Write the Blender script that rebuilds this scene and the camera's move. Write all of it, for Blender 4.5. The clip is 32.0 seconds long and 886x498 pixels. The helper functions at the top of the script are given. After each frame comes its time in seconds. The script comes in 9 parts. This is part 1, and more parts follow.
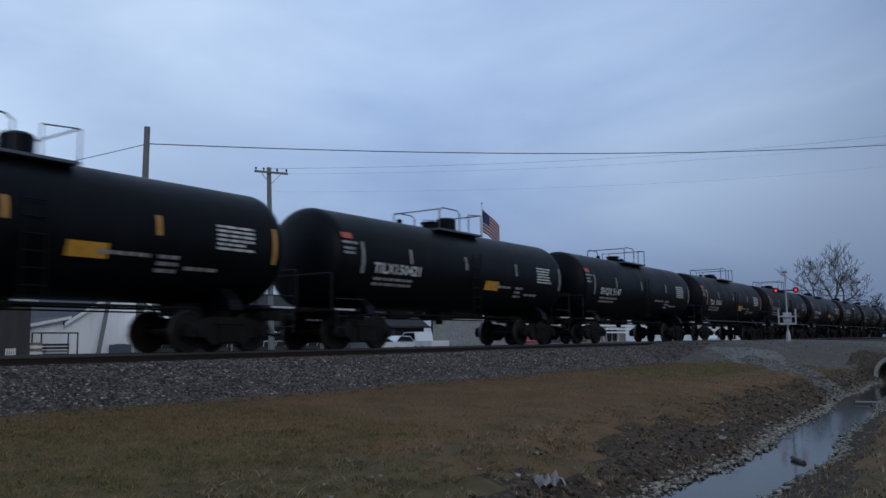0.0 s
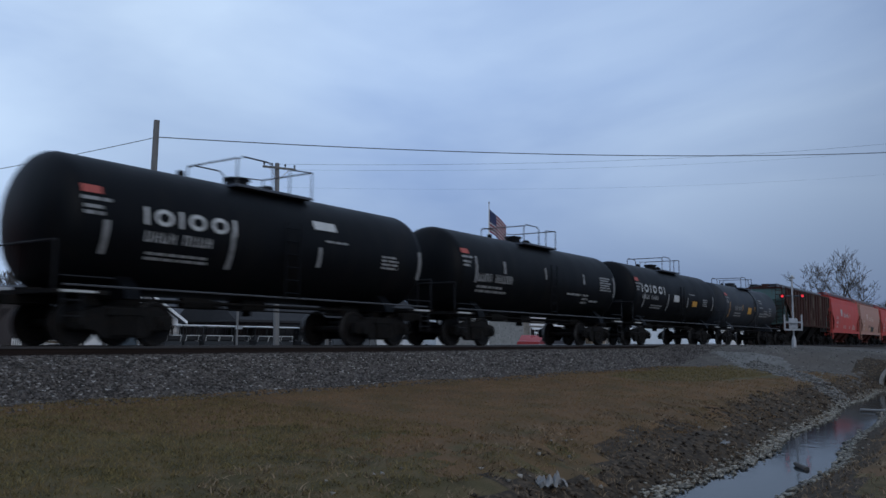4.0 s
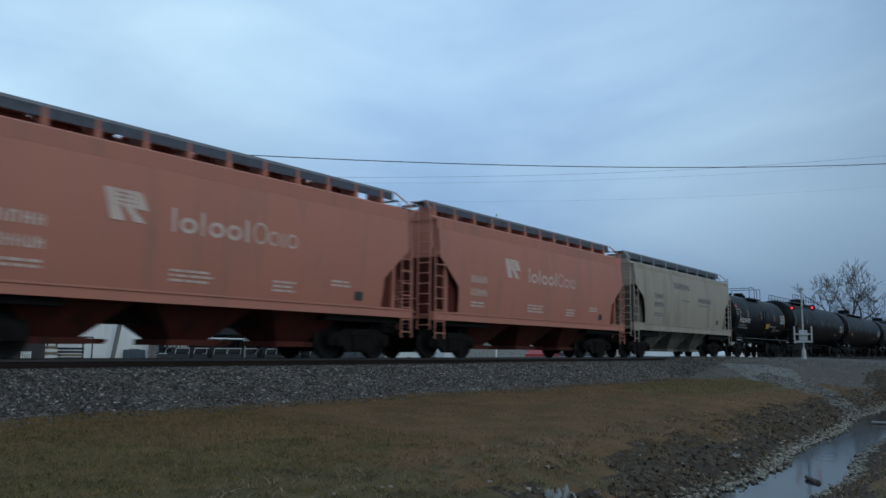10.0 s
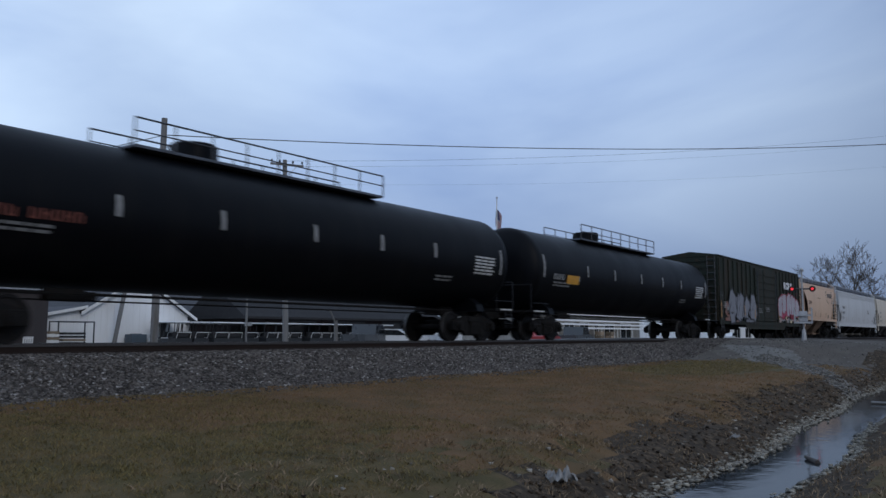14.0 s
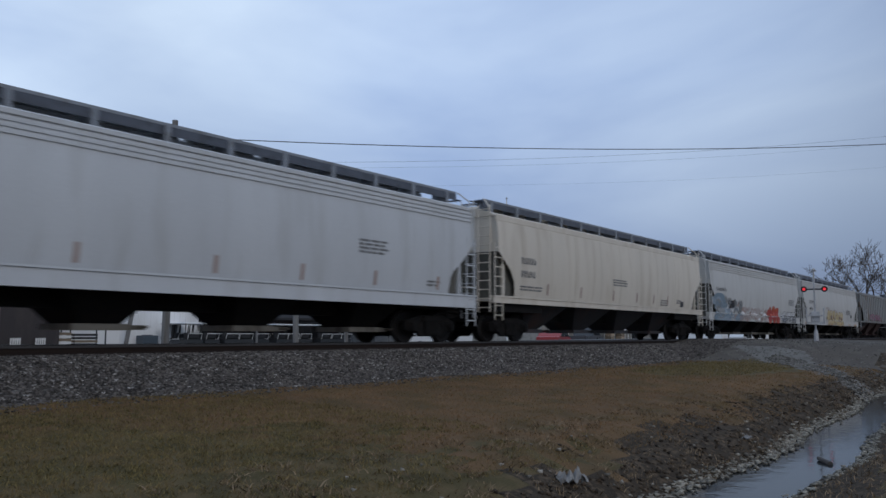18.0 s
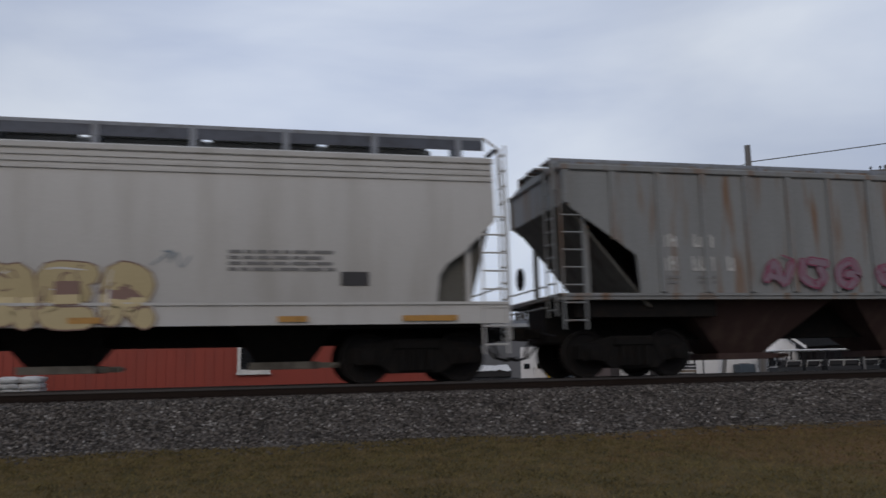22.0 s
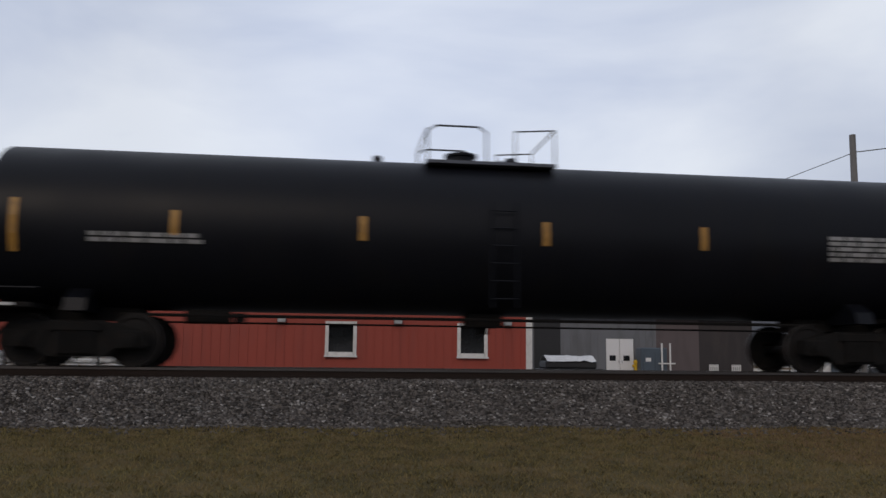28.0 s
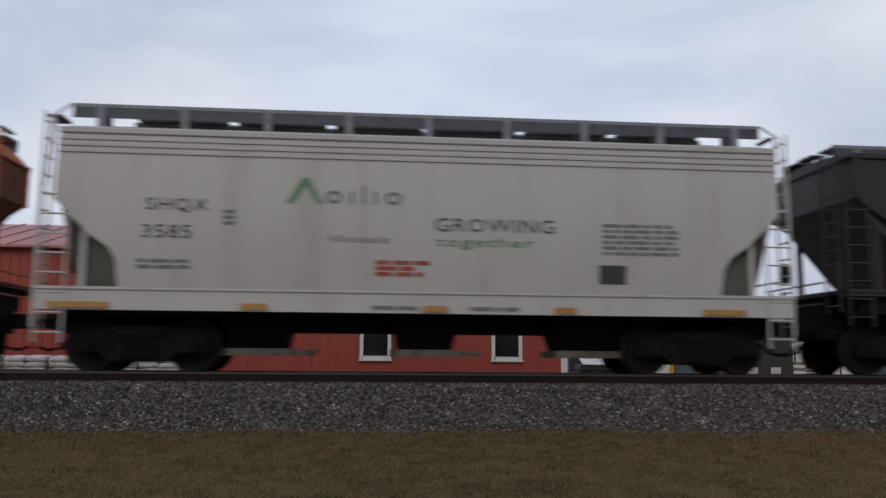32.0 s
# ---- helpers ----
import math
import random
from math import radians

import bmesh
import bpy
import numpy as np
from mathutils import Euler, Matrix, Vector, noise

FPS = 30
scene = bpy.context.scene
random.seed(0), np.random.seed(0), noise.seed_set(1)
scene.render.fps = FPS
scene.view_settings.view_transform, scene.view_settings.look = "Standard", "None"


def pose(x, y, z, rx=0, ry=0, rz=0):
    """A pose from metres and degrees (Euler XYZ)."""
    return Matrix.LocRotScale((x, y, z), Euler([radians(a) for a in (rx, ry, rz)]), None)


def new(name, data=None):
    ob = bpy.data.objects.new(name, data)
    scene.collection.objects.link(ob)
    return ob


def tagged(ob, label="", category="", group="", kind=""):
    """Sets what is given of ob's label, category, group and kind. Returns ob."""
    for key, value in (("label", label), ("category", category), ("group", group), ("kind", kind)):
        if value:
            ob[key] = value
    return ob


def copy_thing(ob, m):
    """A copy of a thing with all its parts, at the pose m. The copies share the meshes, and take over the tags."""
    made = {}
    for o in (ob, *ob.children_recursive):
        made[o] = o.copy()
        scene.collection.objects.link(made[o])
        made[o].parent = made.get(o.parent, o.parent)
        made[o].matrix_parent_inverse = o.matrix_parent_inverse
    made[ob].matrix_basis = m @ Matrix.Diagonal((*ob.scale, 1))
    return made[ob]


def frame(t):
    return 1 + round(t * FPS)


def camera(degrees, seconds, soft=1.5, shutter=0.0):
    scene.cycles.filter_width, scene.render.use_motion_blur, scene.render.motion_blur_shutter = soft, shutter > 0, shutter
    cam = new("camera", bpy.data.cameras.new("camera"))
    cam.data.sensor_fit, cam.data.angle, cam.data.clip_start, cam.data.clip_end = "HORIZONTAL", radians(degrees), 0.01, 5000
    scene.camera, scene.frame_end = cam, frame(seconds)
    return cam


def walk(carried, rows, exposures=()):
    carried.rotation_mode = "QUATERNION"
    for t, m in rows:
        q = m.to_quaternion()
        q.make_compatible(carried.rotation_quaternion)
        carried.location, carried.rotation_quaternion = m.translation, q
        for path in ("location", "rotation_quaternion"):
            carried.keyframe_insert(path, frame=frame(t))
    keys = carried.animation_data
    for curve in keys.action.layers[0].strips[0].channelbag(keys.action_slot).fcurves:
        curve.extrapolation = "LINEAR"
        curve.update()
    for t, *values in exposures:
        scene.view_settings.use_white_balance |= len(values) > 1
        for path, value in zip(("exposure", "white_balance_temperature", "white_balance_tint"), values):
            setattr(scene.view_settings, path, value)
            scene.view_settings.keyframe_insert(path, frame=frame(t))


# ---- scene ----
# The viewer stands south of the track: x runs along the rails, y across them, z = 0 is the rail top.
EYE = (0.0, -15.75, 0.23)
cam = camera(56.8, 32.0, soft=1.5, shutter=0.25)
PATH = [
    (0, 96.30, 0.54, -54.82), (0.5, 96.15, 0.44, -54.46), (1, 96.13, -0.11, -54.68),
    (1.5, 96.46, 0.03, -54.76), (2, 96.23, 0.00, -54.60), (2.5, 96.14, 0.07, -54.37),
    (3, 96.04, -0.10, -54.46), (3.5, 96.16, -0.56, -54.72), (5.5, 96.29, -0.56, -53.71),
    (6, 96.57, -0.91, -54.09), (6.5, 96.72, -0.43, -53.98), (7, 96.71, -0.69, -54.05),
    (7.5, 96.54, -0.57, -53.97), (8, 96.31, -0.60, -54.13), (8.5, 96.59, -0.84, -54.22),
    (9, 96.87, -0.71, -54.28), (9.5, 96.87, -0.44, -53.75), (10, 97.07, -0.55, -53.95),
    (10.5, 96.96, -0.62, -53.93), (11, 97.05, -0.59, -53.84), (11.5, 97.00, -0.45, -53.72),
    (12, 96.93, -0.09, -53.43), (12.5, 96.55, 0.21, -53.05), (13, 96.26, 0.05, -53.54),
    (13.5, 95.90, -0.21, -53.97), (15.5, 95.99, -0.37, -53.53), (16, 95.82, -0.42, -53.63),
    (16.5, 95.86, -0.45, -53.41), (17, 95.92, -0.59, -53.36), (17.5, 96.06, -0.51, -53.37),
    (18, 95.95, -0.18, -53.19), (18.5, 96.13, -0.49, -53.22), (19, 96.05, -0.56, -53.53),
    (19.5, 95.97, -0.45, -53.14), (20, 95.90, -0.28, -52.09), (20.1, 95.93, -0.22, -50.69),
    (20.3, 96.02, -0.05, -46.88), (20.5, 96.14, 0.17, -42.08), (21, 96.89, -0.77, -30.80),
    (21.5, 98.75, 0.80, -20.31), (22, 98.33, 1.31, -13.45), (22.5, 97.97, -0.56, -7.52),
    (23, 98.44, -0.99, -7.48), (23.5, 97.94, -0.67, -8.47), (24, 97.98, -1.01, -9.12),
    (24.5, 97.63, -0.53, -9.32), (25, 97.74, -0.64, -9.36), (25.5, 97.55, -0.55, -9.90),
    (26, 97.20, 0.24, -9.01), (26.5, 97.27, 1.01, -8.42), (28.5, 97.63, -1.03, -7.64),
    (29, 98.19, -0.83, -8.02), (29.5, 98.00, 0.11, -7.47), (30, 98.06, -0.28, -7.35),
    (30.5, 98.45, -0.67, -8.41), (31, 98.17, -0.12, -7.07), (31.5, 98.42, 0.35, -6.30),
    (32, 97.73, -0.42, -5.26),
]
LIGHT = [(0, -0.15, 6350, 10), (3, -0.12, 6350, 10), (6, -0.04, 6350, 9), (7, 0.0, 6300, 1), (8, 0.0, 6350, 1), (10, 0.0, 6250, -3), (11, 0.0, 6200, -6), (12, 0.0, 6350, 7), (13, -0.02, 6400, 11),
         (16, 0.0, 6650, 10), (17, 0.0, 6750, 11), (19, -0.08, 6700, 11), (20, -0.14, 6650, 11), (21, -0.06, 7100, 14), (22, -0.14, 7850, 16), (23, -0.03, 8000, 16), (24, 0.04, 8000, 16),
         (26, 0.02, 8050, 16), (29, 0.06, 8200, 17), (32, 0.03, 8150, 17)]
walk(cam, [(t, pose(*EYE, rx, ry, rz)) for t, rx, ry, rz in PATH], exposures=LIGHT)

# ---- world and sun ----
world = bpy.data.worlds.new("world")
scene.world = world
world.use_nodes = True


def overcast():
    nt = world.node_tree
    nd, lk = nt.nodes, nt.links
    nd.clear()
    out = nd.new("ShaderNodeOutputWorld")
    bg = nd.new("ShaderNodeBackground")
    bg.inputs["Strength"].default_value = 1.0
    sky = nd.new("ShaderNodeTexSky")
    sky.sky_type = "NISHITA"
    sky.sun_disc = False
    sky.sun_elevation, sky.sun_rotation = radians(24), radians(200)
    dim = nd.new("ShaderNodeMix")
    dim.data_type, dim.blend_type = "RGBA", "MULTIPLY"
    dim.inputs[0].default_value = 1.0
    dim.inputs[7].default_value = (0.05, 0.05, 0.05, 1)
    lk.new(sky.outputs[0], dim.inputs[6])
    tc = nd.new("ShaderNodeTexCoord")
    mp = nd.new("ShaderNodeMapping")
    mp.inputs["Scale"].default_value = (1.2, 1.2, 3.2)
    lk.new(tc.outputs["Generated"], mp.inputs[0])
    nz = nd.new("ShaderNodeTexNoise")
    nz.inputs["Scale"].default_value = 1.5
    nz.inputs["Detail"].default_value = 5
    nz.inputs["Roughness"].default_value = 0.5
    nz.inputs["Distortion"].default_value = 0.4
    lk.new(mp.outputs[0], nz.inputs["Vector"])
    ramp = nd.new("ShaderNodeValToRGB")
    e = ramp.color_ramp.elements
    e[0].position, e[0].color = 0.32, (0.30, 0.42, 0.66, 1)
    e[1].position, e[1].color = 0.68, (0.52, 0.66, 0.86, 1)
    lk.new(nz.outputs[0], ramp.inputs[0])
    # the cloud deck is thinner and brighter towards the north and west, heavier behind and to the east
    sep = nd.new("ShaderNodeSeparateXYZ")
    lk.new(tc.outputs["Generated"], sep.inputs[0])
    west = nd.new("ShaderNodeMapRange")
    west.inputs[1].default_value, west.inputs[2].default_value = 1.0, -0.6
    west.inputs[3].default_value, west.inputs[4].default_value = 0.72, 1.00
    lk.new(sep.outputs[0], west.inputs[0])
    north = nd.new("ShaderNodeMapRange")
    north.inputs[1].default_value, north.inputs[2].default_value = -0.5, 0.6
    north.inputs[3].default_value, north.inputs[4].default_value = 1.06, 1.32
    lk.new(sep.outputs[1], north.inputs[0])
    both = nd.new("ShaderNodeMath")
    both.operation = "MULTIPLY"
    lk.new(west.outputs[0], both.inputs[0])
    lk.new(north.outputs[0], both.inputs[1])
    # two broad thin places in the cloud, north-east and north, through which more light comes
    glow_in = both
    for way, gain in (((0.803, 0.464, 0.375), 0.36), ((0.224, 0.926, 0.305), 0.22)):
        dot = nd.new("ShaderNodeVectorMath")
        dot.operation = "DOT_PRODUCT"
        dot.inputs[1].default_value = way
        lk.new(tc.outputs["Generated"], dot.inputs[0])
        lobe = nd.new("ShaderNodeMapRange")
        lobe.interpolation_type = "SMOOTHSTEP"
        lobe.inputs[1].default_value, lobe.inputs[2].default_value = 0.88, 1.0
        lobe.inputs[3].default_value, lobe.inputs[4].default_value = 1.0, 1.0 + gain
        lk.new(dot.outputs["Value"], lobe.inputs[0])
        mult = nd.new("ShaderNodeMath")
        mult.operation = "MULTIPLY"
        lk.new(glow_in.outputs[0], mult.inputs[0])
        lk.new(lobe.outputs[0], mult.inputs[1])
        glow_in = mult
    both = glow_in
    # low in the east the cloud is thick and dark
    east = nd.new("ShaderNodeMapRange")
    east.inputs[1].default_value, east.inputs[2].default_value = 0.40, 1.0
    east.inputs[3].default_value, east.inputs[4].default_value = 0.0, 1.0
    lk.new(sep.outputs[0], east.inputs[0])
    low = nd.new("ShaderNodeMapRange")
    low.inputs[1].default_value, low.inputs[2].default_value = 0.0, 0.30
    low.inputs[3].default_value, low.inputs[4].default_value = 1.0, 0.0
    lk.new(sep.outputs[2], low.inputs[0])
    gloom = nd.new("ShaderNodeMath")
    gloom.operation = "MULTIPLY"
    lk.new(east.outputs[0], gloom.inputs[0])
    lk.new(low.outputs[0], gloom.inputs[1])
    deck = nd.new("ShaderNodeMix")
    deck.data_type = "RGBA"
    deck.inputs[6].default_value = (1, 1, 1, 1)
    deck.inputs[7].default_value = (0.26, 0.31, 0.45, 1)
    lk.new(gloom.outputs[0], deck.inputs[0])
    heavy = nd.new("ShaderNodeMix")
    heavy.data_type, heavy.blend_type = "RGBA", "MULTIPLY"
    heavy.inputs[0].default_value = 1.0
    lk.new(deck.outputs[2], heavy.inputs[6])
    lk.new(both.outputs[0], heavy.inputs[7])
    tone = nd.new("ShaderNodeMix")
    tone.data_type, tone.blend_type = "RGBA", "MULTIPLY"
    tone.inputs[0].default_value = 1.0
    lk.new(ramp.outputs[0], tone.inputs[6])
    lk.new(heavy.outputs[2], tone.inputs[7])
    mix = nd.new("ShaderNodeMix")
    mix.data_type = "RGBA"
    mix.inputs[0].default_value = 0.88
    lk.new(dim.outputs[2], mix.inputs[6])
    lk.new(tone.outputs[2], mix.inputs[7])
    lk.new(mix.outputs[2], bg.inputs["Color"])
    lk.new(bg.outputs[0], out.inputs[0])


overcast()
sun = new("sun", bpy.data.lights.new("sun", "SUN"))
sun.data.energy, sun.data.angle, sun.data.color = 0.5, radians(25), (1.0, 0.95, 0.88)
sun.rotation_euler = (radians(60), 0, radians(-20))
# ---- materials ----


def surface(name, col, rough=0.6, metal=0.0, vary=0.25, second=None, amount=0.0, scale=1.5, streak=1.0, bump=0.1,
            fine=40.0, spec=0.5, random=True, island=False, edge=(0.5, 0.68), thin=0.0):
    """Base colour with broad and fine variation, an optional second colour in stains (stretched upright by streak), and fine relief."""
    m = bpy.data.materials.new(name)
    m.use_nodes = True
    nt = m.node_tree
    nd, lk = nt.nodes, nt.links
    b = nd["Principled BSDF"]
    b.inputs["Roughness"].default_value, b.inputs["Metallic"].default_value = rough, metal
    b.inputs["Specular IOR Level"].default_value = spec
    tc = nd.new("ShaderNodeTexCoord")
    mp = nd.new("ShaderNodeMapping")
    mp.inputs["Scale"].default_value = (1, 1, 1.0 / streak)
    lk.new(tc.outputs["Object"], mp.inputs[0])
    if random:
        oi = nd.new("ShaderNodeObjectInfo")
        mul = nd.new("ShaderNodeMath")
        mul.operation = "MULTIPLY"
        mul.inputs[1].default_value = 61.0
        lk.new(oi.outputs["Random"], mul.inputs[0])
        comb = nd.new("ShaderNodeCombineXYZ")
        lk.new(mul.outputs[0], comb.inputs[0])
        lk.new(mul.outputs[0], comb.inputs[1])
        lk.new(comb.outputs[0], mp.inputs["Location"])

    def noise_at(sc, detail, src):
        n = nd.new("ShaderNodeTexNoise")
        n.inputs["Scale"].default_value, n.inputs["Detail"].default_value = sc, detail
        lk.new(src, n.inputs["Vector"])
        return n.outputs[0]

    broad = noise_at(scale, 6, mp.outputs[0])
    grain = noise_at(fine, 3, tc.outputs["Object"])
    fac = nd.new("ShaderNodeMath")
    fac.operation = "MULTIPLY_ADD"
    lk.new(grain, fac.inputs[0])
    fac.inputs[1].default_value = 0.5
    half = nd.new("ShaderNodeMath")
    half.operation = "MULTIPLY"
    half.inputs[1].default_value = 0.6
    lk.new(broad, half.inputs[0])
    lk.new(half.outputs[0], fac.inputs[2])
    if island:
        geo = nd.new("ShaderNodeNewGeometry")
        add = nd.new("ShaderNodeMath")
        add.operation = "MULTIPLY_ADD"
        lk.new(geo.outputs["Random Per Island"], add.inputs[0])
        add.inputs[1].default_value = 0.7
        sub = nd.new("ShaderNodeMath")
        sub.operation = "SUBTRACT"
        lk.new(fac.outputs[0], sub.inputs[0])
        sub.inputs[1].default_value = 0.35
        lk.new(sub.outputs[0], add.inputs[2])
        fac = add
    ramp = nd.new("ShaderNodeValToRGB")
    e = ramp.color_ramp.elements
    e[0].position, e[1].position = 0.25, 0.85
    e[0].color = (*[c * (1 - vary) for c in col], 1)
    e[1].color = (*[min(0.9, c * (1 + vary)) for c in col], 1)
    lk.new(fac.outputs[0], ramp.inputs[0])
    colour = ramp.outputs[0]
    if second:
        st = noise_at(scale * 2.3, 8, mp.outputs[0])
        rr = nd.new("ShaderNodeValToRGB")
        rr.color_ramp.elements[0].position, rr.color_ramp.elements[1].position = edge
        rr.color_ramp.elements[0].color = (0, 0, 0, 1)
        rr.color_ramp.elements[1].color = (amount, amount, amount, 1)
        lk.new(st, rr.inputs[0])
        mx = nd.new("ShaderNodeMix")
        mx.data_type = "RGBA"
        lk.new(rr.outputs[0], mx.inputs[0])
        lk.new(colour, mx.inputs[6])
        mx.inputs[7].default_value = (*second, 1)
        colour = mx.outputs[2]
    lk.new(colour, b.inputs["Base Color"])
    rg = nd.new("ShaderNodeMapRange")
    rg.inputs[3].default_value, rg.inputs[4].default_value = max(0.05, rough - 0.12), min(1, rough + 0.12)
    lk.new(broad, rg.inputs[0])
    lk.new(rg.outputs[0], b.inputs["Roughness"])
    if bump:
        bp = nd.new("ShaderNodeBump")
        bp.inputs["Strength"].default_value, bp.inputs["Distance"].default_value = bump, 0.02
        lk.new(grain, bp.inputs["Height"])
        lk.new(bp.outputs[0], b.inputs["Normal"])
    if thin:
        back = nd.new("ShaderNodeBsdfTranslucent")
        lk.new(colour, back.inputs[0])
        both = nd.new("ShaderNodeMixShader")
        both.inputs[0].default_value = thin
        lk.new(b.outputs[0], both.inputs[1])
        lk.new(back.outputs[0], both.inputs[2])
        lk.new(both.outputs[0], nd["Material Output"].inputs[0])
    return m


def car_paint(name, col, second=(0.10, 0.075, 0.055), amount=0.45, vary=0.12, rough=0.55, streak=6.0, scale=0.9, edge=(0.5, 0.72), spec=0.4):
    return surface(name, col, rough, 0, vary, second, amount, scale, streak, 0.05, 30, spec, edge=edge)


def glow(name, col, strength):
    m = bpy.data.materials.new(name)
    m.use_nodes = True
    b = m.node_tree.nodes["Principled BSDF"]
    b.inputs["Base Color"].default_value = (*col, 1)
    b.inputs["Emission Color"].default_value = (*col, 1)
    b.inputs["Emission Strength"].default_value = strength
    return m


def plain(name, col, rough=0.5, metal=0.0, spec=0.5):
    return surface(name, col, rough, metal, 0.15, None, 0, 3, 1, 0.04, 60, spec, random=False)


TANK_BLACK = car_paint("tank_black", (0.0026, 0.0031, 0.0046), (0.0075, 0.007, 0.0072), 0.5, 0.25, 0.46, spec=0.11)
TANK_WORN = car_paint("tank_worn", (0.0036, 0.0042, 0.0056), (0.010, 0.009, 0.0085), 0.6, 0.25, 0.52, spec=0.11)
TANK_NEW = car_paint("tank_fresh_black", (0.0062, 0.0070, 0.0100), (0.010, 0.0095, 0.010), 0.5, 0.25, 0.44, spec=0.16)
TANK_BLUE = car_paint("tank_dusty", (0.024, 0.028, 0.035), (0.042, 0.040, 0.038), 0.6, 0.25, 0.55, spec=0.2)
RED_NEW = car_paint("bright_red", (0.51, 0.060, 0.046), (0.2, 0.05, 0.035), 0.35, 0.1)
RED_FADED = car_paint("faded_salmon", (0.46, 0.18, 0.125), (0.3, 0.16, 0.12), 0.5, 0.12)
RED_PINK = car_paint("faded_pink_brown", (0.43, 0.23, 0.175), (0.28, 0.17, 0.13), 0.5, 0.12)
ORANGE_RED = car_paint("orange_red", (0.80, 0.120, 0.056), (0.46, 0.08, 0.045), 0.35, 0.1)
ORANGE = car_paint("weathered_orange", (0.68, 0.185, 0.07), (0.48, 0.10, 0.033), 0.8, 0.2, 0.6, 3.0, 0.55, (0.45, 0.65))
RUST_BROWN = car_paint("rust_brown", (0.050, 0.020, 0.015), (0.018, 0.011, 0.010), 0.85, 0.35, 0.8, 7.0, 1.4, spec=0.2)
RUST_PALE = car_paint("pale_streak", (0.17, 0.15, 0.12), (0.035, 0.018, 0.014), 0.95, 0.3, 0.8, 5.0, 1.6, (0.40, 0.55), spec=0.2)
TEAL = car_paint("teal_end", (0.09, 0.15, 0.14), (0.10, 0.05, 0.035), 0.7, 0.2)
OLIVE_TAN = car_paint("olive_tan", (0.345, 0.295, 0.235), (0.2, 0.16, 0.12), 0.6)
CREAM = car_paint("cream", (0.61, 0.552, 0.472), (0.42, 0.35, 0.27), 0.5)
SAND = car_paint("sand_tan", (0.60, 0.42, 0.30), (0.40, 0.26, 0.17), 0.5)
PALE_GREY = car_paint("pale_grey", (0.52, 0.535, 0.555), (0.36, 0.36, 0.35), 0.4)
LIGHT_GREY = car_paint("light_grey", (0.50, 0.495, 0.48), (0.33, 0.31, 0.28), 0.4)
DUSTY_GREY = car_paint("dusty_tan_grey", (0.42, 0.395, 0.35), (0.27, 0.23, 0.18), 0.5)
RIB_GREY = car_paint("rust_streaked_grey", (0.225, 0.236, 0.238), (0.19, 0.095, 0.045), 0.85, 0.25, 0.7, 9.0, 1.6, (0.53, 0.68))
RUST_BAY = car_paint("rusty_bay", (0.055, 0.030, 0.027), (0.10, 0.07, 0.055), 0.6, 0.3, 0.8, 2.0, 1.4)
# End slopes and webs: dirt plus the recess's shade, both in the colour.
SLOPE_DIRT_SHADE = surface("dirty_shaded_slope_sheet", (0.115, 0.112, 0.100), 0.8, 0, 0.3, (0.055, 0.048, 0.040), 0.6, 1.4, 2, 0.15, 30, 0.25)
WARM_WHITE = car_paint("warm_white", (0.545, 0.52, 0.475), (0.38, 0.32, 0.25), 0.4)
BOX_GREEN = car_paint("dark_green", (0.018, 0.023, 0.017), (0.040, 0.024, 0.015), 0.8, 0.35, 0.7, 6.0, 1.1, (0.46, 0.72), spec=0.2)
DARK_CAR = car_paint("dark_hopper", (0.030, 0.030, 0.033), (0.085, 0.038, 0.026), 0.6, 0.2)
# Running-gear grime; as bay paint, its near-black stands for shade under the body.
GRIME_SHADE = surface("bogie_grime_shade", (0.0075, 0.007, 0.0068), 0.85, 0.0, 0.4, (0.019, 0.013, 0.010), 0.5, 3, 1, 0.3, 50, 0.2)
DARK_RAIL = surface("black_handrail", (0.012, 0.012, 0.014), 0.6, 0, 0.2, spec=0.25)
# Red bays and end slopes: underbody shade mixed into the paint with grime.
RED_GRIME_SHADE = surface("grimy_shaded_red", (0.095, 0.024, 0.018), 0.8, 0, 0.35, (0.03, 0.02, 0.017), 0.7, 1.2, 3, 0.2, 30, 0.2)
WHEEL = surface("wheel_steel", (0.009, 0.008, 0.008), 0.7, 0.2, 0.3, (0.022, 0.014, 0.010), 0.4, 4, 1, 0.1, 40, 0.25)
TREAD = surface("worn_tread", (0.10, 0.095, 0.09), 0.45, 0.6, 0.1)
GALV = surface("galvanised_walk", (0.095, 0.106, 0.13), 0.6, 0.2, 0.2, (0.05, 0.05, 0.055), 0.5, 2, 1, 0.1, 60, 0.3)
BRACKET = surface("bracket_grey", (0.24, 0.26, 0.29), 0.6, 0.1, 0.2, (0.14, 0.13, 0.12), 0.5, 2, 1, 0.1, 60, 0.3)
RAILING = surface("railing_steel", (0.055, 0.058, 0.064), 0.5, 0.3, 0.2)
RAIL_PALE = surface("worn_side_rail", (0.075, 0.078, 0.085), 0.5, 0.2, 0.2)
WHITE_MARK = surface("white_lettering", (0.50, 0.50, 0.49), 0.6, 0, 0.12, (0.22, 0.22, 0.21), 0.5, 4, 3)
FADED_MARK = surface("faded_lettering", (0.27, 0.27, 0.27), 0.7, 0, 0.2, (0.08, 0.08, 0.075), 0.7, 6, 3)
PALE_RED_MARK = surface("worn_white_on_red", (0.62, 0.48, 0.42), 0.7, 0, 0.12, (0.45, 0.2, 0.15), 0.5, 5, 3)
BLACK_MARK = surface("black_lettering", (0.045, 0.045, 0.05), 0.6, 0, 0.2)
GREY_MARK = surface("grey_lettering", (0.17, 0.17, 0.17), 0.6, 0, 0.2)
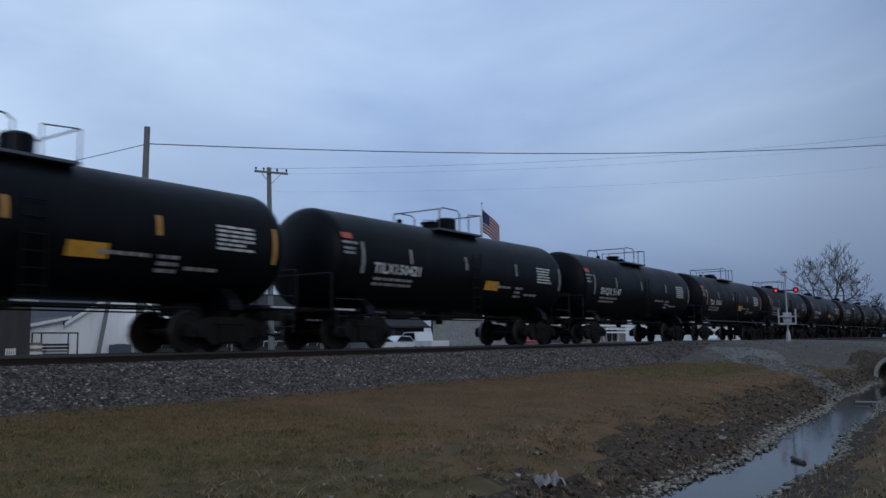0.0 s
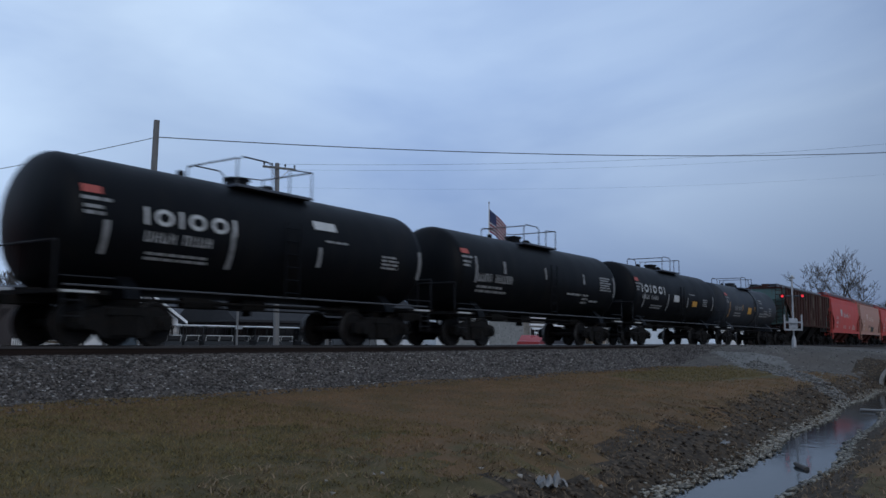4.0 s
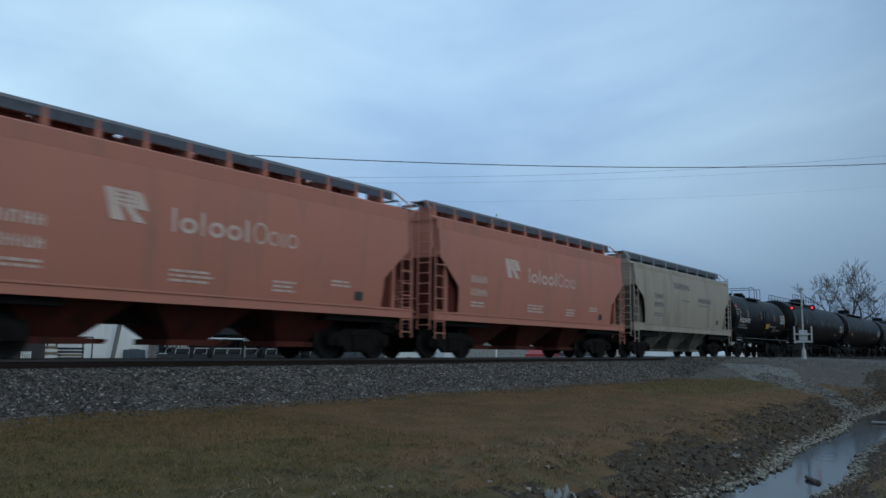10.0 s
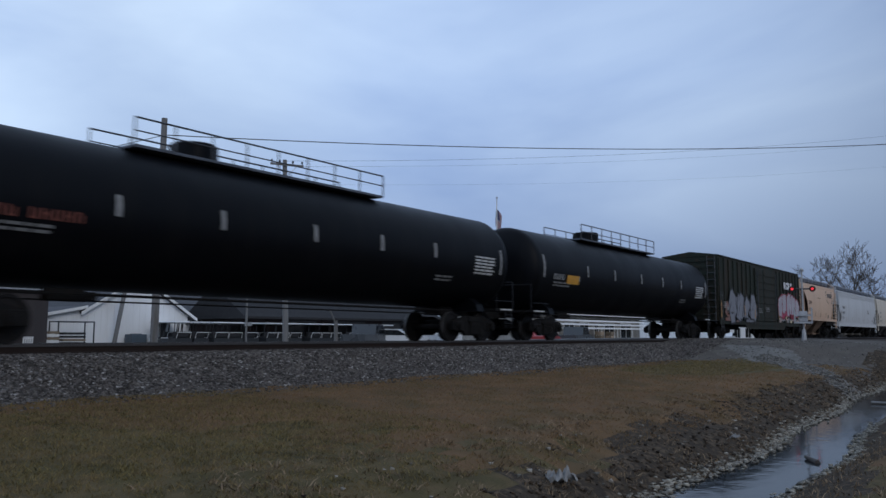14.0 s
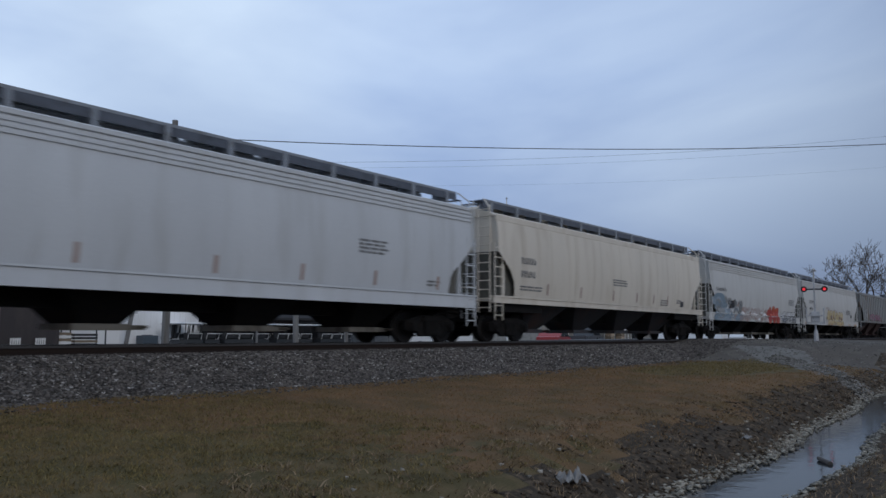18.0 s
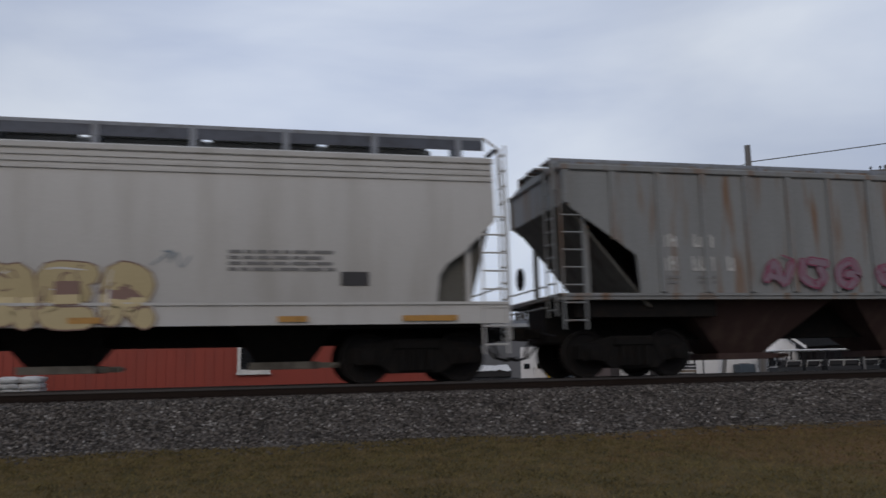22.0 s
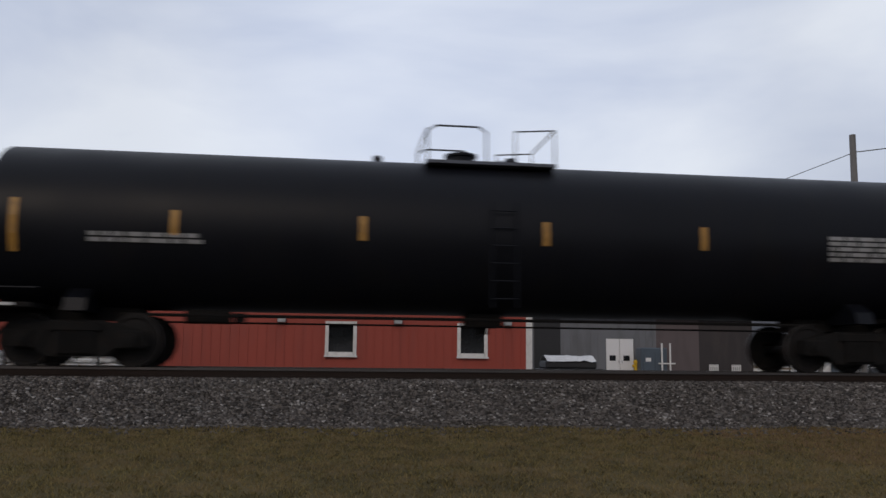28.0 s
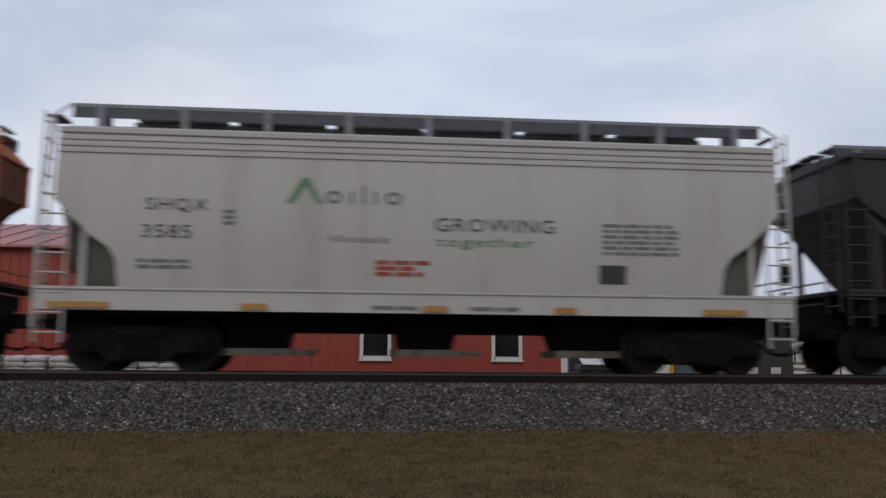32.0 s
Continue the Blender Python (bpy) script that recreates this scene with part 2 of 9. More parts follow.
RED_MARK = surface("red_lettering", (0.42, 0.08, 0.06), 0.6, 0, 0.15, (0.15, 0.03, 0.02), 0.5, 5, 3)
DIM_RED = surface("dim_red_lettering", (0.15, 0.040, 0.026), 0.6, 0, 0.15, (0.05, 0.02, 0.015), 0.5, 5, 3)
YELLOW_MARK = surface("yellow_reflector", (0.46, 0.23, 0.05), 0.45, 0, 0.15, (0.20, 0.10, 0.03), 0.6, 6, 2)
AMBER = surface("amber_placard", (0.55, 0.27, 0.03), 0.5, 0, 0.15, (0.25, 0.12, 0.03), 0.5, 5, 2)
GREEN_MARK = surface("green_emblem", (0.05, 0.22, 0.10), 0.5, 0, 0.15)
# Darker body colours for bays and end slopes: grime and underbody shade together.
DUSTY_GRIME_SHADE = surface("grimy_shaded_tan", (0.19, 0.175, 0.15), 0.8, 0, 0.3, (0.05, 0.043, 0.036), 0.8, 1.2, 2, 0.2, 30, 0.25)
ORANGE_GRIME_SHADE = surface("grimy_shaded_orange", (0.17, 0.058, 0.028), 0.8, 0, 0.3, (0.05, 0.03, 0.022), 0.7, 1.2, 2, 0.2, 30, 0.25)
SAND_GRIME_SHADE = surface("grimy_shaded_sand", (0.20, 0.135, 0.095), 0.8, 0, 0.35, (0.06, 0.04, 0.03), 0.8, 1.2, 2, 0.2, 30, 0.25)
WARM_MARK = surface("warm_white_lettering", (0.72, 0.60, 0.52), 0.6, 0, 0.12, (0.55, 0.3, 0.22), 0.4, 5, 3)
# ---- building kit ----


def link_mesh(name, mesh, material, parent=None, label="", m=None):
    ob = new(name, mesh)
    if material and not mesh.materials:
        for one in (material if isinstance(material, (list, tuple)) else [material]):
            mesh.materials.append(one)
    if parent:
        ob.parent = parent
    if m is not None:
        ob.matrix_local = m
    if label:
        ob["label"] = label
    return ob


def part(name, bm, material, parent=None, label="", m=None, smooth=False):
    """Links a bmesh as one mesh object under a thing or a part."""
    mesh = bpy.data.meshes.new(name)
    bmesh.ops.recalc_face_normals(bm, faces=bm.faces)
    if smooth:
        for f in bm.faces:
            f.smooth = True
    bm.to_mesh(mesh)
    bm.free()
    return link_mesh(name, mesh, material, parent, label, m)


def thing(name, label, category, m=None, group="", kind=""):
    ob = new(name)
    ob.empty_display_size = 0.3
    if m is not None:
        ob.matrix_basis = m
    return tagged(ob, label, category, group, kind)


def B():
    return bmesh.new()


def hexa(bm, p):
    """A solid from eight corners: four below (round), four above (round)."""
    v = [bm.verts.new(q) for q in p]
    for f in ((3, 2, 1, 0), (4, 5, 6, 7), (0, 1, 5, 4), (1, 2, 6, 5), (2, 3, 7, 6), (3, 0, 4, 7)):
        bm.faces.new([v[i] for i in f])
    return v


def box(bm, x0, x1, y0, y1, z0, z1, bevel=0.0):
    v = hexa(bm, [(x0, y0, z0), (x1, y0, z0), (x1, y1, z0), (x0, y1, z0), (x0, y0, z1), (x1, y0, z1), (x1, y1, z1), (x0, y1, z1)])
    if bevel:
        es = list({e for q in v for e in q.link_edges})
        bmesh.ops.bevel(bm, geom=es, offset=bevel, segments=1, affect="EDGES")
    return bm


def tube(bm, p, q, r, n=6, r2=None, cap=True):
    p, q = Vector(p), Vector(q)
    d = (q - p)
    if d.length < 1e-6:
        return bm
    z = d.normalized()
    x = z.orthogonal().normalized()
    y = z.cross(x)
    r2 = r if r2 is None else r2
    a = [bm.verts.new(p + r * (x * math.cos(2 * math.pi * i / n) + y * math.sin(2 * math.pi * i / n))) for i in range(n)]
    b = [bm.verts.new(q + r2 * (x * math.cos(2 * math.pi * i / n) + y * math.sin(2 * math.pi * i / n))) for i in range(n)]
    for i in range(n):
        bm.faces.new((a[i], a[(i + 1) % n], b[(i + 1) % n], b[i]))
    if cap:
        bm.faces.new(a[::-1])
        bm.faces.new(b)
    return bm


def path_tube(bm, pts, r, n=6):
    """One bent bar through the points."""
    p = [Vector(q) for q in pts]
    rings = []
    x = None
    for i, q in enumerate(p):
        d = (p[min(i + 1, len(p) - 1)] - p[max(i - 1, 0)]).normalized()
        x = d.orthogonal().normalized() if x is None else (x - d * x.dot(d)).normalized()
        y = d.cross(x)
        rings.append([bm.verts.new(q + r * (x * math.cos(2 * math.pi * k / n) + y * math.sin(2 * math.pi * k / n))) for k in range(n)])
    for u, v in zip(rings, rings[1:]):
        for k in range(n):
            bm.faces.new((u[k], u[(k + 1) % n], v[(k + 1) % n], v[k]))
    bm.faces.new(rings[0][::-1])
    bm.faces.new(rings[-1])
    return bm


def prism(bm, pts, y0, y1):
    """Extrudes a polygon given in (x, z) from y0 to y1."""
    a = [bm.verts.new((x, y0, z)) for x, z in pts]
    b = [bm.verts.new((x, y1, z)) for x, z in pts]
    n = len(pts)
    bm.faces.new(a)
    bm.faces.new(b[::-1])
    for i in range(n):
        bm.faces.new((a[i], b[i], b[(i + 1) % n], a[(i + 1) % n]))
    return bm


def prism_x(bm, pts, x0, x1):
    """Extrudes a polygon given in (y, z) from x0 to x1."""
    a = [bm.verts.new((x0, y, z)) for y, z in pts]
    b = [bm.verts.new((x1, y, z)) for y, z in pts]
    n = len(pts)
    bm.faces.new(a)
    bm.faces.new(b[::-1])
    for i in range(n):
        bm.faces.new((a[i], b[i], b[(i + 1) % n], a[(i + 1) % n]))
    return bm


def lathe_x(bm, prof, n=32, yc=0.0, zc=0.0):
    """Turns (x, r) pairs about the x axis through (yc, zc)."""
    rings = []
    for x, r in prof:
        if r < 1e-4:
            rings.append([bm.verts.new((x, yc, zc))])
        else:
            rings.append([bm.verts.new((x, yc + r * math.cos(2 * math.pi * i / n), zc + r * math.sin(2 * math.pi * i / n))) for i in range(n)])
    for a, b in zip(rings, rings[1:]):
        for i in range(n):
            j = (i + 1) % n
            if len(a) == 1:
                bm.faces.new((a[0], b[i], b[j]))
            elif len(b) == 1:
                bm.faces.new((a[i], a[j], b[0]))
            else:
                bm.faces.new((a[i], a[j], b[j], b[i]))
    return bm


def lathe_z(bm, prof, n=16, xc=0.0, yc=0.0):
    rings = []
    for z, r in prof:
        rings.append([bm.verts.new((xc + r * math.cos(2 * math.pi * i / n), yc + r * math.sin(2 * math.pi * i / n), z)) for i in range(n)])
    for a, b in zip(rings, rings[1:]):
        for i in range(n):
            j = (i + 1) % n
            bm.faces.new((a[i], a[j], b[j], b[i]))
    bm.faces.new(rings[0][::-1])
    bm.faces.new(rings[-1])
    return bm


def ladder(bm, x0, x1, y, z0, z1, rungs, r=0.018):
    for x in (x0, x1):
        tube(bm, (x, y, z0), (x, y, z1), r, 5)
    for i in range(rungs):
        z = z0 + (z1 - z0) * (i + 0.5) / rungs
        tube(bm, (x0, y, z), (x1, y, z), r * 0.8, 5)
    return bm


def ladder_y(bm, x, y0, y1, z0, z1, rungs, r=0.018):
    for y in (y0, y1):
        tube(bm, (x, y, z0), (x, y, z1), r, 5)
    for i in range(rungs):
        z = z0 + (z1 - z0) * (i + 0.5) / rungs
        tube(bm, (x, y0, z), (x, y1, z), r * 0.8, 5)
    return bm


# ---- markings that follow a car's side ----


def flat_on(bm, poly, side, lift=0.012, mi=0):
    """A thin patch on the near side: poly in (x, z), side(z) the half width there."""
    vs = [bm.verts.new((x, -(side(z) + lift), z)) for x, z in poly]
    f = bm.faces.new(vs)
    f.material_index = mi
    return f


def patch(bm, x0, x1, z0, z1, side, lift=0.012, mi=0, nz=1):
    for k in range(nz):
        a, b = z0 + (z1 - z0) * k / nz, z0 + (z1 - z0) * (k + 1) / nz
        flat_on(bm, [(x0, a), (x1, a), (x1, b), (x0, b)], side, lift, mi)


def words(parent, text, x, z, h, material, side, name="lettering", stretch=1.0, spacing=1.08, bold=0.0, lift=0.012, slant=0.0):
    cu = bpy.data.curves.new("font", "FONT")
    cu.body, cu.size, cu.space_character, cu.offset, cu.shear = text, h / 0.7, spacing, bold, slant
    cu.resolution_u = 2
    ob = new("font", cu)
    dg = bpy.context.evaluated_depsgraph_get()
    mesh = bpy.data.meshes.new_from_object(ob.evaluated_get(dg))
    bpy.data.objects.remove(ob)
    for v in mesh.vertices:
        px, pz = x + v.co.x * stretch, z + v.co.y
        v.co = (px, -(side(pz) + lift), pz)
    mesh.materials.clear()
    mesh.name = name
    ob = link_mesh(name, mesh, material, parent)
    ob["kind"] = "stuff"
    return ob


def lines(bm, x, z, w, rows, side, rng, h=0.07, step=0.13, mi=0):
    for i in range(rows):
        zz = z - i * step
        a = x
        while a < x + w * rng.uniform(0.75, 1.0):
            b = min(x + w, a + rng.uniform(0.12, 0.4))
            patch(bm, a, b, zz, zz + h, side, 0.012, mi)
            a = b + 0.05


def blob(cx, cz, rx, rz, n, rng, rough=0.18):
    return [(cx + rx * (1 + rng.uniform(-rough, rough)) * math.cos(2 * math.pi * i / n),
             cz + rz * (1 + rng.uniform(-rough, rough)) * math.sin(2 * math.pi * i / n)) for i in range(n)]


def bend(pts, n=4):
    """A smooth line through the points."""
    out = []
    p = [pts[0]] + list(pts) + [pts[-1]]
    for k in range(1, len(p) - 2):
        a, b, c, d = (Vector(q) for q in p[k - 1:k + 3])
        for j in range(n):
            u = j / n
            out.append(0.5 * (2 * b + (c - a) * u + (2 * a - 5 * b + 4 * c - d) * u * u + (3 * b - a - 3 * c + d) * u ** 3))
    return out + [Vector(pts[-1])]


def stroke(bm, pts, w, side, lift, mi=0, taper=0.0, square=False):
    """A sprayed line of width w along the points, with round or square ends."""
    n = len(pts)
    left, right = [], []
    for i, p in enumerate(pts):
        d = (pts[min(n - 1, i + 1)] - pts[max(0, i - 1)])
        if d.length < 1e-6:
            d = Vector((1, 0))
        q = Vector((-d.y, d.x)).normalized() * (w / 2) * (1 - taper * abs(2 * i / (n - 1) - 1))
        left.append(p + q)
        right.append(p - q)
    L = [bm.verts.new((q.x, -(side(q.y) + lift), q.y)) for q in left]
    R = [bm.verts.new((q.x, -(side(q.y) + lift), q.y)) for q in right]
    for i in range(n - 1):
        bm.faces.new((L[i], L[i + 1], R[i + 1], R[i])).material_index = mi
    for p in () if square else (pts[0], pts[-1]):
        flat_on(bm, [(p.x + w / 2 * (1 - taper) * math.cos(a * math.pi / 4), p.y + w / 2 * (1 - taper) * math.sin(a * math.pi / 4)) for a in range(8)], side, lift + 0.0002, mi)


GLYPHS = [
    [[(0.0, 0.3), (0.3, 0.95), (0.6, 0.05), (1.0, 0.8)]],
    [[(0.2, 1.0), (0.12, 0.3), (0.5, 0.0), (0.9, 0.3), (0.7, 0.62)], [(0.4, 0.95), (0.95, 0.85)]],
    [[(0.95, 0.5), (0.6, 0.98), (0.12, 0.7), (0.2, 0.2), (0.65, 0.05), (0.8, 0.45), (0.45, 0.5)]],
    [[(0.05, 0.1), (0.5, 0.5), (0.95, 0.95)], [(0.55, 0.98), (0.95, 0.95), (0.9, 0.5)]],
    [[(0.1, 0.05), (0.5, 0.95), (0.95, 0.6), (0.5, 0.2), (0.05, 0.55)]],
    [[(0.05, 0.95), (0.4, 0.6), (0.1, 0.05)], [(0.5, 1.0), (0.85, 0.5), (0.5, 0.0)]],
    [[(0.1, 0.7), (0.5, 1.0), (0.9, 0.7), (0.5, 0.45), (0.1, 0.2), (0.6, 0.0), (0.98, 0.25)]],
]


# hump and slab shapes of the larger pieces
HUMPS = [[[(0.12, 0.04), (0.12, 0.88), (0.48, 0.90), (0.50, 0.12)], [(0.50, 0.88), (0.88, 0.90), (0.88, 0.04)]],
         [[(0.85, 0.92), (0.15, 0.90), (0.18, 0.50), (0.15, 0.08), (0.88, 0.06)], [(0.2, 0.5), (0.75, 0.5)]],
         [[(0.15, 0.03), (0.15, 0.92), (0.80, 0.85), (0.70, 0.50), (0.25, 0.48)], [(0.4, 0.45), (0.88, 0.03)]]]
ROUNDS = [[[(0.75, 0.95), (0.80, 0.30), (0.45, 0.05), (0.10, 0.30), (0.18, 0.62)]],
          [[(0.90, 0.80), (0.50, 0.98), (0.10, 0.50), (0.50, 0.03), (0.90, 0.35), (0.55, 0.45)]],
          [[(0.80, 0.95), (0.20, 0.85), (0.25, 0.50), (0.15, 0.10), (0.85, 0.08)], [(0.25, 0.5), (0.7, 0.52)]],
          [[(0.90, 0.80), (0.45, 0.98), (0.20, 0.70), (0.75, 0.40), (0.60, 0.05), (0.10, 0.15)]]]
SLABS = [[[(0.62, 1.0), (0.30, 0.95), (0.10, 0.72), (0.45, 0.55), (0.15, 0.28), (0.20, 0.04), (0.75, 0.08)], [(0.45, 0.98), (0.85, 0.72), (0.60, 0.52), (0.88, 0.22)]],
         [[(0.35, 0.98), (0.30, 0.62), (0.42, 0.40), (0.20, 0.02)], [(0.78, 1.0), (0.66, 0.45), (0.60, 0.05)], [(0.40, 0.45), (0.70, 0.42)]],
         [[(0.25, 0.85), (0.60, 0.70), (0.35, 0.40), (0.45, 0.02)], [(0.60, 0.70), (0.95, 0.45)]],
         [[(0.05, 0.90), (0.60, 0.85), (0.90, 0.62), (0.40, 0.45)], [(0.25, 0.80), (0.30, 0.05)], [(0.55, 0.45), (1.05, 0.10)]]]
SHARDS = [[[(0.92, 0.80), (0.10, 0.62), (0.16, 0.36), (0.95, 0.42)], [(0.12, 0.50), (0.20, 0.14), (0.85, 0.06)]],
          [[(0.12, 0.08), (0.20, 0.98)], [(0.50, 0.25), (0.55, 0.98)], [(0.25, 0.72), (0.85, 0.60)]],
          [[(0.15, 0.02), (0.20, 0.96)], [(0.55, 0.30), (0.60, 1.0)], [(0.88, 0.05), (0.92, 0.92)]],
          [[(0.12, 0.12), (0.15, 0.94)], [(0.20, 0.50), (0.85, 0.40)], [(0.80, 0.02), (0.78, 0.90)]],
          [[(0.15, 0.05), (0.18, 0.80)], [(0.60, 0.10), (0.58, 0.66)], [(0.25, 0.62), (0.90, 0.30)]]]


def spray(parent, x0, x1, z0, z1, side, mats, seed, letters=5, cloud=True, label="spray-painted graffiti", fat=0.46, glyphs=None, edge=0.07, square=False):
    """Graffiti letters as fat bent strokes: cloud behind, dark outline, two-tone fill, highlights. mats: cloud, outline, fill, second fill, highlight."""
    rng = random.Random(seed)
    bm = B()
    w, h = (x1 - x0) / letters, z1 - z0
    if cloud:
        for i in range(letters * 5):
            flat_on(bm, blob(rng.uniform(x0 + 0.1, x1 - 0.1), rng.uniform(z0 + h * 0.15, z1 - h * 0.1), w * rng.uniform(0.22, 0.5), h * rng.uniform(0.10, 0.24), 12, rng, 0.3), side, 0.010 + i * 0.0001, 0)
    fat = w * fat * 0.75
    for k in range(letters):
        lean = rng.uniform(-0.10, 0.14)
        a = x0 + w * k - 0.04 * w
        g = glyphs[k % len(glyphs)] if glyphs else rng.choice(GLYPHS)
        lines_ = []
        for line in g:
            pts = [(a + w * (0.12 + 0.78 * u) + lean * (v - 0.5) * h + rng.uniform(-0.05, 0.05) * w, z0 + h * (0.14 + 0.72 * v) + rng.uniform(-0.04, 0.04) * h) for u, v in line]
            lines_.append([Vector(p) for p in pts] if square else bend(pts, 4))
        for j, pts in enumerate(lines_):
            ends = [pts[0] + (pts[0] - pts[1]).normalized() * edge / 2, *pts[1:-1], pts[-1] + (pts[-1] - pts[-2]).normalized() * edge / 2] if square else pts
            stroke(bm, ends, fat + edge, side, 0.016 + k * 0.0016 + j * 0.0002, 1, 0, square)
        for j, pts in enumerate(lines_):
            stroke(bm, pts, fat, side, 0.0168 + k * 0.0016 + j * 0.0002, 2, 0, square)
            cut = [p for p in pts if p.y < z0 + h * rng.uniform(0.38, 0.55)]
            if len(cut) > 2:
                stroke(bm, cut, fat * 0.82, side, 0.0172 + k * 0.0016 + j * 0.0001, 3, 0, square)
            m = max(2, len(pts) // 3)
            stroke(bm, [p + Vector((-0.18 * fat, 0.2 * fat)) for p in pts[:m]], 0.035, side, 0.0175 + k * 0.0016, 4, 0.5)
        for j in range(2):
            p = rng.choice(lines_[0])
            stroke(bm, bend([(p.x, p.y), (p.x + rng.uniform(-0.2, 0.2) * w, p.y + rng.uniform(-0.25, 0.25) * h), (p.x + rng.uniform(-0.3, 0.3) * w, p.y + rng.uniform(-0.3, 0.3) * h)], 3), 0.04, side, 0.0178 + k * 0.0016, 1, 0.4)
    ob = part("graffiti", bm, list(mats), parent, label)
    ob["kind"] = "stuff"
    return ob


def streaks(parent, x0, x1, z0, z1, side, mats, seed, count=26, label="streaked graffiti"):
    """Long wavy strokes, one over another, that thin out to both ends."""
    rng = random.Random(seed)
    bm = B()
    for i in range(count):
        a = x0 + (x1 - x0) * rng.uniform(0.0, 0.5)
        b = min(x1, a + (x1 - x0) * rng.uniform(0.3, 0.8))
        z, h = rng.uniform(z0 + 0.06, z1 - 0.06), rng.uniform(-0.12, 0.12)
        pts = bend([(a, z), (a + (b - a) * 0.33, min(z1, z + h)), (a + (b - a) * 0.66, max(z0, z - h * 0.6)), (b, z + h * 0.3)], 4)
        stroke(bm, pts, rng.uniform(0.05, 0.17), side, 0.014 + i * 0.0006, i % len(mats), 0.8)
    part("graffiti", bm, list(mats), parent, label)["kind"] = "stuff"


def fade(parent, x0, x1, z0, z1, side, mats, seed, count=30, size=0.35, label="washed-out overspray"):
    """Soft patches of old overspray, one over another."""
    rng = random.Random(seed)
    bm = B()
    for i in range(count):
        r = size * rng.uniform(0.4, 1.1)
        cx, cz = rng.uniform(x0, x1), rng.uniform(z0 + r * 0.3, z1 - r * 0.3)
        pts = blob(cx, cz, r * rng.uniform(0.7, 1.6), min(r * 0.6, (z1 - z0) / 2.2), 12, rng, 0.3)
        flat_on(bm, [(x, min(z1, max(z0, z))) for x, z in pts], side, 0.0095 + i * 0.00012, i % len(mats))
    part("overspray", bm, list(mats), parent, label)["kind"] = "stuff"


# ---- running gear, shared by all cars ----
CACHE = {}
AXLES = []          # every wheelset, with the place of its axle in its bogie
WHEEL_R = 0.457


def side_frame_mesh():
    bm = B()
    pts = [(-1.18, 0.36), (-1.16, 0.62), (-0.74, 0.72), (-0.42, 0.79), (0.42, 0.79), (0.74, 0.72), (1.16, 0.62), (1.18, 0.36),
           (0.74, 0.36), (0.47, 0.17), (-0.47, 0.17), (-0.74, 0.36)]
    prism(bm, pts, -0.07, 0.07)
    for x in (-0.89, 0.89):
        box(bm, x - 0.19, x + 0.19, -0.12, 0.11, 0.31, 0.62, 0.02)
        tube(bm, (x, -0.19, 0.457), (x, 0.1, 0.457), 0.125, 12)
        tube(bm, (x, -0.215, 0.457), (x, -0.18, 0.457), 0.07, 8)
    for x in (-0.24, -0.08, 0.08, 0.24):
        tube(bm, (x, -0.1, 0.22), (x, -0.1, 0.60), 0.07, 8)
    box(bm, -0.40, 0.40, -0.14, 0.1, 0.60, 0.76, 0.02)
    for s in (-1, 1):
        tube(bm, (s * 0.40, -0.05, 0.72), (s * 0.62, -0.05, 0.30), 0.05, 6)
    return bm


def wheelset_mesh():
    bm = B()
    for s in (-1, 1):
        y = s * 0.72
        prof = [(0.457, -0.07), (0.457, 0.03), (0.487, 0.04), (0.487, 0.07), (0.40, 0.07), (0.38, 0.02), (0.17, 0.03), (0.14, 0.08),
                (0.14, -0.10), (0.17, -0.06), (0.37, -0.05), (0.40, -0.07), (0.457, -0.07)]
        n = 24
        rings = [[bm.verts.new((r * math.cos(2 * math.pi * i / n), y - s * d, r * math.sin(2 * math.pi * i / n))) for i in range(n)] for r, d in prof]
        for k, (a, b) in enumerate(zip(rings, rings[1:])):
            for i in range(n):
                f = bm.faces.new((a[i], a[(i + 1) % n], b[(i + 1) % n], b[i]))
                f.material_index = 1 if k == 0 else 0
        # web lightening marks and hub bolts, so that the turning shows
        for i in range(3):
            a = 2 * math.pi * i / 3
            tube(bm, (0.27 * math.cos(a), y + s * 0.055, 0.27 * math.sin(a)), (0.27 * math.cos(a), y + s * 0.02, 0.27 * math.sin(a)), 0.05, 8)
    tube(bm, (0, -0.85, 0), (0, 0.85, 0), 0.08, 10)
    return bm


def bolster_mesh():
    bm = B()
    box(bm, -0.22, 0.22, -0.95, 0.95, 0.42, 0.68, 0.03)
    tube(bm, (0, 0, 0.6), (0, 0, 0.82), 0.2, 14)
    for s in (-1, 1):
        box(bm, s * 0.4 - 0.04, s * 0.4 + 0.04, -0.78, 0.78, 0.36, 0.46)
        tube(bm, (s * 0.35, -0.1, 0.42), (s * 0.1, 0.0, 0.5), 0.03, 6)
    return bm


def cached(key, maker, mats, smooth=False):
    if key not in CACHE:
        ob = part(key, maker(), mats, smooth=smooth)
        CACHE[key] = ob.data
        bpy.data.objects.remove(ob)
    return CACHE[key]


def bogie(car, x):
    t = link_mesh("bogie", cached("bolster", bolster_mesh, GRIME_SHADE), None, car, "", pose(x, 0, 0))
    for s in (-1, 1):
        link_mesh("side_frame", cached("side_frame", side_frame_mesh, GRIME_SHADE), None, t, "", pose(0, s * 0.98, 0, 0, 0, 0 if s < 0 else 180))
    for a in (-0.89, 0.89):
        w = link_mesh("wheelset", cached("wheelset", wheelset_mesh, [WHEEL, TREAD]), None, t, "", pose(a, 0, WHEEL_R))
        AXLES.append((w, a))
    return t


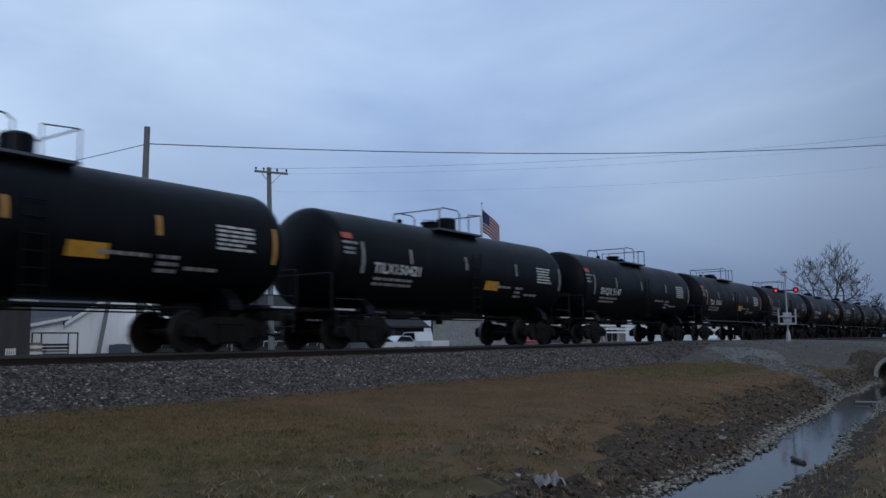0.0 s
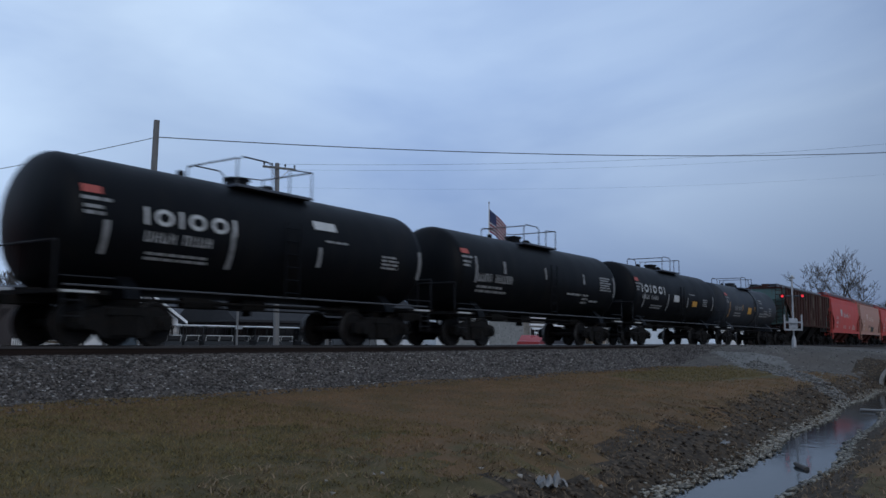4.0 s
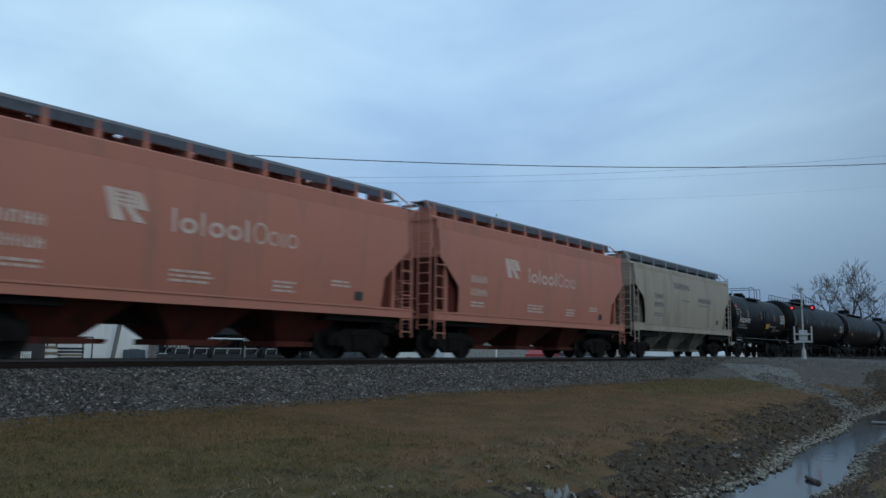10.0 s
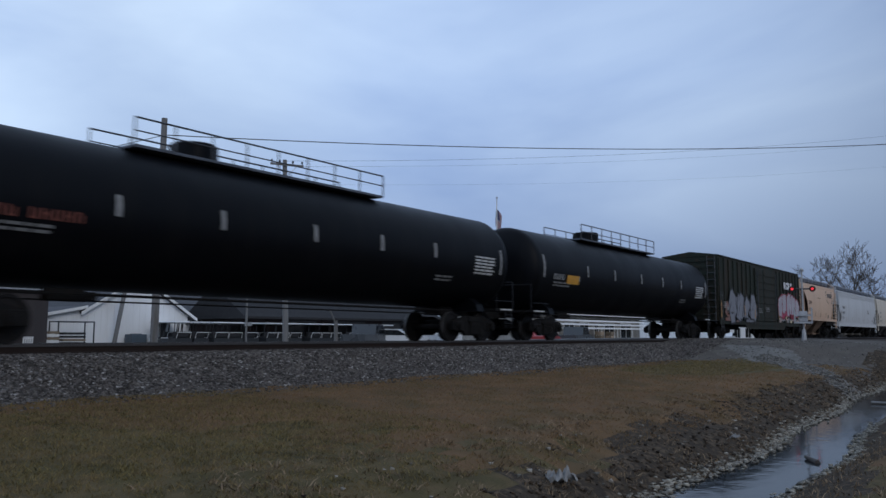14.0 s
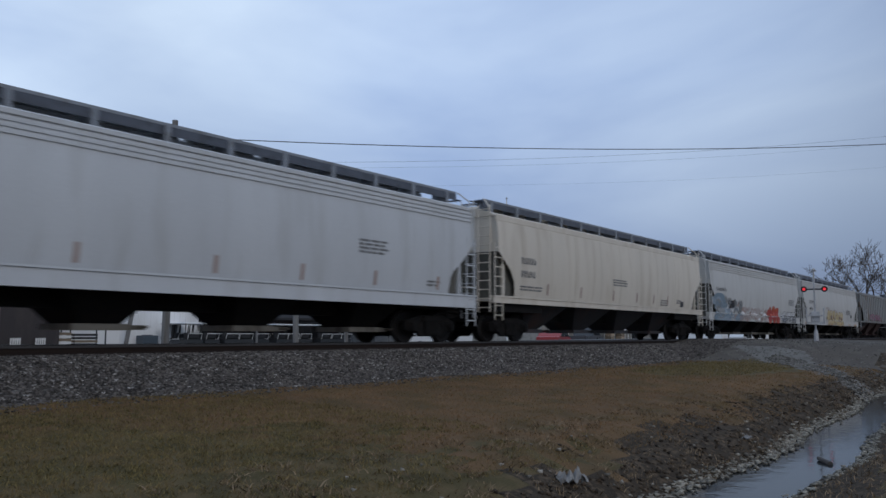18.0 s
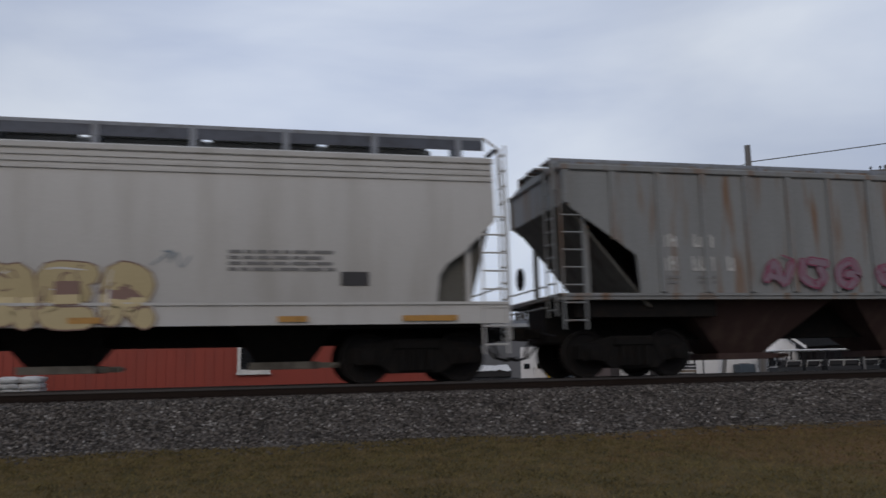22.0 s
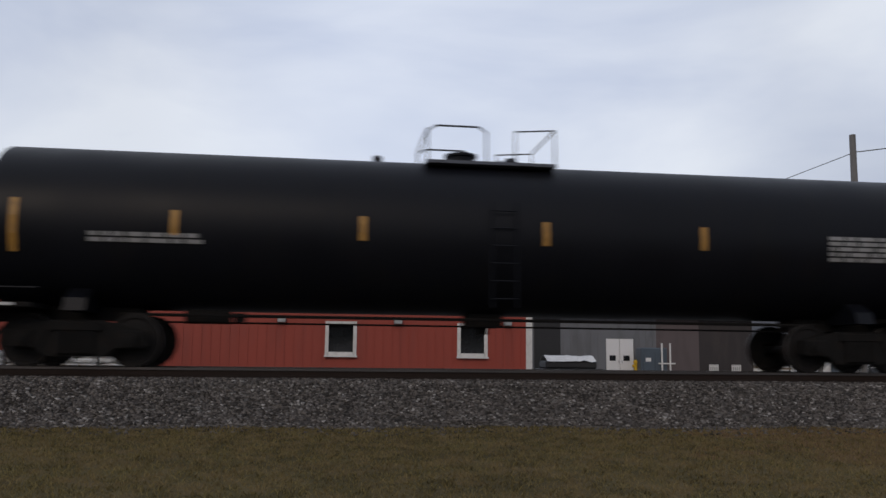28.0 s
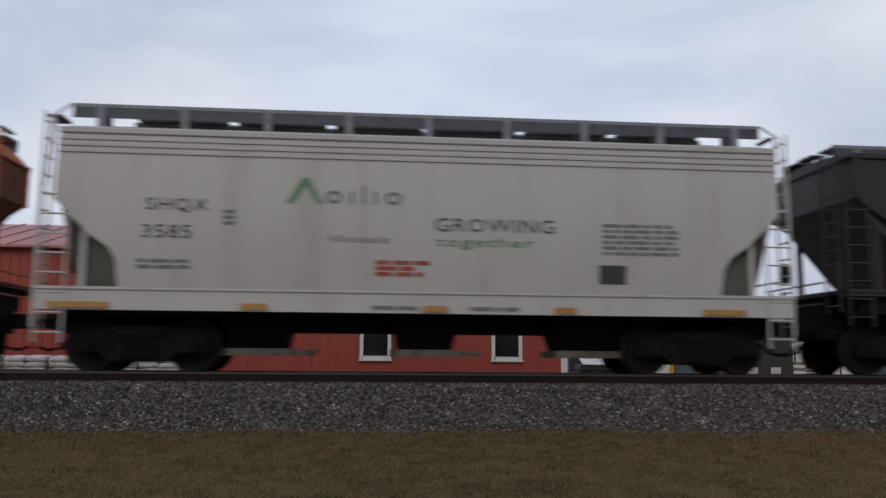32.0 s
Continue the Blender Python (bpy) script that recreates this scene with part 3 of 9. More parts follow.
def coupler_mesh():
    bm = B()
    box(bm, -0.75, 0.08, -0.10, 0.10, 0.78, 0.98, 0.02)
    prism(bm, [(0.0, 0.74), (0.30, 0.76), (0.36, 0.88), (0.30, 1.0), (0.0, 1.02)], -0.14, 0.10)
    tube(bm, (-0.1, -0.1, 0.76), (-0.05, -0.32, 0.45), 0.03, 6)
    path_tube(bm, [(-0.35, -0.28, 0.70), (-0.1, -0.28, 0.42), (0.15, -0.25, 0.36), (0.35, -0.2, 0.42)], 0.028, 6)
    return bm


def ends_gear(car, L):
    """Couplers and brake hoses reach to the coupling plane."""
    for s in (-1, 1):
        link_mesh("coupler", cached("coupler", coupler_mesh, GRIME_SHADE), None, car, "", pose(s * (L / 2 - 0.33), 0, 0, 0, 0, 0 if s > 0 else 180))


# ---- tank cars ----


def tank_car(label, L, paint, radius=1.46, zc=2.53, gas=None, seed=0, lagged=False, jacket=False, rail=True, dome=False):
    rng = random.Random(seed)
    car = thing("tank_car", label, "tank car", group="cars of the train")
    end = L / 2 - 0.62
    head = 0.56
    dish = ((0, 0), (0.012, 0.22), (0.045, 0.42), (0.10, 0.60), (0.17, 0.75), (0.25, 0.86), (0.34, 0.935), (0.44, 0.98), (0.56, 1.0))
    if jacket:
        # lagged cars have shallow heads with a sharp shoulder
        head = 0.26
        dish = ((0, 0), (0.02, 0.30), (0.06, 0.58), (0.12, 0.80), (0.18, 0.93), (0.235, 0.99), (0.26, 1.0))
    prof = [(-end + d, radius * r) for d, r in dish]
    prof += [(-end + head + 0.12, radius), (-end + head + 0.5, radius)]
    prof += [(-x, r) for x, r in prof[::-1]]
    part("tank_shell", lathe_x(B(), prof, 40, 0, zc), paint, car, smooth=True)
    if lagged:
        part("jacket_band", lathe_x(B(), [(0.4, radius), (0.4, radius + 0.03), (1.0, radius + 0.03), (1.0, radius)], 40, 0, zc), paint, car, "darker lagging band", smooth=True)
    top = zc + radius
    # underframe: stub sills, bolsters, saddles and the side rod
    tx = L / 2 - 2.35
    bm = B()
    for s in (-1, 1):
        box(bm, s * (tx - 0.9) if s > 0 else -(L / 2 - 0.75), (L / 2 - 0.75) if s > 0 else -(tx - 0.9), -0.3, 0.3, 0.82, 1.12)
    if not gas:
        tube(bm, (-tx, 0.55, 0.98), (tx, 0.55, 0.98), 0.025, 6)
    part("underframe", bm, GRIME_SHADE, car)
    low = zc - radius
    if rail and not gas:
        bm = path_tube(B(), [(-L / 2 + 0.8, -1.43, 1.14), (L / 2 - 0.8, -1.43, 1.14)], 0.022, 6)
        part("side_rail", bm, RAIL_PALE, car, "thin worn side rail")
    for s in (-1, 1):
        xe = s * (L / 2 - 1.1)
        part("step_edge", box(B(), xe - 0.35, xe + 0.35, -1.475, -1.455, 1.0, 1.045), WHITE_MARK, car, "white-painted step edge")
    for y, z, r in ((-0.62, low - 0.10, 0.03), (-0.45, low - 0.22, 0.018)):
        part("brake_rod", tube(B(), (-tx + 0.6, y, z), (tx - 0.6, y, z), r, 6), GRIME_SHADE, car)
    bm = B()
    tube(bm, (-tx + 1.7, -0.5, low - 0.12), (-tx + 2.5, -0.5, low - 0.12), 0.13, 10)
    box(bm, -tx + 2.55, -tx + 2.75, -0.6, -0.4, low - 0.2, low - 0.05)
    part("brake_cylinder", bm, GRIME_SHADE, car)
    for s in (-1, 1):
        bm = B()
        prism_x(bm, [(-1.30, 0.94), (1.30, 0.94), (1.22, 1.16), (0.90, zc - math.sqrt(radius ** 2 - 0.81) + 0.02), (0, zc - radius + 0.03), (-0.90, zc - math.sqrt(radius ** 2 - 0.81) + 0.02), (-1.22, 1.16)], s * tx - 0.18, s * tx + 0.18)
        part("saddle", bm, paint, car)
        bm = B()
        xe = s * (L / 2 - 0.62)
        box(bm, min(xe, xe - s * 1.1), max(xe, xe - s * 1.1), -1.45, 1.45, 0.98, 1.06)
        part("end_platform", bm, GRIME_SHADE, car)
        bm = B()
        path_tube(bm, [(xe, -1.42, 1.06), (xe, -1.42, 1.95), (xe, 1.42, 1.95), (xe, 1.42, 1.06)], 0.022)
        tube(bm, (xe, 0, 1.06), (xe, 0, 1.95), 0.02)
        part("end_handrail", bm, DARK_RAIL, car)
        bm = B()
        ladder(bm, xe - s * 0.55, xe - s * 0.15, -1.47, 0.42, 1.0, 2)
        tube(bm, (xe - s * 0.1, -1.47, 1.3), (xe - s * 1.2, -1.47, 1.3), 0.015, 5)
        part("step_ladder", bm, DARK_RAIL, car)
        bogie(car, s * tx)
    # top walkway and fittings
    if gas:
        x0, x1, xd = gas
        lathe = lathe_z(B(), [(top - 0.25, 0.55), (top + 0.42, 0.55), (top + 0.46, 0.50)], 20, xd, 0)
        part("protective_dome", lathe, paint, car)
        bm = B()
        box(bm, x0, x1, -0.85, 0.85, top - 0.06, top)
        part("top_platform", bm, GALV, car)
        n = 9
        for y in (-0.85, 0.85):
            top_bar = part("platform_railing", tube(B(), (x0, y, top + 0.56), (x1, y, top + 0.56), 0.022, 5), RAILING, car)
            part("middle_bar", tube(B(), (x0, y, top + 0.28), (x1, y, top + 0.28), 0.016, 5), RAILING, top_bar)
            for i in range(n):
                x = x0 + (x1 - x0) * i / (n - 1)
                part("railing_post", tube(B(), (x, y, top - 0.02), (x, y, top + 0.56), 0.02, 5), RAILING, top_bar)
    else:
        bm = B()
        box(bm, -1.25, 1.25, -0.95, 0.95, top - 0.16, top - 0.10)
        part("top_platform", bm, GALV, car)
        for y in (-0.92, 0.92):
            bm = B()
            path_tube(bm, [(-1.22, y, top - 0.1), (-1.22, y, top + 0.46), (-1.05, y, top + 0.56), (-0.25, y, top + 0.56), (-0.1, y, top + 0.46), (-0.1, y, top - 0.1)], 0.02, 5)
            part("platform_railing", bm, RAILING, car)
            bm = B()
            path_tube(bm, [(0.45, y, top - 0.1), (0.45, y, top + 0.50), (1.22, y, top + 0.56), (1.22, y, top - 0.1)], 0.02, 5)
            part("platform_railing", bm, RAILING, car)
        for x, z in ((1.22, 0.56), (-1.22, 0.50)):
            part("cross_rail", tube(B(), (x, -0.92, top + z), (x, 0.92, top + z), 0.02, 5), RAILING, car)
        part("manway", lathe_z(B(), [(top - 0.2, 0.28), (top + 0.16, 0.28), (top + 0.17, 0.33), (top + 0.22, 0.33), (top + 0.26, 0.1)], 14, -0.45, 0), paint, car)
        bm = B()
        lathe_z(bm, [(top - 0.2, 0.34), (top + 0.40, 0.34), (top + 0.46, 0.26)] if dome else [(top - 0.2, 0.16), (top + 0.12, 0.16), (top + 0.2, 0.08)], 14, 0.45 if dome else 0.55, 0)
        tube(bm, (0.3, 0, top), (0.3, 0, top + 0.15), 0.05, 8)
        part("valve_housing", bm, paint, car)
        part("relief_valve", lathe_z(B(), [(top - 0.1, 0.09), (top + 0.12, 0.09), (top + 0.15, 0.05)], 10, -2.1, 0), paint, car)
        bm = B()
        box(bm, -0.35, 0.35, -0.3, 0.3, zc - radius - 0.22, zc - radius + 0.05)
        tube(bm, (0, 0, zc - radius - 0.35), (0, 0, zc - radius), 0.12, 10)
        part("bottom_outlet", bm, GRIME_SHADE, car)
        bm = B()
        ladder(bm, -0.1, 0.35, -(radius + 0.06), 1.1, zc + 0.5, 6)
        part("side_ladder", bm, paint, car)
    ends_gear(car, L)
    side = lambda z: math.sqrt(max(0.05, (radius + 0.006) ** 2 - (z - zc) ** 2))
    return car, side, rng


def marks(name, bm, material, car, label=""):
    """Painted signs too small to pick apart stay one part."""
    ob = part(name, bm, material, car, label)
    ob["kind"] = "stuff"
    return ob


def strips(car, side, places, material=None):
    for x, z, h in places:
        bm = B()
        patch(bm, x - 0.055, x + 0.055, z - h / 2, z + h / 2, side, 0.014, 0, 3)
        part("reflector_strip", bm, material or YELLOW_MARK, car)


def placard(car, side, x0, x1, z0, z1, material, name="placard", label=""):
    bm = B()
    patch(bm, x0, x1, z0, z1, side, 0.014, 0, max(1, round((z1 - z0) / 0.2)))
    return part(name, bm, material, car, label)


def small_print(car, side, rng, spans, material, h=0.055, step=0.10):
    """spans: x, top line, width, rows."""
    bm = B()
    for x, z, w, rows in spans:
        lines(bm, x, z, w, rows, side, rng, h, step)
    marks("data_block", bm, material, car)


def ring(bm, cx, cz, rx, rz, w, side, lift=0.012, n=16):
    """A flat ring of stroke width w."""
    o = [bm.verts.new((cx + rx * math.cos(2 * math.pi * i / n), -(side(cz + rz * math.sin(2 * math.pi * i / n)) + lift), cz + rz * math.sin(2 * math.pi * i / n))) for i in range(n)]
    rx, rz = rx - w, rz - w
    q = [bm.verts.new((cx + rx * math.cos(2 * math.pi * i / n), -(side(cz + rz * math.sin(2 * math.pi * i / n)) + lift), cz + rz * math.sin(2 * math.pi * i / n))) for i in range(n)]
    for i in range(n):
        j = (i + 1) % n
        bm.faces.new((o[i], o[j], q[j], q[i]))


def plain_signs(bm, pattern, x0, x1, z, h, w, side):
    """A painted name as plain bars and rings: | tall bar, i short bar, o ring, O tall ring."""
    room = {"|": 0.5, "i": 0.5, "o": 1.0, "O": 1.2}
    unit = (x1 - x0) / sum(room[c] for c in pattern)
    x = x0
    for c in pattern:
        step = room[c] * unit
        t = h if c in "|O" else 0.68 * h
        if c in "|i":
            patch(bm, x + step / 2 - w / 2, x + step / 2 + w / 2, z, z + t, side, nz=2)
        else:
            ring(bm, x + step / 2, z + t / 2, min(0.46 * step, 0.62 * t), t / 2, w, side)
        x += step


def plain_name(*how):
    bm = B()
    plain_signs(bm, *how)
    return bm


def title(car, side, rng, x0, x1, z, h, material, groups=(4, 5), name="title_line"):
    bm = B()
    n = sum(groups) + 0.8 * (len(groups) - 1)
    step = (x1 - x0) / n
    x = x0
    for g in groups:
        for i in range(g):
            # each sign that cannot be read: two upright bars and a tie
            patch(bm, x + 0.08 * step, x + 0.32 * step, z, z + h, side)
            patch(bm, x + 0.58 * step, x + 0.82 * step, z, z + h * rng.uniform(0.75, 1.0), side)
            zz = z + h * rng.choice((0.0, 0.42, 0.8))
            patch(bm, x + 0.32 * step, x + 0.58 * step, zz, zz + h * 0.2, side)
            x += step
        x += 0.8 * step
    marks(name, bm, material, car, "painted marks")


# ---- covered hoppers ----


def hopper_car(label, L, paint, bays=3, eave=4.02, roof=4.36, sill=(0.98, 1.36), half=1.55, bulge=0.17, ribs=0, walk_z=4.62, opening=((2.9, 0), (1.95, 1.1), (1.4, 1.15)), trough=True,
               bay_paint=None, seed=0, sill_paint=None, end_paint=None, corrugated=True, gate_paint=None, brackets=10, bay_low=0.42, walk_paint=None, rib_paint=None, band=(0.06, 0.08), bracket_paint=None, cut=0.74, slope_paint=None, slope=0.55, web=True, bay_gap=0.06):
    """opening: the edge of the end cut from the top down, as (height, how far in)."""
    rng = random.Random(seed)
    car = thing("covered_hopper", label, "freight car", group="cars of the train")
    bay_paint = bay_paint or paint
    end = L / 2 - cut          # body sheets
    out = L / 2 - 0.50          # platforms and sills
    s0, s1 = sill
    oz = opening[0][0]
    ox = max(q[1] for q in opening)
    omz = [q[0] for q in opening if q[1] > 0.8 * ox][0]

    def side(z):
        # rounded sides: drawn in towards the sill and the eaves, the sill itself stands out
        if not bulge or z < s1:
            return half
        u = min(1, (z - s1) / (eave - s1))
        return half - bulge + bulge * math.sin(math.pi * (0.10 + 0.80 * u)) ** 0.8

    def inset(z):
        if z >= oz:
            return 0.0
        for (za, ia), (zb, ib) in zip(opening, opening[1:]):
            if z >= zb:
                return ia + (ib - ia) * (za - z) / (za - zb)
        return opening[-1][1]

    # side sheets
    levels = sorted({s1, oz - 0.001, oz, eave} | {q[0] for q in opening if q[0] > s1 + 0.02} | {s1 + (eave - s1) * k / 14 for k in range(15)})
    cols = 9
    for sy in (-1, 1):
        bm = B()
        rows = []
        for z in levels:
            i = inset(z)
            rows.append([bm.verts.new((-(end - i) + 2 * (end - i) * k / (cols - 1), sy * side(z), z)) for k in range(cols)])
        for a, b in zip(rows, rows[1:]):
            for k in range(cols - 1):
                bm.faces.new((a[k], a[k + 1], b[k + 1], b[k]))
        part("side_sheet", bm, paint, car, smooth=True)
    # roof, curved
    bm = B()
    n = 8
    prof = [(-side(eave) + 2 * side(eave) * k / n, eave + (roof - eave) * math.sin(math.pi * k / n) ** 0.7 if 0 < k < n else eave) for k in range(n + 1)]
    prism_x(bm, prof, -end, end)
    part("roof", bm, paint, car)
    for sy in (-1, 1):
        bm = B()
        y0 = sy * (side(eave) - 0.03)
        box(bm, -end - 0.02, end + 0.02, min(y0, y0 + sy * band[1]), max(y0, y0 + sy * band[1]), eave - band[0], eave + 0.05, 0.015)
        part("top_rail", bm, paint, car)
        for k in range(1, 4) if corrugated else ():
            z = eave - 0.04 - 0.115 * k
            y1 = sy * (side(z) - 0.01)
            part("corrugation", box(B(), -end, end, min(y1, y1 + sy * 0.04), max(y1, y1 + sy * 0.04), z - 0.02, z + 0.025), paint, car)
    # ends: upper wall, slope sheet, floor of the body
    for s in (-1, 1):
        bm = B()
        x = s * (end - 0.06)
        v = [bm.verts.new(p) for p in ((x, -side(oz) + 0.01, oz), (x, side(oz) - 0.01, oz), (x, side(eave) - 0.01, eave), (x, 0, roof - 0.02), (x, -side(eave) + 0.01, eave))]
        bm.faces.new(v)
        part("end_sheet", bm, end_paint or paint, car)
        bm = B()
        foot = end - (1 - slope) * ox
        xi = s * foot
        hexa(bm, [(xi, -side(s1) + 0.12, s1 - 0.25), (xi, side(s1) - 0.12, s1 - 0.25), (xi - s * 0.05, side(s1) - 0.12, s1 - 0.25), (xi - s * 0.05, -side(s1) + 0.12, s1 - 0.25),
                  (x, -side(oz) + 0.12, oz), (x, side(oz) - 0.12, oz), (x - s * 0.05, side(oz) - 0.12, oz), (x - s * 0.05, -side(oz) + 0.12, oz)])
        sheet = part("slope_sheet", bm, slope_paint or SLOPE_DIRT_SHADE, car, "sloping end sheet, grime and shade in its colour")
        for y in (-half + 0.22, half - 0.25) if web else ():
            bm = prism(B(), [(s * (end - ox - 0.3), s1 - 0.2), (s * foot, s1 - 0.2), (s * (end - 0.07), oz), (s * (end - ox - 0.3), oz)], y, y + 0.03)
            part("end_web", bm, slope_paint or SLOPE_DIRT_SHADE, sheet, "recessed web plate, dirt and shade in its colour")
    # side sills and end platforms
    for sy in (-1, 1):
        bm = B()
        y0 = sy * (half - 0.02)
        box(bm, -out, out, min(y0, y0 - sy * 0.16), max(y0, y0 - sy * 0.16), s0, s1)
        box(bm, -out, out, min(y0 + sy * 0.03, y0 - sy * 0.1), max(y0 + sy * 0.03, y0 - sy * 0.1), s1 - 0.05, s1)
        part("side_sill", bm, sill_paint or paint, car)
    bm = B()
    box(bm, -end + 0.2, end - 0.2, -0.32, 0.32, 0.72, max(1.02, s0 + 0.12))
    part("centre_sill", bm, GRIME_SHADE, car)
    for s in (-1, 1):
        bm = B()
        xe = s * out
        xi = s * (out - 2.0)
        box(bm, min(xe, xi), max(xe, xi), -half + 0.08, half - 0.08, s0 + 0.05, s0 + 0.13)
        part("end_platform", bm, end_paint or paint, car)
        for y, xx, zt in ((-1.38, s * (end - 0.45), oz - 0.42 * (oz - omz)), (1.38, s * (end - 0.45), oz - 0.40 * (oz - omz))):
            bm = B()
            box(bm, min(xx, xx - s * 0.09), max(xx, xx - s * 0.09), y - 0.05, y + 0.05, s0 + 0.13, zt)
            part("end_post", bm, end_paint or paint, car)
        bm = B()
        ladder(bm, xe - s * 0.05, xe - s * 0.50, -half + 0.02, s0 - 0.55, oz + 0.25, 8, 0.022)
        part("side_ladder", bm, sill_paint or paint, car)
        bm = B()
        ladder_y(bm, xe + s * 0.04, -1.40, -0.95, s0 - 0.3, roof, 12, 0.022)
        path_tube(bm, [(xe - s * 0.02, -1.42, oz + 0.25), (xe - s * 0.05, -1.30, roof - 0.05), (xe - s * 0.25, -1.0, walk_z)], 0.025, 5)
        tube(bm, (xe + s * 0.07, -0.9, 1.75), (xe + s * 0.07, 1.4, 1.75), 0.018, 5)
        tube(bm, (xe + s * 0.07, -0.9, 1.35), (xe + s * 0.07, 1.4, 1.35), 0.018, 5)
        part("end_ladder", bm, sill_paint or paint, car)
        bm = B()
        xo = xe + (0.05 if s > 0 else -0.2)
        box(bm, min(xe - s * 0.05, xo), max(xe - s * 0.05, xo), -0.92, -0.42, walk_z - 0.22, walk_z - 0.18)
        part("end_walk", bm, walk_paint or GALV, car)
        bm = box(B(), min(xe - s * 1.0, xe - s * 0.06), max(xe - s * 1.0, xe - s * 0.06), -0.52, 0.52, 0.66, s0 + 0.04, 0.03)
        part("draft_pocket", bm, GRIME_SHADE, car)
        bm = path_tube(B(), [(xe + s * 0.06, -1.35, 0.78), (xe + s * 0.06, -0.45, 0.90), (xe + s * 0.16, -0.20, 0.98)], 0.018, 5)
        part("uncoupling_lever", bm, GRIME_SHADE, car)
        lo = max(0.97, s0 - 0.32)
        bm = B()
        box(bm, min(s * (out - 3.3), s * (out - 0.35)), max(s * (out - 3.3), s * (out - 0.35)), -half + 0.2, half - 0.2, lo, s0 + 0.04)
        part("shear_plate", bm, GRIME_SHADE, car)
        bogie(car, s * (L / 2 - 2.15))
    bm = B()
    lathe_x(bm, [(-out - 0.10, 0.02), (-out - 0.08, 0.24), (-out - 0.05, 0.24), (-out + 0.02, 0.02)], 16, 0.55, 2.05)
    part("brake_wheel", bm, GRIME_SHADE, car)
    # running boards on brackets, hatch trough
    for sy in (-1, 1):
        bm = B()
        y0, y1 = sy * 0.42, sy * 0.92
        box(bm, -end, end, min(y0, y1), max(y0, y1), walk_z - 0.03, walk_z)
        box(bm, -end, end, min(y1, y1 + sy * 0.02), max(y1, y1 + sy * 0.02), walk_z - 0.23, walk_z + 0.02)
        board = part("running_board", bm, walk_paint or GALV, car)
        y2 = y1 + sy * 0.02
        part("edge_strip", box(B(), -end, end, min(y2, y2 + sy * 0.006), max(y2, y2 + sy * 0.006), walk_z - 0.035, walk_z + 0.03), BRACKET, board, "bright worn edge strip")
    for k in range(brackets):
        x = -end + 0.5 + (2 * end - 1.0) * k / (brackets - 1)
        for sy in (-1, 1):
            bm = B()
            y0, y1 = sy * 0.40, sy * 0.95
            box(bm, x - 0.04, x + 0.04, min(y0, y1), max(y0, y1), roof - 0.12, walk_z - 0.03)
            top = walk_z - (0.22 if bracket_paint else 0.01)
            box(bm, x - 0.06, x + 0.06, min(y1, y1 + sy * 0.03), max(y1, y1 + sy * 0.03), roof - 0.14, top)
            part("walk_bracket", bm, bracket_paint or BRACKET, car)
    if trough:
        bm = B()
        box(bm, -end + 0.9, end - 0.9, -0.30, 0.30, roof - 0.05, roof + 0.16, 0.03)
        part("hatch_trough", bm, paint, car)
        m = 6 if L < 16 else 8
        for k in range(m):
            x = -end + 0.9 + (2 * end - 1.8) * (k + 0.5) / m
            bm = B()
            box(bm, x - (end - 0.9) / m + 0.08, x + (end - 0.9) / m - 0.08, -0.36, 0.36, roof + 0.16, roof + 0.22, 0.02)
            part("hatch_cover", bm, paint, car)
    # discharge bays
    b0 = end - ox - 0.75
    for k in range(bays):
        xa, xb = -b0 + 2 * b0 * k / bays + bay_gap, -b0 + 2 * b0 * (k + 1) / bays - bay_gap
        xc = (xa + xb) / 2
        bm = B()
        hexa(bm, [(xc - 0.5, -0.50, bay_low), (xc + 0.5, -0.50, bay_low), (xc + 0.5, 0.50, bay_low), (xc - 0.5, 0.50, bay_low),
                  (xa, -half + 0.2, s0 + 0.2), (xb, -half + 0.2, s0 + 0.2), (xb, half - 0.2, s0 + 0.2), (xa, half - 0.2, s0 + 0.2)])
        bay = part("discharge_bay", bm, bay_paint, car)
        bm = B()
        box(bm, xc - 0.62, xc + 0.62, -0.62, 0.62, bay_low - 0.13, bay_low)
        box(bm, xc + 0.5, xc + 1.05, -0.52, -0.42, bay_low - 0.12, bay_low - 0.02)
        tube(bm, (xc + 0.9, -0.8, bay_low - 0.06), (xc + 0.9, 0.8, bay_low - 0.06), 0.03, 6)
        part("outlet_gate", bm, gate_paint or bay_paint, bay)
    # outside posts
    if ribs:
        for sy in (-1, 1):
            for k in range(ribs):
                x = -end + 0.06 + (2 * end - 0.12) * k / (ribs - 1)
                d = end - abs(x)
                low = s1
                for i in range(40):
                    z = oz - (oz - s1) * i / 40
                    if inset(z) >= d:
                        low = z
                        break
                low = s1 if d >= ox - 0.02 else low
                y0 = sy * half
                bm = B()
                box(bm, x - 0.055, x + 0.055, min(y0 - sy * 0.02, y0 + sy * 0.06), max(y0 - sy * 0.02, y0 + sy * 0.06), low + 0.02, eave - 0.06)
                pale = rib_paint and rng.random() < 0.5
                part("side_post", bm, rib_paint if pale else paint, car)
    ends_gear(car, L)
    return car, (side if not ribs else (lambda z: half + 0.001)), rng


def sill_marks(car, z, places, half=1.55, material=None):
    for x, w in places:
        bm = B()
        patch(bm, x - w / 2, x + w / 2, z, z + 0.10, lambda zz: half + 0.012)
        part("sill_reflector", bm, material or YELLOW_MARK, car)


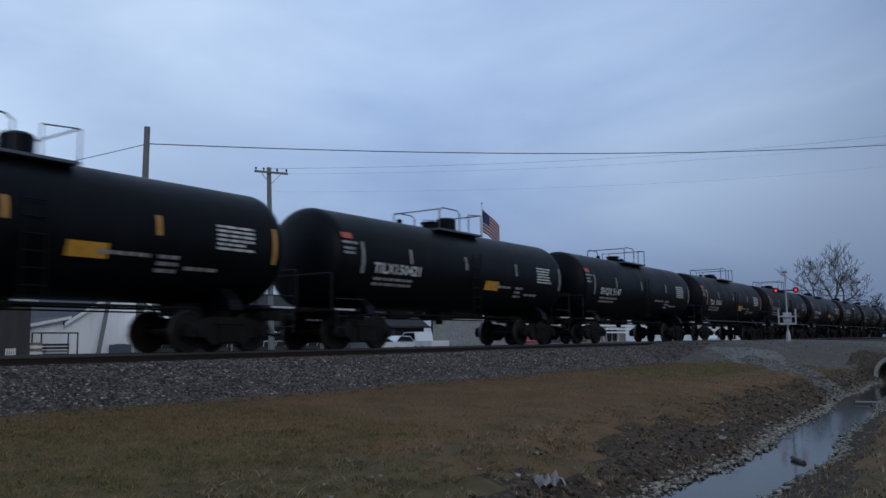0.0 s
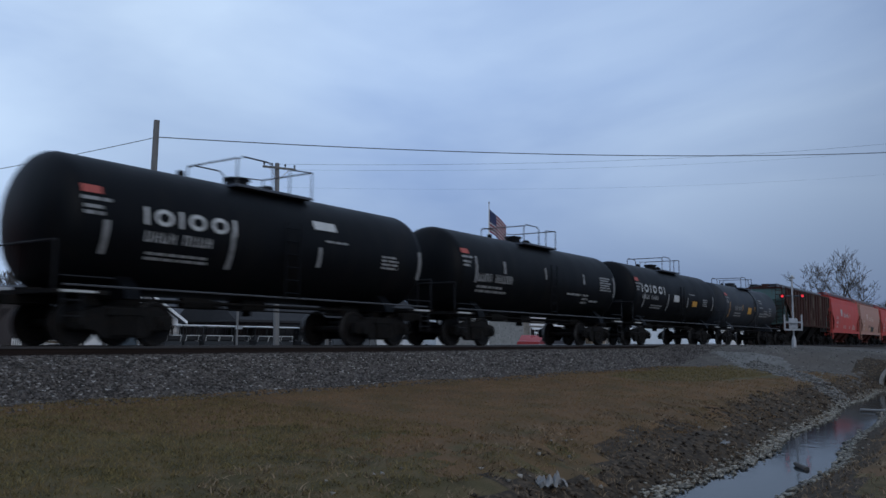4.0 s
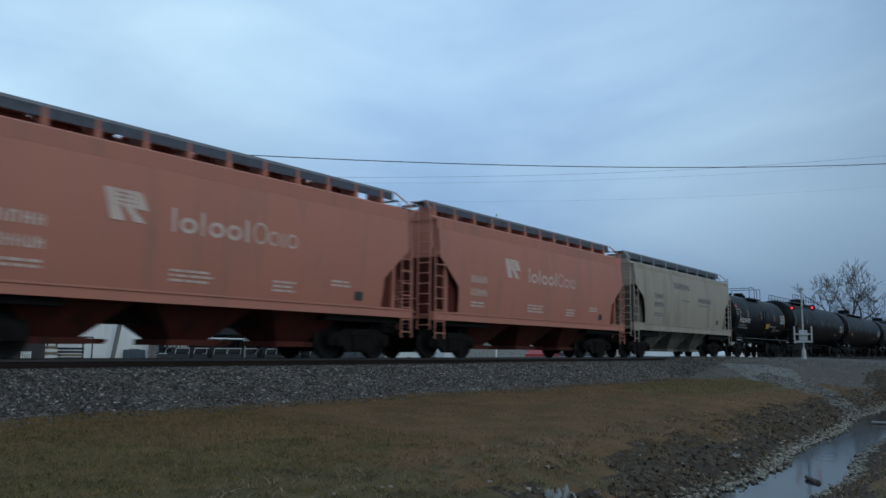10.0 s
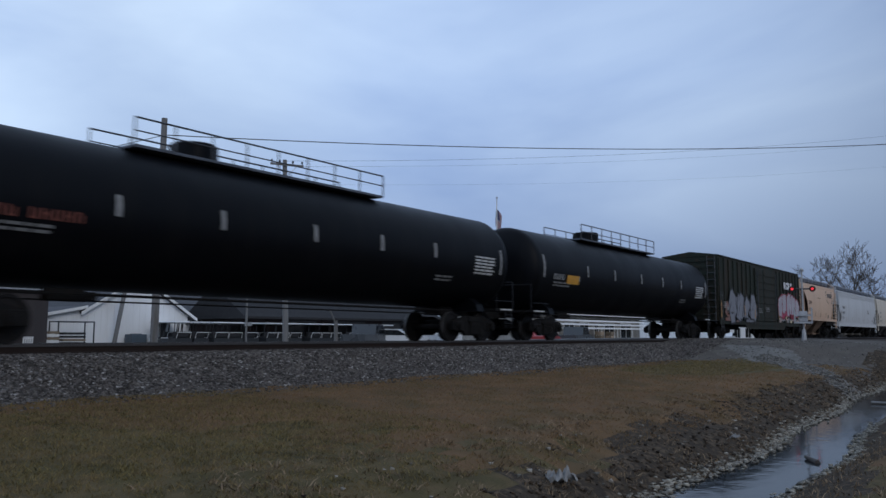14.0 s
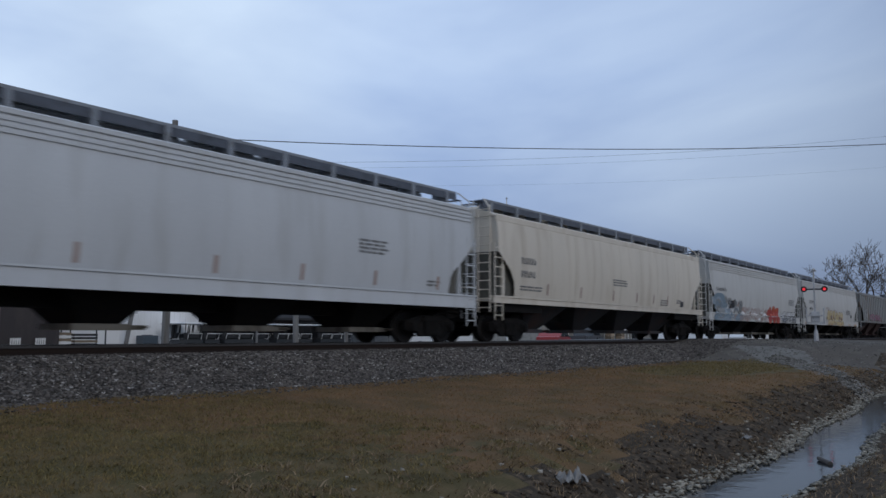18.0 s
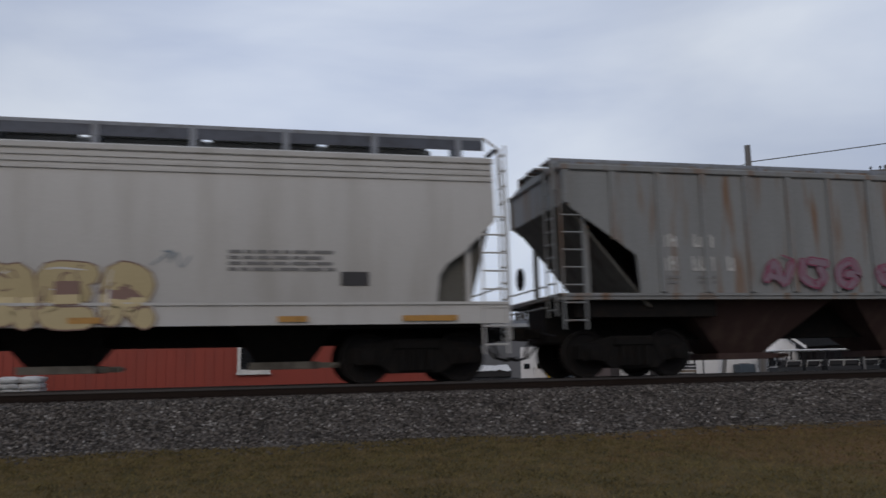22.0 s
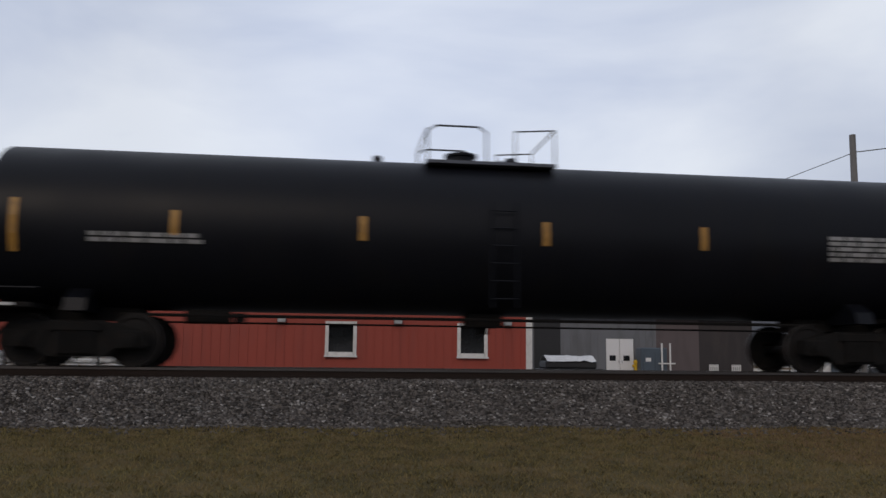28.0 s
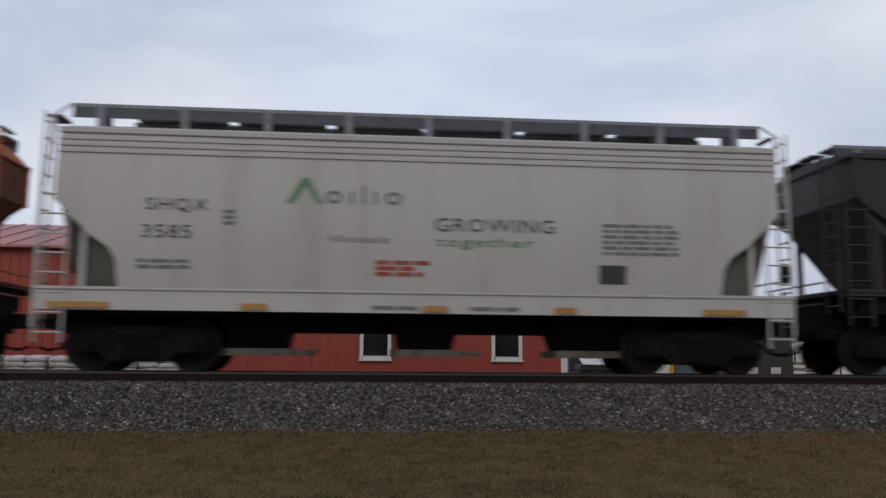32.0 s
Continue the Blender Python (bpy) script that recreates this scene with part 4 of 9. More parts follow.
def weld_seams(car, side, xs, z0, z1, material):
    """Upright welds between the side sheets, dark with dirt."""
    for x in xs:
        bm = B()
        patch(bm, x - 0.022, x + 0.022, z0, z1, side, 0.006, 0, 8)
        part("weld_seam", bm, material, car)


def emblem(car, side, x, z, h, material):
    """A slanted leaf-and-stripe device beside the name bars."""
    bm = B()
    w = h * 1.6
    for k in range(4):
        a, b = k * 0.14, k * 0.14 + 0.09
        flat_on(bm, [(x + w * (0.05 + 0.02 * k), z + h * (1 - a)), (x + w * (0.80 + 0.05 * k), z + h * (0.98 - a)), (x + w * (0.88 + 0.03 * k), z + h * (0.92 - b)), (x + w * (0.08 + 0.02 * k), z + h * (1 - b))], side)
    flat_on(bm, [(x, z + h), (x + 0.22 * w, z + h), (x + 0.46 * w, z), (x + 0.16 * w, z)], side, 0.013)
    flat_on(bm, [(x + 0.40 * w, z + h * 0.5), (x + 0.60 * w, z + h * 0.5), (x + 0.92 * w, z), (x + 0.66 * w, z)], side, 0.0135)
    marks("emblem", bm, material, car, "pale leaf-shaped emblem")


def name_bars(car, side, x, x1, z, h, material, faint):
    """The painted name as plain bars and rings: bold ones, then thin ones."""
    cut = x + (x1 - x) * 0.60
    bm = B()
    plain_signs(bm, "|o|oo|", x, cut, z, h, 0.085, side)
    marks("name_line", bm, material, car, "bold pale painted name")
    bm = B()
    plain_signs(bm, "Ooio", cut + 0.04, x1, z, h, 0.045, side)
    marks("thin_name_line", bm, faint, car, "thin pale painted name")


# ---- boxcar ----


def box_car(label, L, paint, seed=5):
    car = thing("boxcar", label, "freight car", group="cars of the train")
    end, half, z0, z1 = L / 2 - 0.55, 1.55, 1.0, 4.55
    bm = B()
    box(bm, -end, end, -half, half, z0, z1)
    part("body", bm, paint, car)
    bm = B()
    prism_x(bm, [(-half - 0.05, z1), (-half - 0.05, z1 + 0.06), (0, z1 + 0.27), (half + 0.05, z1 + 0.06), (half + 0.05, z1)], -end - 0.03, end + 0.03)
    for k in range(15):
        x = -end + 0.4 + (2 * end - 0.8) * k / 14
        prism_x(bm, [(-half + 0.15, z1 + 0.08), (0, z1 + 0.27), (half - 0.15, z1 + 0.08), (half - 0.15, z1 + 0.11), (0, z1 + 0.30), (-half + 0.15, z1 + 0.11)], x - 0.03, x + 0.03)
    part("roof", bm, paint, car)
    door0, door1 = -0.36, 2.56
    for sy in (-1, 1):
        for k in range(22):
            x = -end + 0.12 + (2 * end - 0.24) * k / 21
            if -2.3 < x < door1 + 0.1:
                continue
            y0 = sy * half
            bm = B()
            box(bm, x - 0.06, x + 0.06, min(y0, y0 + sy * 0.06), max(y0, y0 + sy * 0.06), z0 + 0.05, z1 - 0.1)
            part("side_post", bm, paint, car)
        for d, (a, b) in enumerate(((door0, door1), (-2.20, -0.46))):
            bm = B()
            y0 = sy * half
            box(bm, a, b, min(y0, y0 + sy * 0.08), max(y0, y0 + sy * 0.08), z0 + 0.08, z1 - 0.22, 0.02)
            dr = part("sliding_door", bm, paint, car)
            for k in range(7):
                z = z0 + 0.3 + k * 0.44
                part("door_rib", box(B(), a + 0.08, b - 0.08, min(y0 + sy * 0.08, y0 + sy * 0.12), max(y0 + sy * 0.08, y0 + sy * 0.12), z, z + 0.07), paint, dr)
            bm = B()
            xx = b - 0.25 if d == 0 else a + 0.25
            tube(bm, (xx, sy * (half + 0.15), z0 + 0.2), (xx, sy * (half + 0.15), z1 - 0.4), 0.025, 6)
            part("lock_bar", bm, RAILING, dr)
        bm = B()
        y0 = sy * half
        box(bm, -end, end, min(y0, y0 + sy * 0.05), max(y0, y0 + sy * 0.05), z0 - 0.18, z0 + 0.05)
        prism(bm, [(-4.5, z0 - 0.1), (5.2, z0 - 0.1), (4.6, z0 - 0.42), (-3.9, z0 - 0.42)], sy * half - 0.02, sy * half + 0.02)
        part("side_sill", bm, paint, car)
        for s in (-1, 1):
            bm = B()
            ladder(bm, s * (end - 0.08), s * (end - 0.5), sy * (half + 0.10), z0 - 0.55, z0 + 1.6, 5)
            part("side_ladder", bm, RAILING, car)
    for s in (-1, 1):
        bm = B()
        for k in range(9):
            z = z0 + 0.3 + k * 0.37
            box(bm, min(s * end, s * (end + 0.06)), max(s * end, s * (end + 0.06)), -half + 0.12, half - 0.12, z, z + 0.16)
        part("corrugated_end", bm, paint, car)
        bm = B()
        ladder_y(bm, s * (end + 0.1), -1.42, -1.0, z0 - 0.2, z1, 10)
        part("end_ladder", bm, RAILING, car)
        bogie(car, s * (L / 2 - 2.6))
    bm = B()
    box(bm, -L / 2 + 0.8, L / 2 - 0.8, -0.32, 0.32, 0.72, 1.0)
    part("centre_sill", bm, GRIME_SHADE, car)
    ends_gear(car, L)
    return car, (lambda z: half + 0.07), random.Random(seed)
# ---- ground ----
GRASS = surface("dormant_grass", (0.135, 0.078, 0.037), 0.95, 0, 0.45, (0.072, 0.052, 0.022), 0.7, 0.45, 1, 0.25, 70, 0.2, random=False, edge=(0.42, 0.66))
APRON = surface("gravel_apron", (0.16, 0.152, 0.140), 0.95, 0, 0.35, (0.085, 0.078, 0.068), 0.6, 1.2, 1, 0.6, 22, 0.2, random=False)
WEEDS = surface("bank_weeds", (0.040, 0.029, 0.019), 0.95, 0, 0.6, (0.110, 0.078, 0.050), 0.8, 4.5, 1, 1.0, 25, 0.2, random=False, edge=(0.50, 0.64))
LOT = surface("gravel_lot", (0.17, 0.165, 0.155), 0.95, 0, 0.35, (0.09, 0.085, 0.07), 0.6, 0.4, 1, 0.5, 14, 0.2, random=False)
ROAD = surface("worn_road", (0.088, 0.076, 0.065), 0.9, 0, 0.35, (0.14, 0.125, 0.105), 0.7, 0.5, 1, 0.5, 16, 0.2, random=False)
BALLAST = surface("ballast_bed", (0.062, 0.054, 0.049), 0.95, 0, 0.6, (0.028, 0.022, 0.018), 0.6, 0.8, 1, 1.0, 25, 0.2, random=False)
STONE = surface("ballast_stone", (0.106, 0.094, 0.086), 0.9, 0, 0.7, None, 0, 2, 1, 0.3, 30, 0.25, random=False, island=True)
PALE_STONE = surface("pale_ballast_stone", (0.26, 0.245, 0.23), 0.9, 0, 0.55, None, 0, 2, 1, 0.3, 30, 0.25, random=False, island=True)
GRASS_OLIVE = surface("olive_grass", (0.078, 0.061, 0.025), 0.95, 0, 0.6, (0.135, 0.093, 0.046), 0.7, 1.6, 1, 0.35, 60, 0.2, random=False, edge=(0.42, 0.66))
ROCK = surface("pale_limestone", (0.27, 0.25, 0.21), 0.9, 0, 0.5, (0.12, 0.10, 0.08), 0.6, 3, 1, 0.4, 20, 0.25, random=False, island=True)
RAIL = surface("rusty_rail", (0.022, 0.014, 0.011), 0.8, 0.1, 0.3, random=False, spec=0.2)
RAILHEAD = surface("rail_head", (0.07, 0.062, 0.058), 0.4, 0.5, 0.1, random=False)
TIE = surface("creosoted_timber", (0.05, 0.04, 0.032), 0.9, 0, 0.4, (0.12, 0.11, 0.10), 0.5, 2, 1, 0.4, 20)
WATER_M = bpy.data.materials.new("ditch_water")
WATER_M.use_nodes = True


def water_nodes():
    nt = WATER_M.node_tree
    b = nt.nodes["Principled BSDF"]
    b.inputs["Base Color"].default_value = (0.012, 0.015, 0.018, 1)
    b.inputs["Roughness"].default_value = 0.07
    b.inputs["IOR"].default_value = 1.33
    b.inputs["Specular IOR Level"].default_value = 0.14
    tc = nt.nodes.new("ShaderNodeTexCoord")
    n = nt.nodes.new("ShaderNodeTexNoise")
    n.inputs["Scale"].default_value = 3.5
    n.inputs["Detail"].default_value = 2
    nt.links.new(tc.outputs["Object"], n.inputs["Vector"])
    bp = nt.nodes.new("ShaderNodeBump")
    bp.inputs["Strength"].default_value, bp.inputs["Distance"].default_value = 0.12, 0.02
    nt.links.new(n.outputs[0], bp.inputs["Height"])
    nt.links.new(bp.outputs[0], b.inputs["Normal"])


water_nodes()
WATER_Z = -1.70
SOUTH = [(-400, -1.1), (-40, -1.15), (-15.2, -1.25), (-14.2, -1.30), (-13.7, -1.42), (-13.0, -1.70), (-12.4, -1.98), (-11.75, -1.70), (-11.2, -1.42), (-10.3, -1.14), (-9.0, -1.0), (-6.0, -0.88),
         (-3.2, -0.80), (0, -0.80), (3.2, -0.82), (8, -0.90), (400, -0.9)]
ROADWAY = [(-400, -0.6), (-16, -0.45), (-8, -0.10), (-4, 0.0), (4, 0.0), (9, -0.1), (25, -0.6), (400, -0.8)]


def smooth(a, b, v):
    u = min(1, max(0, (v - a) / (b - a)))
    return u * u * (3 - 2 * u)


def profile(table, y):
    for (a, za), (b, zb) in zip(table, table[1:]):
        if y <= b:
            return za + (zb - za) * (max(y, a) - a) / (b - a)
    return table[-1][1]


def slant(x):
    """The ditch runs a little askew to the track: south of its mean line near the viewer, north of it farther on."""
    return -0.6 + 1.3 * smooth(4, 26, x)


def ground_z(x, y):
    # the ditch meanders a little and drops into the culvert under the road
    shift = 0.22 * math.sin(x * 0.23) + 0.10 * math.sin(x * 0.71 + 1)
    yy = y - shift * smooth(-9, -11, y) * smooth(-16, -13.5, y) - slant(x) * smooth(-8.5, -11, y)
    z = profile(SOUTH, yy)
    w = smooth(33.0, 40.5, x) * (1 - smooth(55, 63, x))
    if y < -9:
        w = smooth(37.2, 41.5, x) * (1 - smooth(55, 63, x))
    elif y < -5:
        k = smooth(-5, -9, y)
        w = smooth(33.0 + 4.2 * k, 40.5 + 1.0 * k, x) * (1 - smooth(55, 63, x))
    z = z + (profile(ROADWAY, y) - z) * w
    if -12.2 < y < -9.0 and x < 40:
        z += 0.035 * noise.noise((x * 4.3, y * 4.3, 12)) * smooth(-12.2, -11.2, y) * smooth(-9.0, -10.0, y)
    if abs(y) < 60 and abs(x) < 120:
        z += 0.05 * noise.noise((x * 0.35, y * 0.35, 0)) + (0.05 * noise.noise((x * 1.7, y * 1.7, 3)) if -14.5 < y < -9.2 else 0.012 * noise.noise((x * 2.1, y * 2.1, 5)))
    return z


def olive(x, y):
    """Where the lawn still has some green: nearest the viewer and a patch before the road."""
    j = noise.noise((x * 0.7, y * 0.7, 21)) + 0.6 * noise.noise((x * 3.1, y * 3.1, 22))
    return x + 3.0 * j + 2.5 * noise.noise((x * 9.0, y * 9.0, 23)) + 0.6 * (y + 7) < 6.3 or (((x - 30) / 7) ** 2 + ((y + 6.4) / 2.1) ** 2 + j * 0.6 < 1.0)


def build_ground():
    def steps(spans):
        out = []
        for a, b, d in spans:
            n = max(1, round((b - a) / d))
            out += [a + (b - a) * i / n for i in range(n)]
        return out + [spans[-1][1]]
    xs = steps([(-2500, -200, 400), (-200, -20, 20), (-20, -8, 1.5), (-8, 45, 0.33), (45, 70, 0.8), (70, 200, 13), (200, 2500, 400)])
    ys = steps([(-2500, -200, 400), (-200, -20, 20), (-20, -15, 0.8), (-15, -3, 0.22), (-3, 9, 1.0), (9, 80, 5), (80, 200, 30), (200, 2500, 400)])
    verts = [(x, y, ground_z(x, y)) for y in ys for x in xs]
    nx = len(xs)
    faces, idx = [], []
    for j in range(len(ys) - 1):
        for i in range(nx - 1):
            faces.append((j * nx + i, j * nx + i + 1, (j + 1) * nx + i + 1, (j + 1) * nx + i))
            x, y = (xs[i] + xs[i + 1]) / 2, (ys[j] + ys[j + 1]) / 2
            jit = 0.9 * noise.noise((x * 0.6, y * 0.6, 9)) + 0.6 * noise.noise((x * 2.6, y * 2.6, 8))
            u = (x - 26.8) / 7.5
            if y > 2.8:
                m = 2
            elif 0.0 < u < 1.5 and abs(y + 11.6 - 4.1 * u + 0.25 * jit) < 0.45 + 0.75 * u:
                m = 5
            elif -13.7 + jit * 0.3 < y - slant(x) < -10.75 + jit * 0.8 + smooth(12, 30, x) * 0.35 and x < 40:
                m = 1
            elif 35.6 + jit * 1.2 - 2.5 * smooth(-6.5, -3.5, y) < x < 60 and y > -40:
                m = 3
            else:
                m = 4 if olive(x, y) else 0
            idx.append(m)
    mesh = bpy.data.meshes.new("ground")
    mesh.from_pydata(verts, [], faces)
    for m in (GRASS, WEEDS, LOT, ROAD, GRASS_OLIVE, APRON):
        mesh.materials.append(m)
    mesh.polygons.foreach_set("material_index", idx)
    mesh.polygons.foreach_set("use_smooth", [True] * len(faces))
    ob = new("ground", mesh)
    return tagged(ob, "rough ground of dormant brown grass, a weedy ditch and gravel lots", "ground", kind="structure")


ground = build_ground()
bm = B()
v = [bm.verts.new(p) for p in ((-60, -14.4, WATER_Z), (44, -14.4, WATER_Z), (44, -10.2, WATER_Z), (-60, -10.2, WATER_Z))]
bm.faces.new(v)
tagged(part("water", bm, WATER_M), "still shallow ditch water mirroring the grey sky", "water", kind="structure")

# ---- track ----
bm = B()
prism_x(bm, [(-3.95, -0.99), (-2.0, -0.24), (-1.55, -0.17), (1.55, -0.17), (2.0, -0.24), (3.95, -0.99)], -800, 900)
bed = tagged(part("ballast_bed", bm, BALLAST), "raised bed of grey crushed-stone railway ballast", "ballast", kind="structure")
for s in (-1, 1):
    y = s * 0.7535
    bm = B()
    prism_x(bm, [(y - 0.07, -0.171), (y + 0.07, -0.171), (y + 0.07, -0.155), (y + 0.012, -0.135), (y + 0.012, -0.045), (y - 0.012, -0.045), (y - 0.012, -0.135), (y - 0.07, -0.155)], -800, 900)
    r = tagged(part("rail", bm, RAIL), "rusty steel running rail with a bright worn head", "rail", "rails", "structure")
    bm = B()
    prism_x(bm, [(y - 0.037, -0.045), (y + 0.037, -0.045), (y + 0.037, -0.008), (y + 0.028, 0.0), (y - 0.028, 0.0), (y - 0.037, -0.008)], -800, 900)
    part("rail_head", bm, RAILHEAD, r, "bright worn rail head")


def stones(name, count, xr, yr, zfun, size, material, seed, parent=None, squash=0.7):
    """Loose stones as one mesh of many small uneven solids."""
    rng = np.random.default_rng(seed)
    base = np.array([(1, 1, 1), (-1, -1, 1), (-1, 1, -1), (1, -1, -1), (-1.1, 0.1, 0.2), (1.1, -0.1, 0.1), (0, 1.1, 0), (0.1, -1.1, 0.1)], float) * 0.62
    tri = np.array([(0, 6, 4), (0, 4, 1), (0, 1, 5), (0, 5, 6), (2, 4, 6), (2, 3, 7), (2, 7, 4), (3, 2, 6), (3, 6, 5), (3, 5, 7), (1, 4, 7), (1, 7, 5)])
    x = rng.uniform(*xr, count)
    y = rng.uniform(*yr, count)
    z = np.array([zfun(a, b) for a, b in zip(x, y)])
    s = size * rng.uniform(0.5, 1.5, count) ** 1.3
    V = np.repeat(base[None], count, 0) * (1 + rng.uniform(-0.3, 0.3, (count, 8, 3)))
    a = rng.uniform(0, 2 * np.pi, count)
    c, d = np.cos(a)[:, None], np.sin(a)[:, None]
    V = np.stack([V[..., 0] * c - V[..., 1] * d, V[..., 0] * d + V[..., 1] * c, V[..., 2] * squash], -1) * s[:, None, None]
    V += np.stack([x, y, z], -1)[:, None]
    F = tri[None] + (np.arange(count) * 8)[:, None, None]
    mesh = bpy.data.meshes.new(name)
    nv, nf = count * 8, count * len(tri)
    mesh.vertices.add(nv)
    mesh.vertices.foreach_set("co", V.reshape(-1))
    mesh.loops.add(nf * 3)
    mesh.loops.foreach_set("vertex_index", F.reshape(-1))
    mesh.polygons.add(nf)
    mesh.polygons.foreach_set("loop_start", np.arange(nf) * 3)
    mesh.update()
    mesh.validate()
    return link_mesh(name, mesh, material, parent)


def bed_z(x, y):
    """Top of the ballast; its toe wanders a little."""
    a = abs(y)
    if a > 3.62 + 0.30 * noise.noise((x * 0.6, 3, 1)) + 0.15 * noise.noise((x * 2.3, 5, 1)):
        return -3.0
    slope = -0.17 if a < 1.55 else (-0.17 - 0.07 * (a - 1.55) / 0.45 if a < 2.0 else -0.24 - 0.385 * (a - 2.0))
    return max(slope, ground_z(x, y)) if a > 3.2 else slope


tagged(stones("ballast_stones", 85000, (-9, 22), (-3.9, -0.95), lambda x, y: bed_z(x, y) + 0.005 - (0.04 if y > -1.5 else 0), 0.029, STONE, 1), "loose crushed-stone ballast on the shoulder", "ballast", kind="stuff")
tagged(stones("ballast_stones", 26000, (22, 48), (-3.7, -0.95), lambda x, y: max(bed_z(x, y), ground_z(x, y)) + 0.005, 0.04, STONE, 2), "loose crushed-stone ballast towards the crossing", "ballast", kind="stuff")
def tongue(x, y):
    """A paler spill of gravel down the road's flank."""
    u = (x - 26.8) / 7.5
    return ground_z(x, y) + 0.01 if 0.0 < u < 1.3 and abs(y - (-11.6 + 4.1 * u) + 0.3 * noise.noise((x, y, 5))) < 0.3 + 0.55 * u else -3.0


PALE_GRAVEL = surface("pale_gravel", (0.15, 0.142, 0.13), 0.9, 0, 0.6, None, 0, 2, 1, 0.3, 30, 0.25, random=False, island=True)
tagged(stones("gravel", 14000, (26.8, 37), (-12.2, -6.0), tongue, 0.045, PALE_GRAVEL, 6), "paler gravel spilled down the road's flank", "gravel", kind="stuff")
tagged(stones("ballast_stones", 6000, (-9, 34), (-3.6, -1.7), lambda x, y: bed_z(x, y) + 0.010, 0.028, PALE_STONE, 7), "paler freshly broken ballast stones", "ballast", kind="stuff")
tagged(stones("ballast_stones", 2200, (-9, 32), (-4.4, -3.5), lambda x, y: ground_z(x, y) + 0.005, 0.028, STONE, 8), "stray ballast stones in the grass edge", "ballast", kind="stuff")
tagged(stones("gravel", 1800, (33, 44), (-12.5, -3.6), lambda x, y: ground_z(x, y) + 0.005, 0.035, PALE_GRAVEL, 3), "scattered gravel on the road's flank", "gravel", kind="stuff")


def edge_rocks(seed=4):
    """Pale rocks strewn along both edges of the ditch water."""
    rng = np.random.default_rng(seed)
    xs, ys = [], []
    while len(xs) < 5200:
        x = rng.uniform(4, 38)
        near = rng.random() < 0.66
        shift = 0.22 * math.sin(x * 0.23) + 0.10 * math.sin(x * 0.71 + 1) + slant(x)
        y = (-11.75 + rng.normal(0, 0.09) if near else -13.08 + rng.normal(0, 0.08)) + shift
        xs.append(x), ys.append(y)
    it = iter(range(len(xs)))
    ob = stones("ditch_rocks", len(xs), (0, 1), (0, 1), lambda a, b: 0.0, 0.036, ROCK, seed + 1, squash=0.5)
    co = np.empty(len(xs) * 24)
    ob.data.vertices.foreach_get("co", co)
    co = co.reshape(len(xs), 8, 3)
    co -= co.mean(1, keepdims=True)
    for k in it:
        co[k] += (xs[k], ys[k], max(WATER_Z + 0.01, ground_z(xs[k], ys[k])) + 0.01)
    ob.data.vertices.foreach_set("co", co.reshape(-1))
    return tagged(ob, "pale limestone pieces along the edge of the ditch", "rocks", kind="stuff")


edge_rocks()


CLOD = surface("dark_clod", (0.068, 0.050, 0.036), 0.95, 0, 0.75, None, 0, 2, 1, 0.3, 30, 0.2, random=False, island=True)
for n, xr, size, seed in ((3000, (4, 20), 0.030, 41), (1700, (20, 38), 0.045, 42)):
    tagged(stones("rubble", n, xr, (-12.2, -9.6), lambda x, y: ground_z(x, y) + 0.006 if noise.noise((x * 0.9, y * 1.4, 17)) + 0.9 * (-10.75 - y + slant(x)) > -0.1 else -3.0, size, CLOD, seed), "dark clods and rubble on the ditch bank", "rubble", kind="stuff")
LIME = surface("scattered_limestone", (0.24, 0.22, 0.19), 0.9, 0, 0.5, None, 0, 2, 1, 0.3, 30, 0.2, random=False, island=True)
tagged(stones("ditch_rocks", 160, (5, 38), (-11.7, -10.4), lambda x, y: ground_z(x, y) + 0.01, 0.035, LIME, 43), "pale limestone bits scattered over the bank", "rocks", kind="stuff")


def tufts(name, count, xr, yr, height, material, seed, lean=0.5, width=0.006, label="", cover=None):
    """Grass or weed blades as one mesh of thin tapering leaves."""
    rng = np.random.default_rng(seed)
    x, y = rng.uniform(*xr, count), rng.uniform(*yr, count)
    if cover:
        keep = np.array([cover(a, b) for a, b in zip(x, y)])
        x, y = x[keep], y[keep]
        count = len(x)
    z = np.array([ground_z(a, b) for a, b in zip(x, y)]) - 0.01
    h = height * rng.uniform(0.4, 1.5, count)
    a = rng.uniform(0, 2 * np.pi, count)
    l = rng.uniform(0, lean, count) * h
    b = rng.uniform(0, 2 * np.pi, count)
    w = width * rng.uniform(0.6, 1.6, count)
    P = np.stack([x, y, z], -1)
    U = np.stack([np.cos(b), np.sin(b), 0 * b], -1) * w[:, None]
    T = P + np.stack([l * np.cos(a), l * np.sin(a), h], -1)
    M = P + np.stack([l * np.cos(a) * 0.35, l * np.sin(a) * 0.35, h * 0.6], -1)
    V = np.stack([P - U, P + U, M + U * 0.7, M - U * 0.7, T], 1)
    F = []
    k = np.arange(count) * 5
    quads = np.stack([k, k + 1, k + 2, k + 3], -1)
    tris = np.stack([k + 3, k + 2, k + 4], -1)
    mesh = bpy.data.meshes.new(name)
    mesh.vertices.add(count * 5)
    mesh.vertices.foreach_set("co", V.reshape(-1))
    mesh.loops.add(count * 7)
    mesh.loops.foreach_set("vertex_index", np.concatenate([quads.reshape(-1), tris.reshape(-1)]))
    mesh.polygons.add(count * 2)
    mesh.polygons.foreach_set("loop_start", np.concatenate([np.arange(count) * 4, count * 4 + np.arange(count) * 3]))
    mesh.update()
    mesh.validate()
    return tagged(link_mesh(name, mesh, material), label, "grass", kind="stuff")


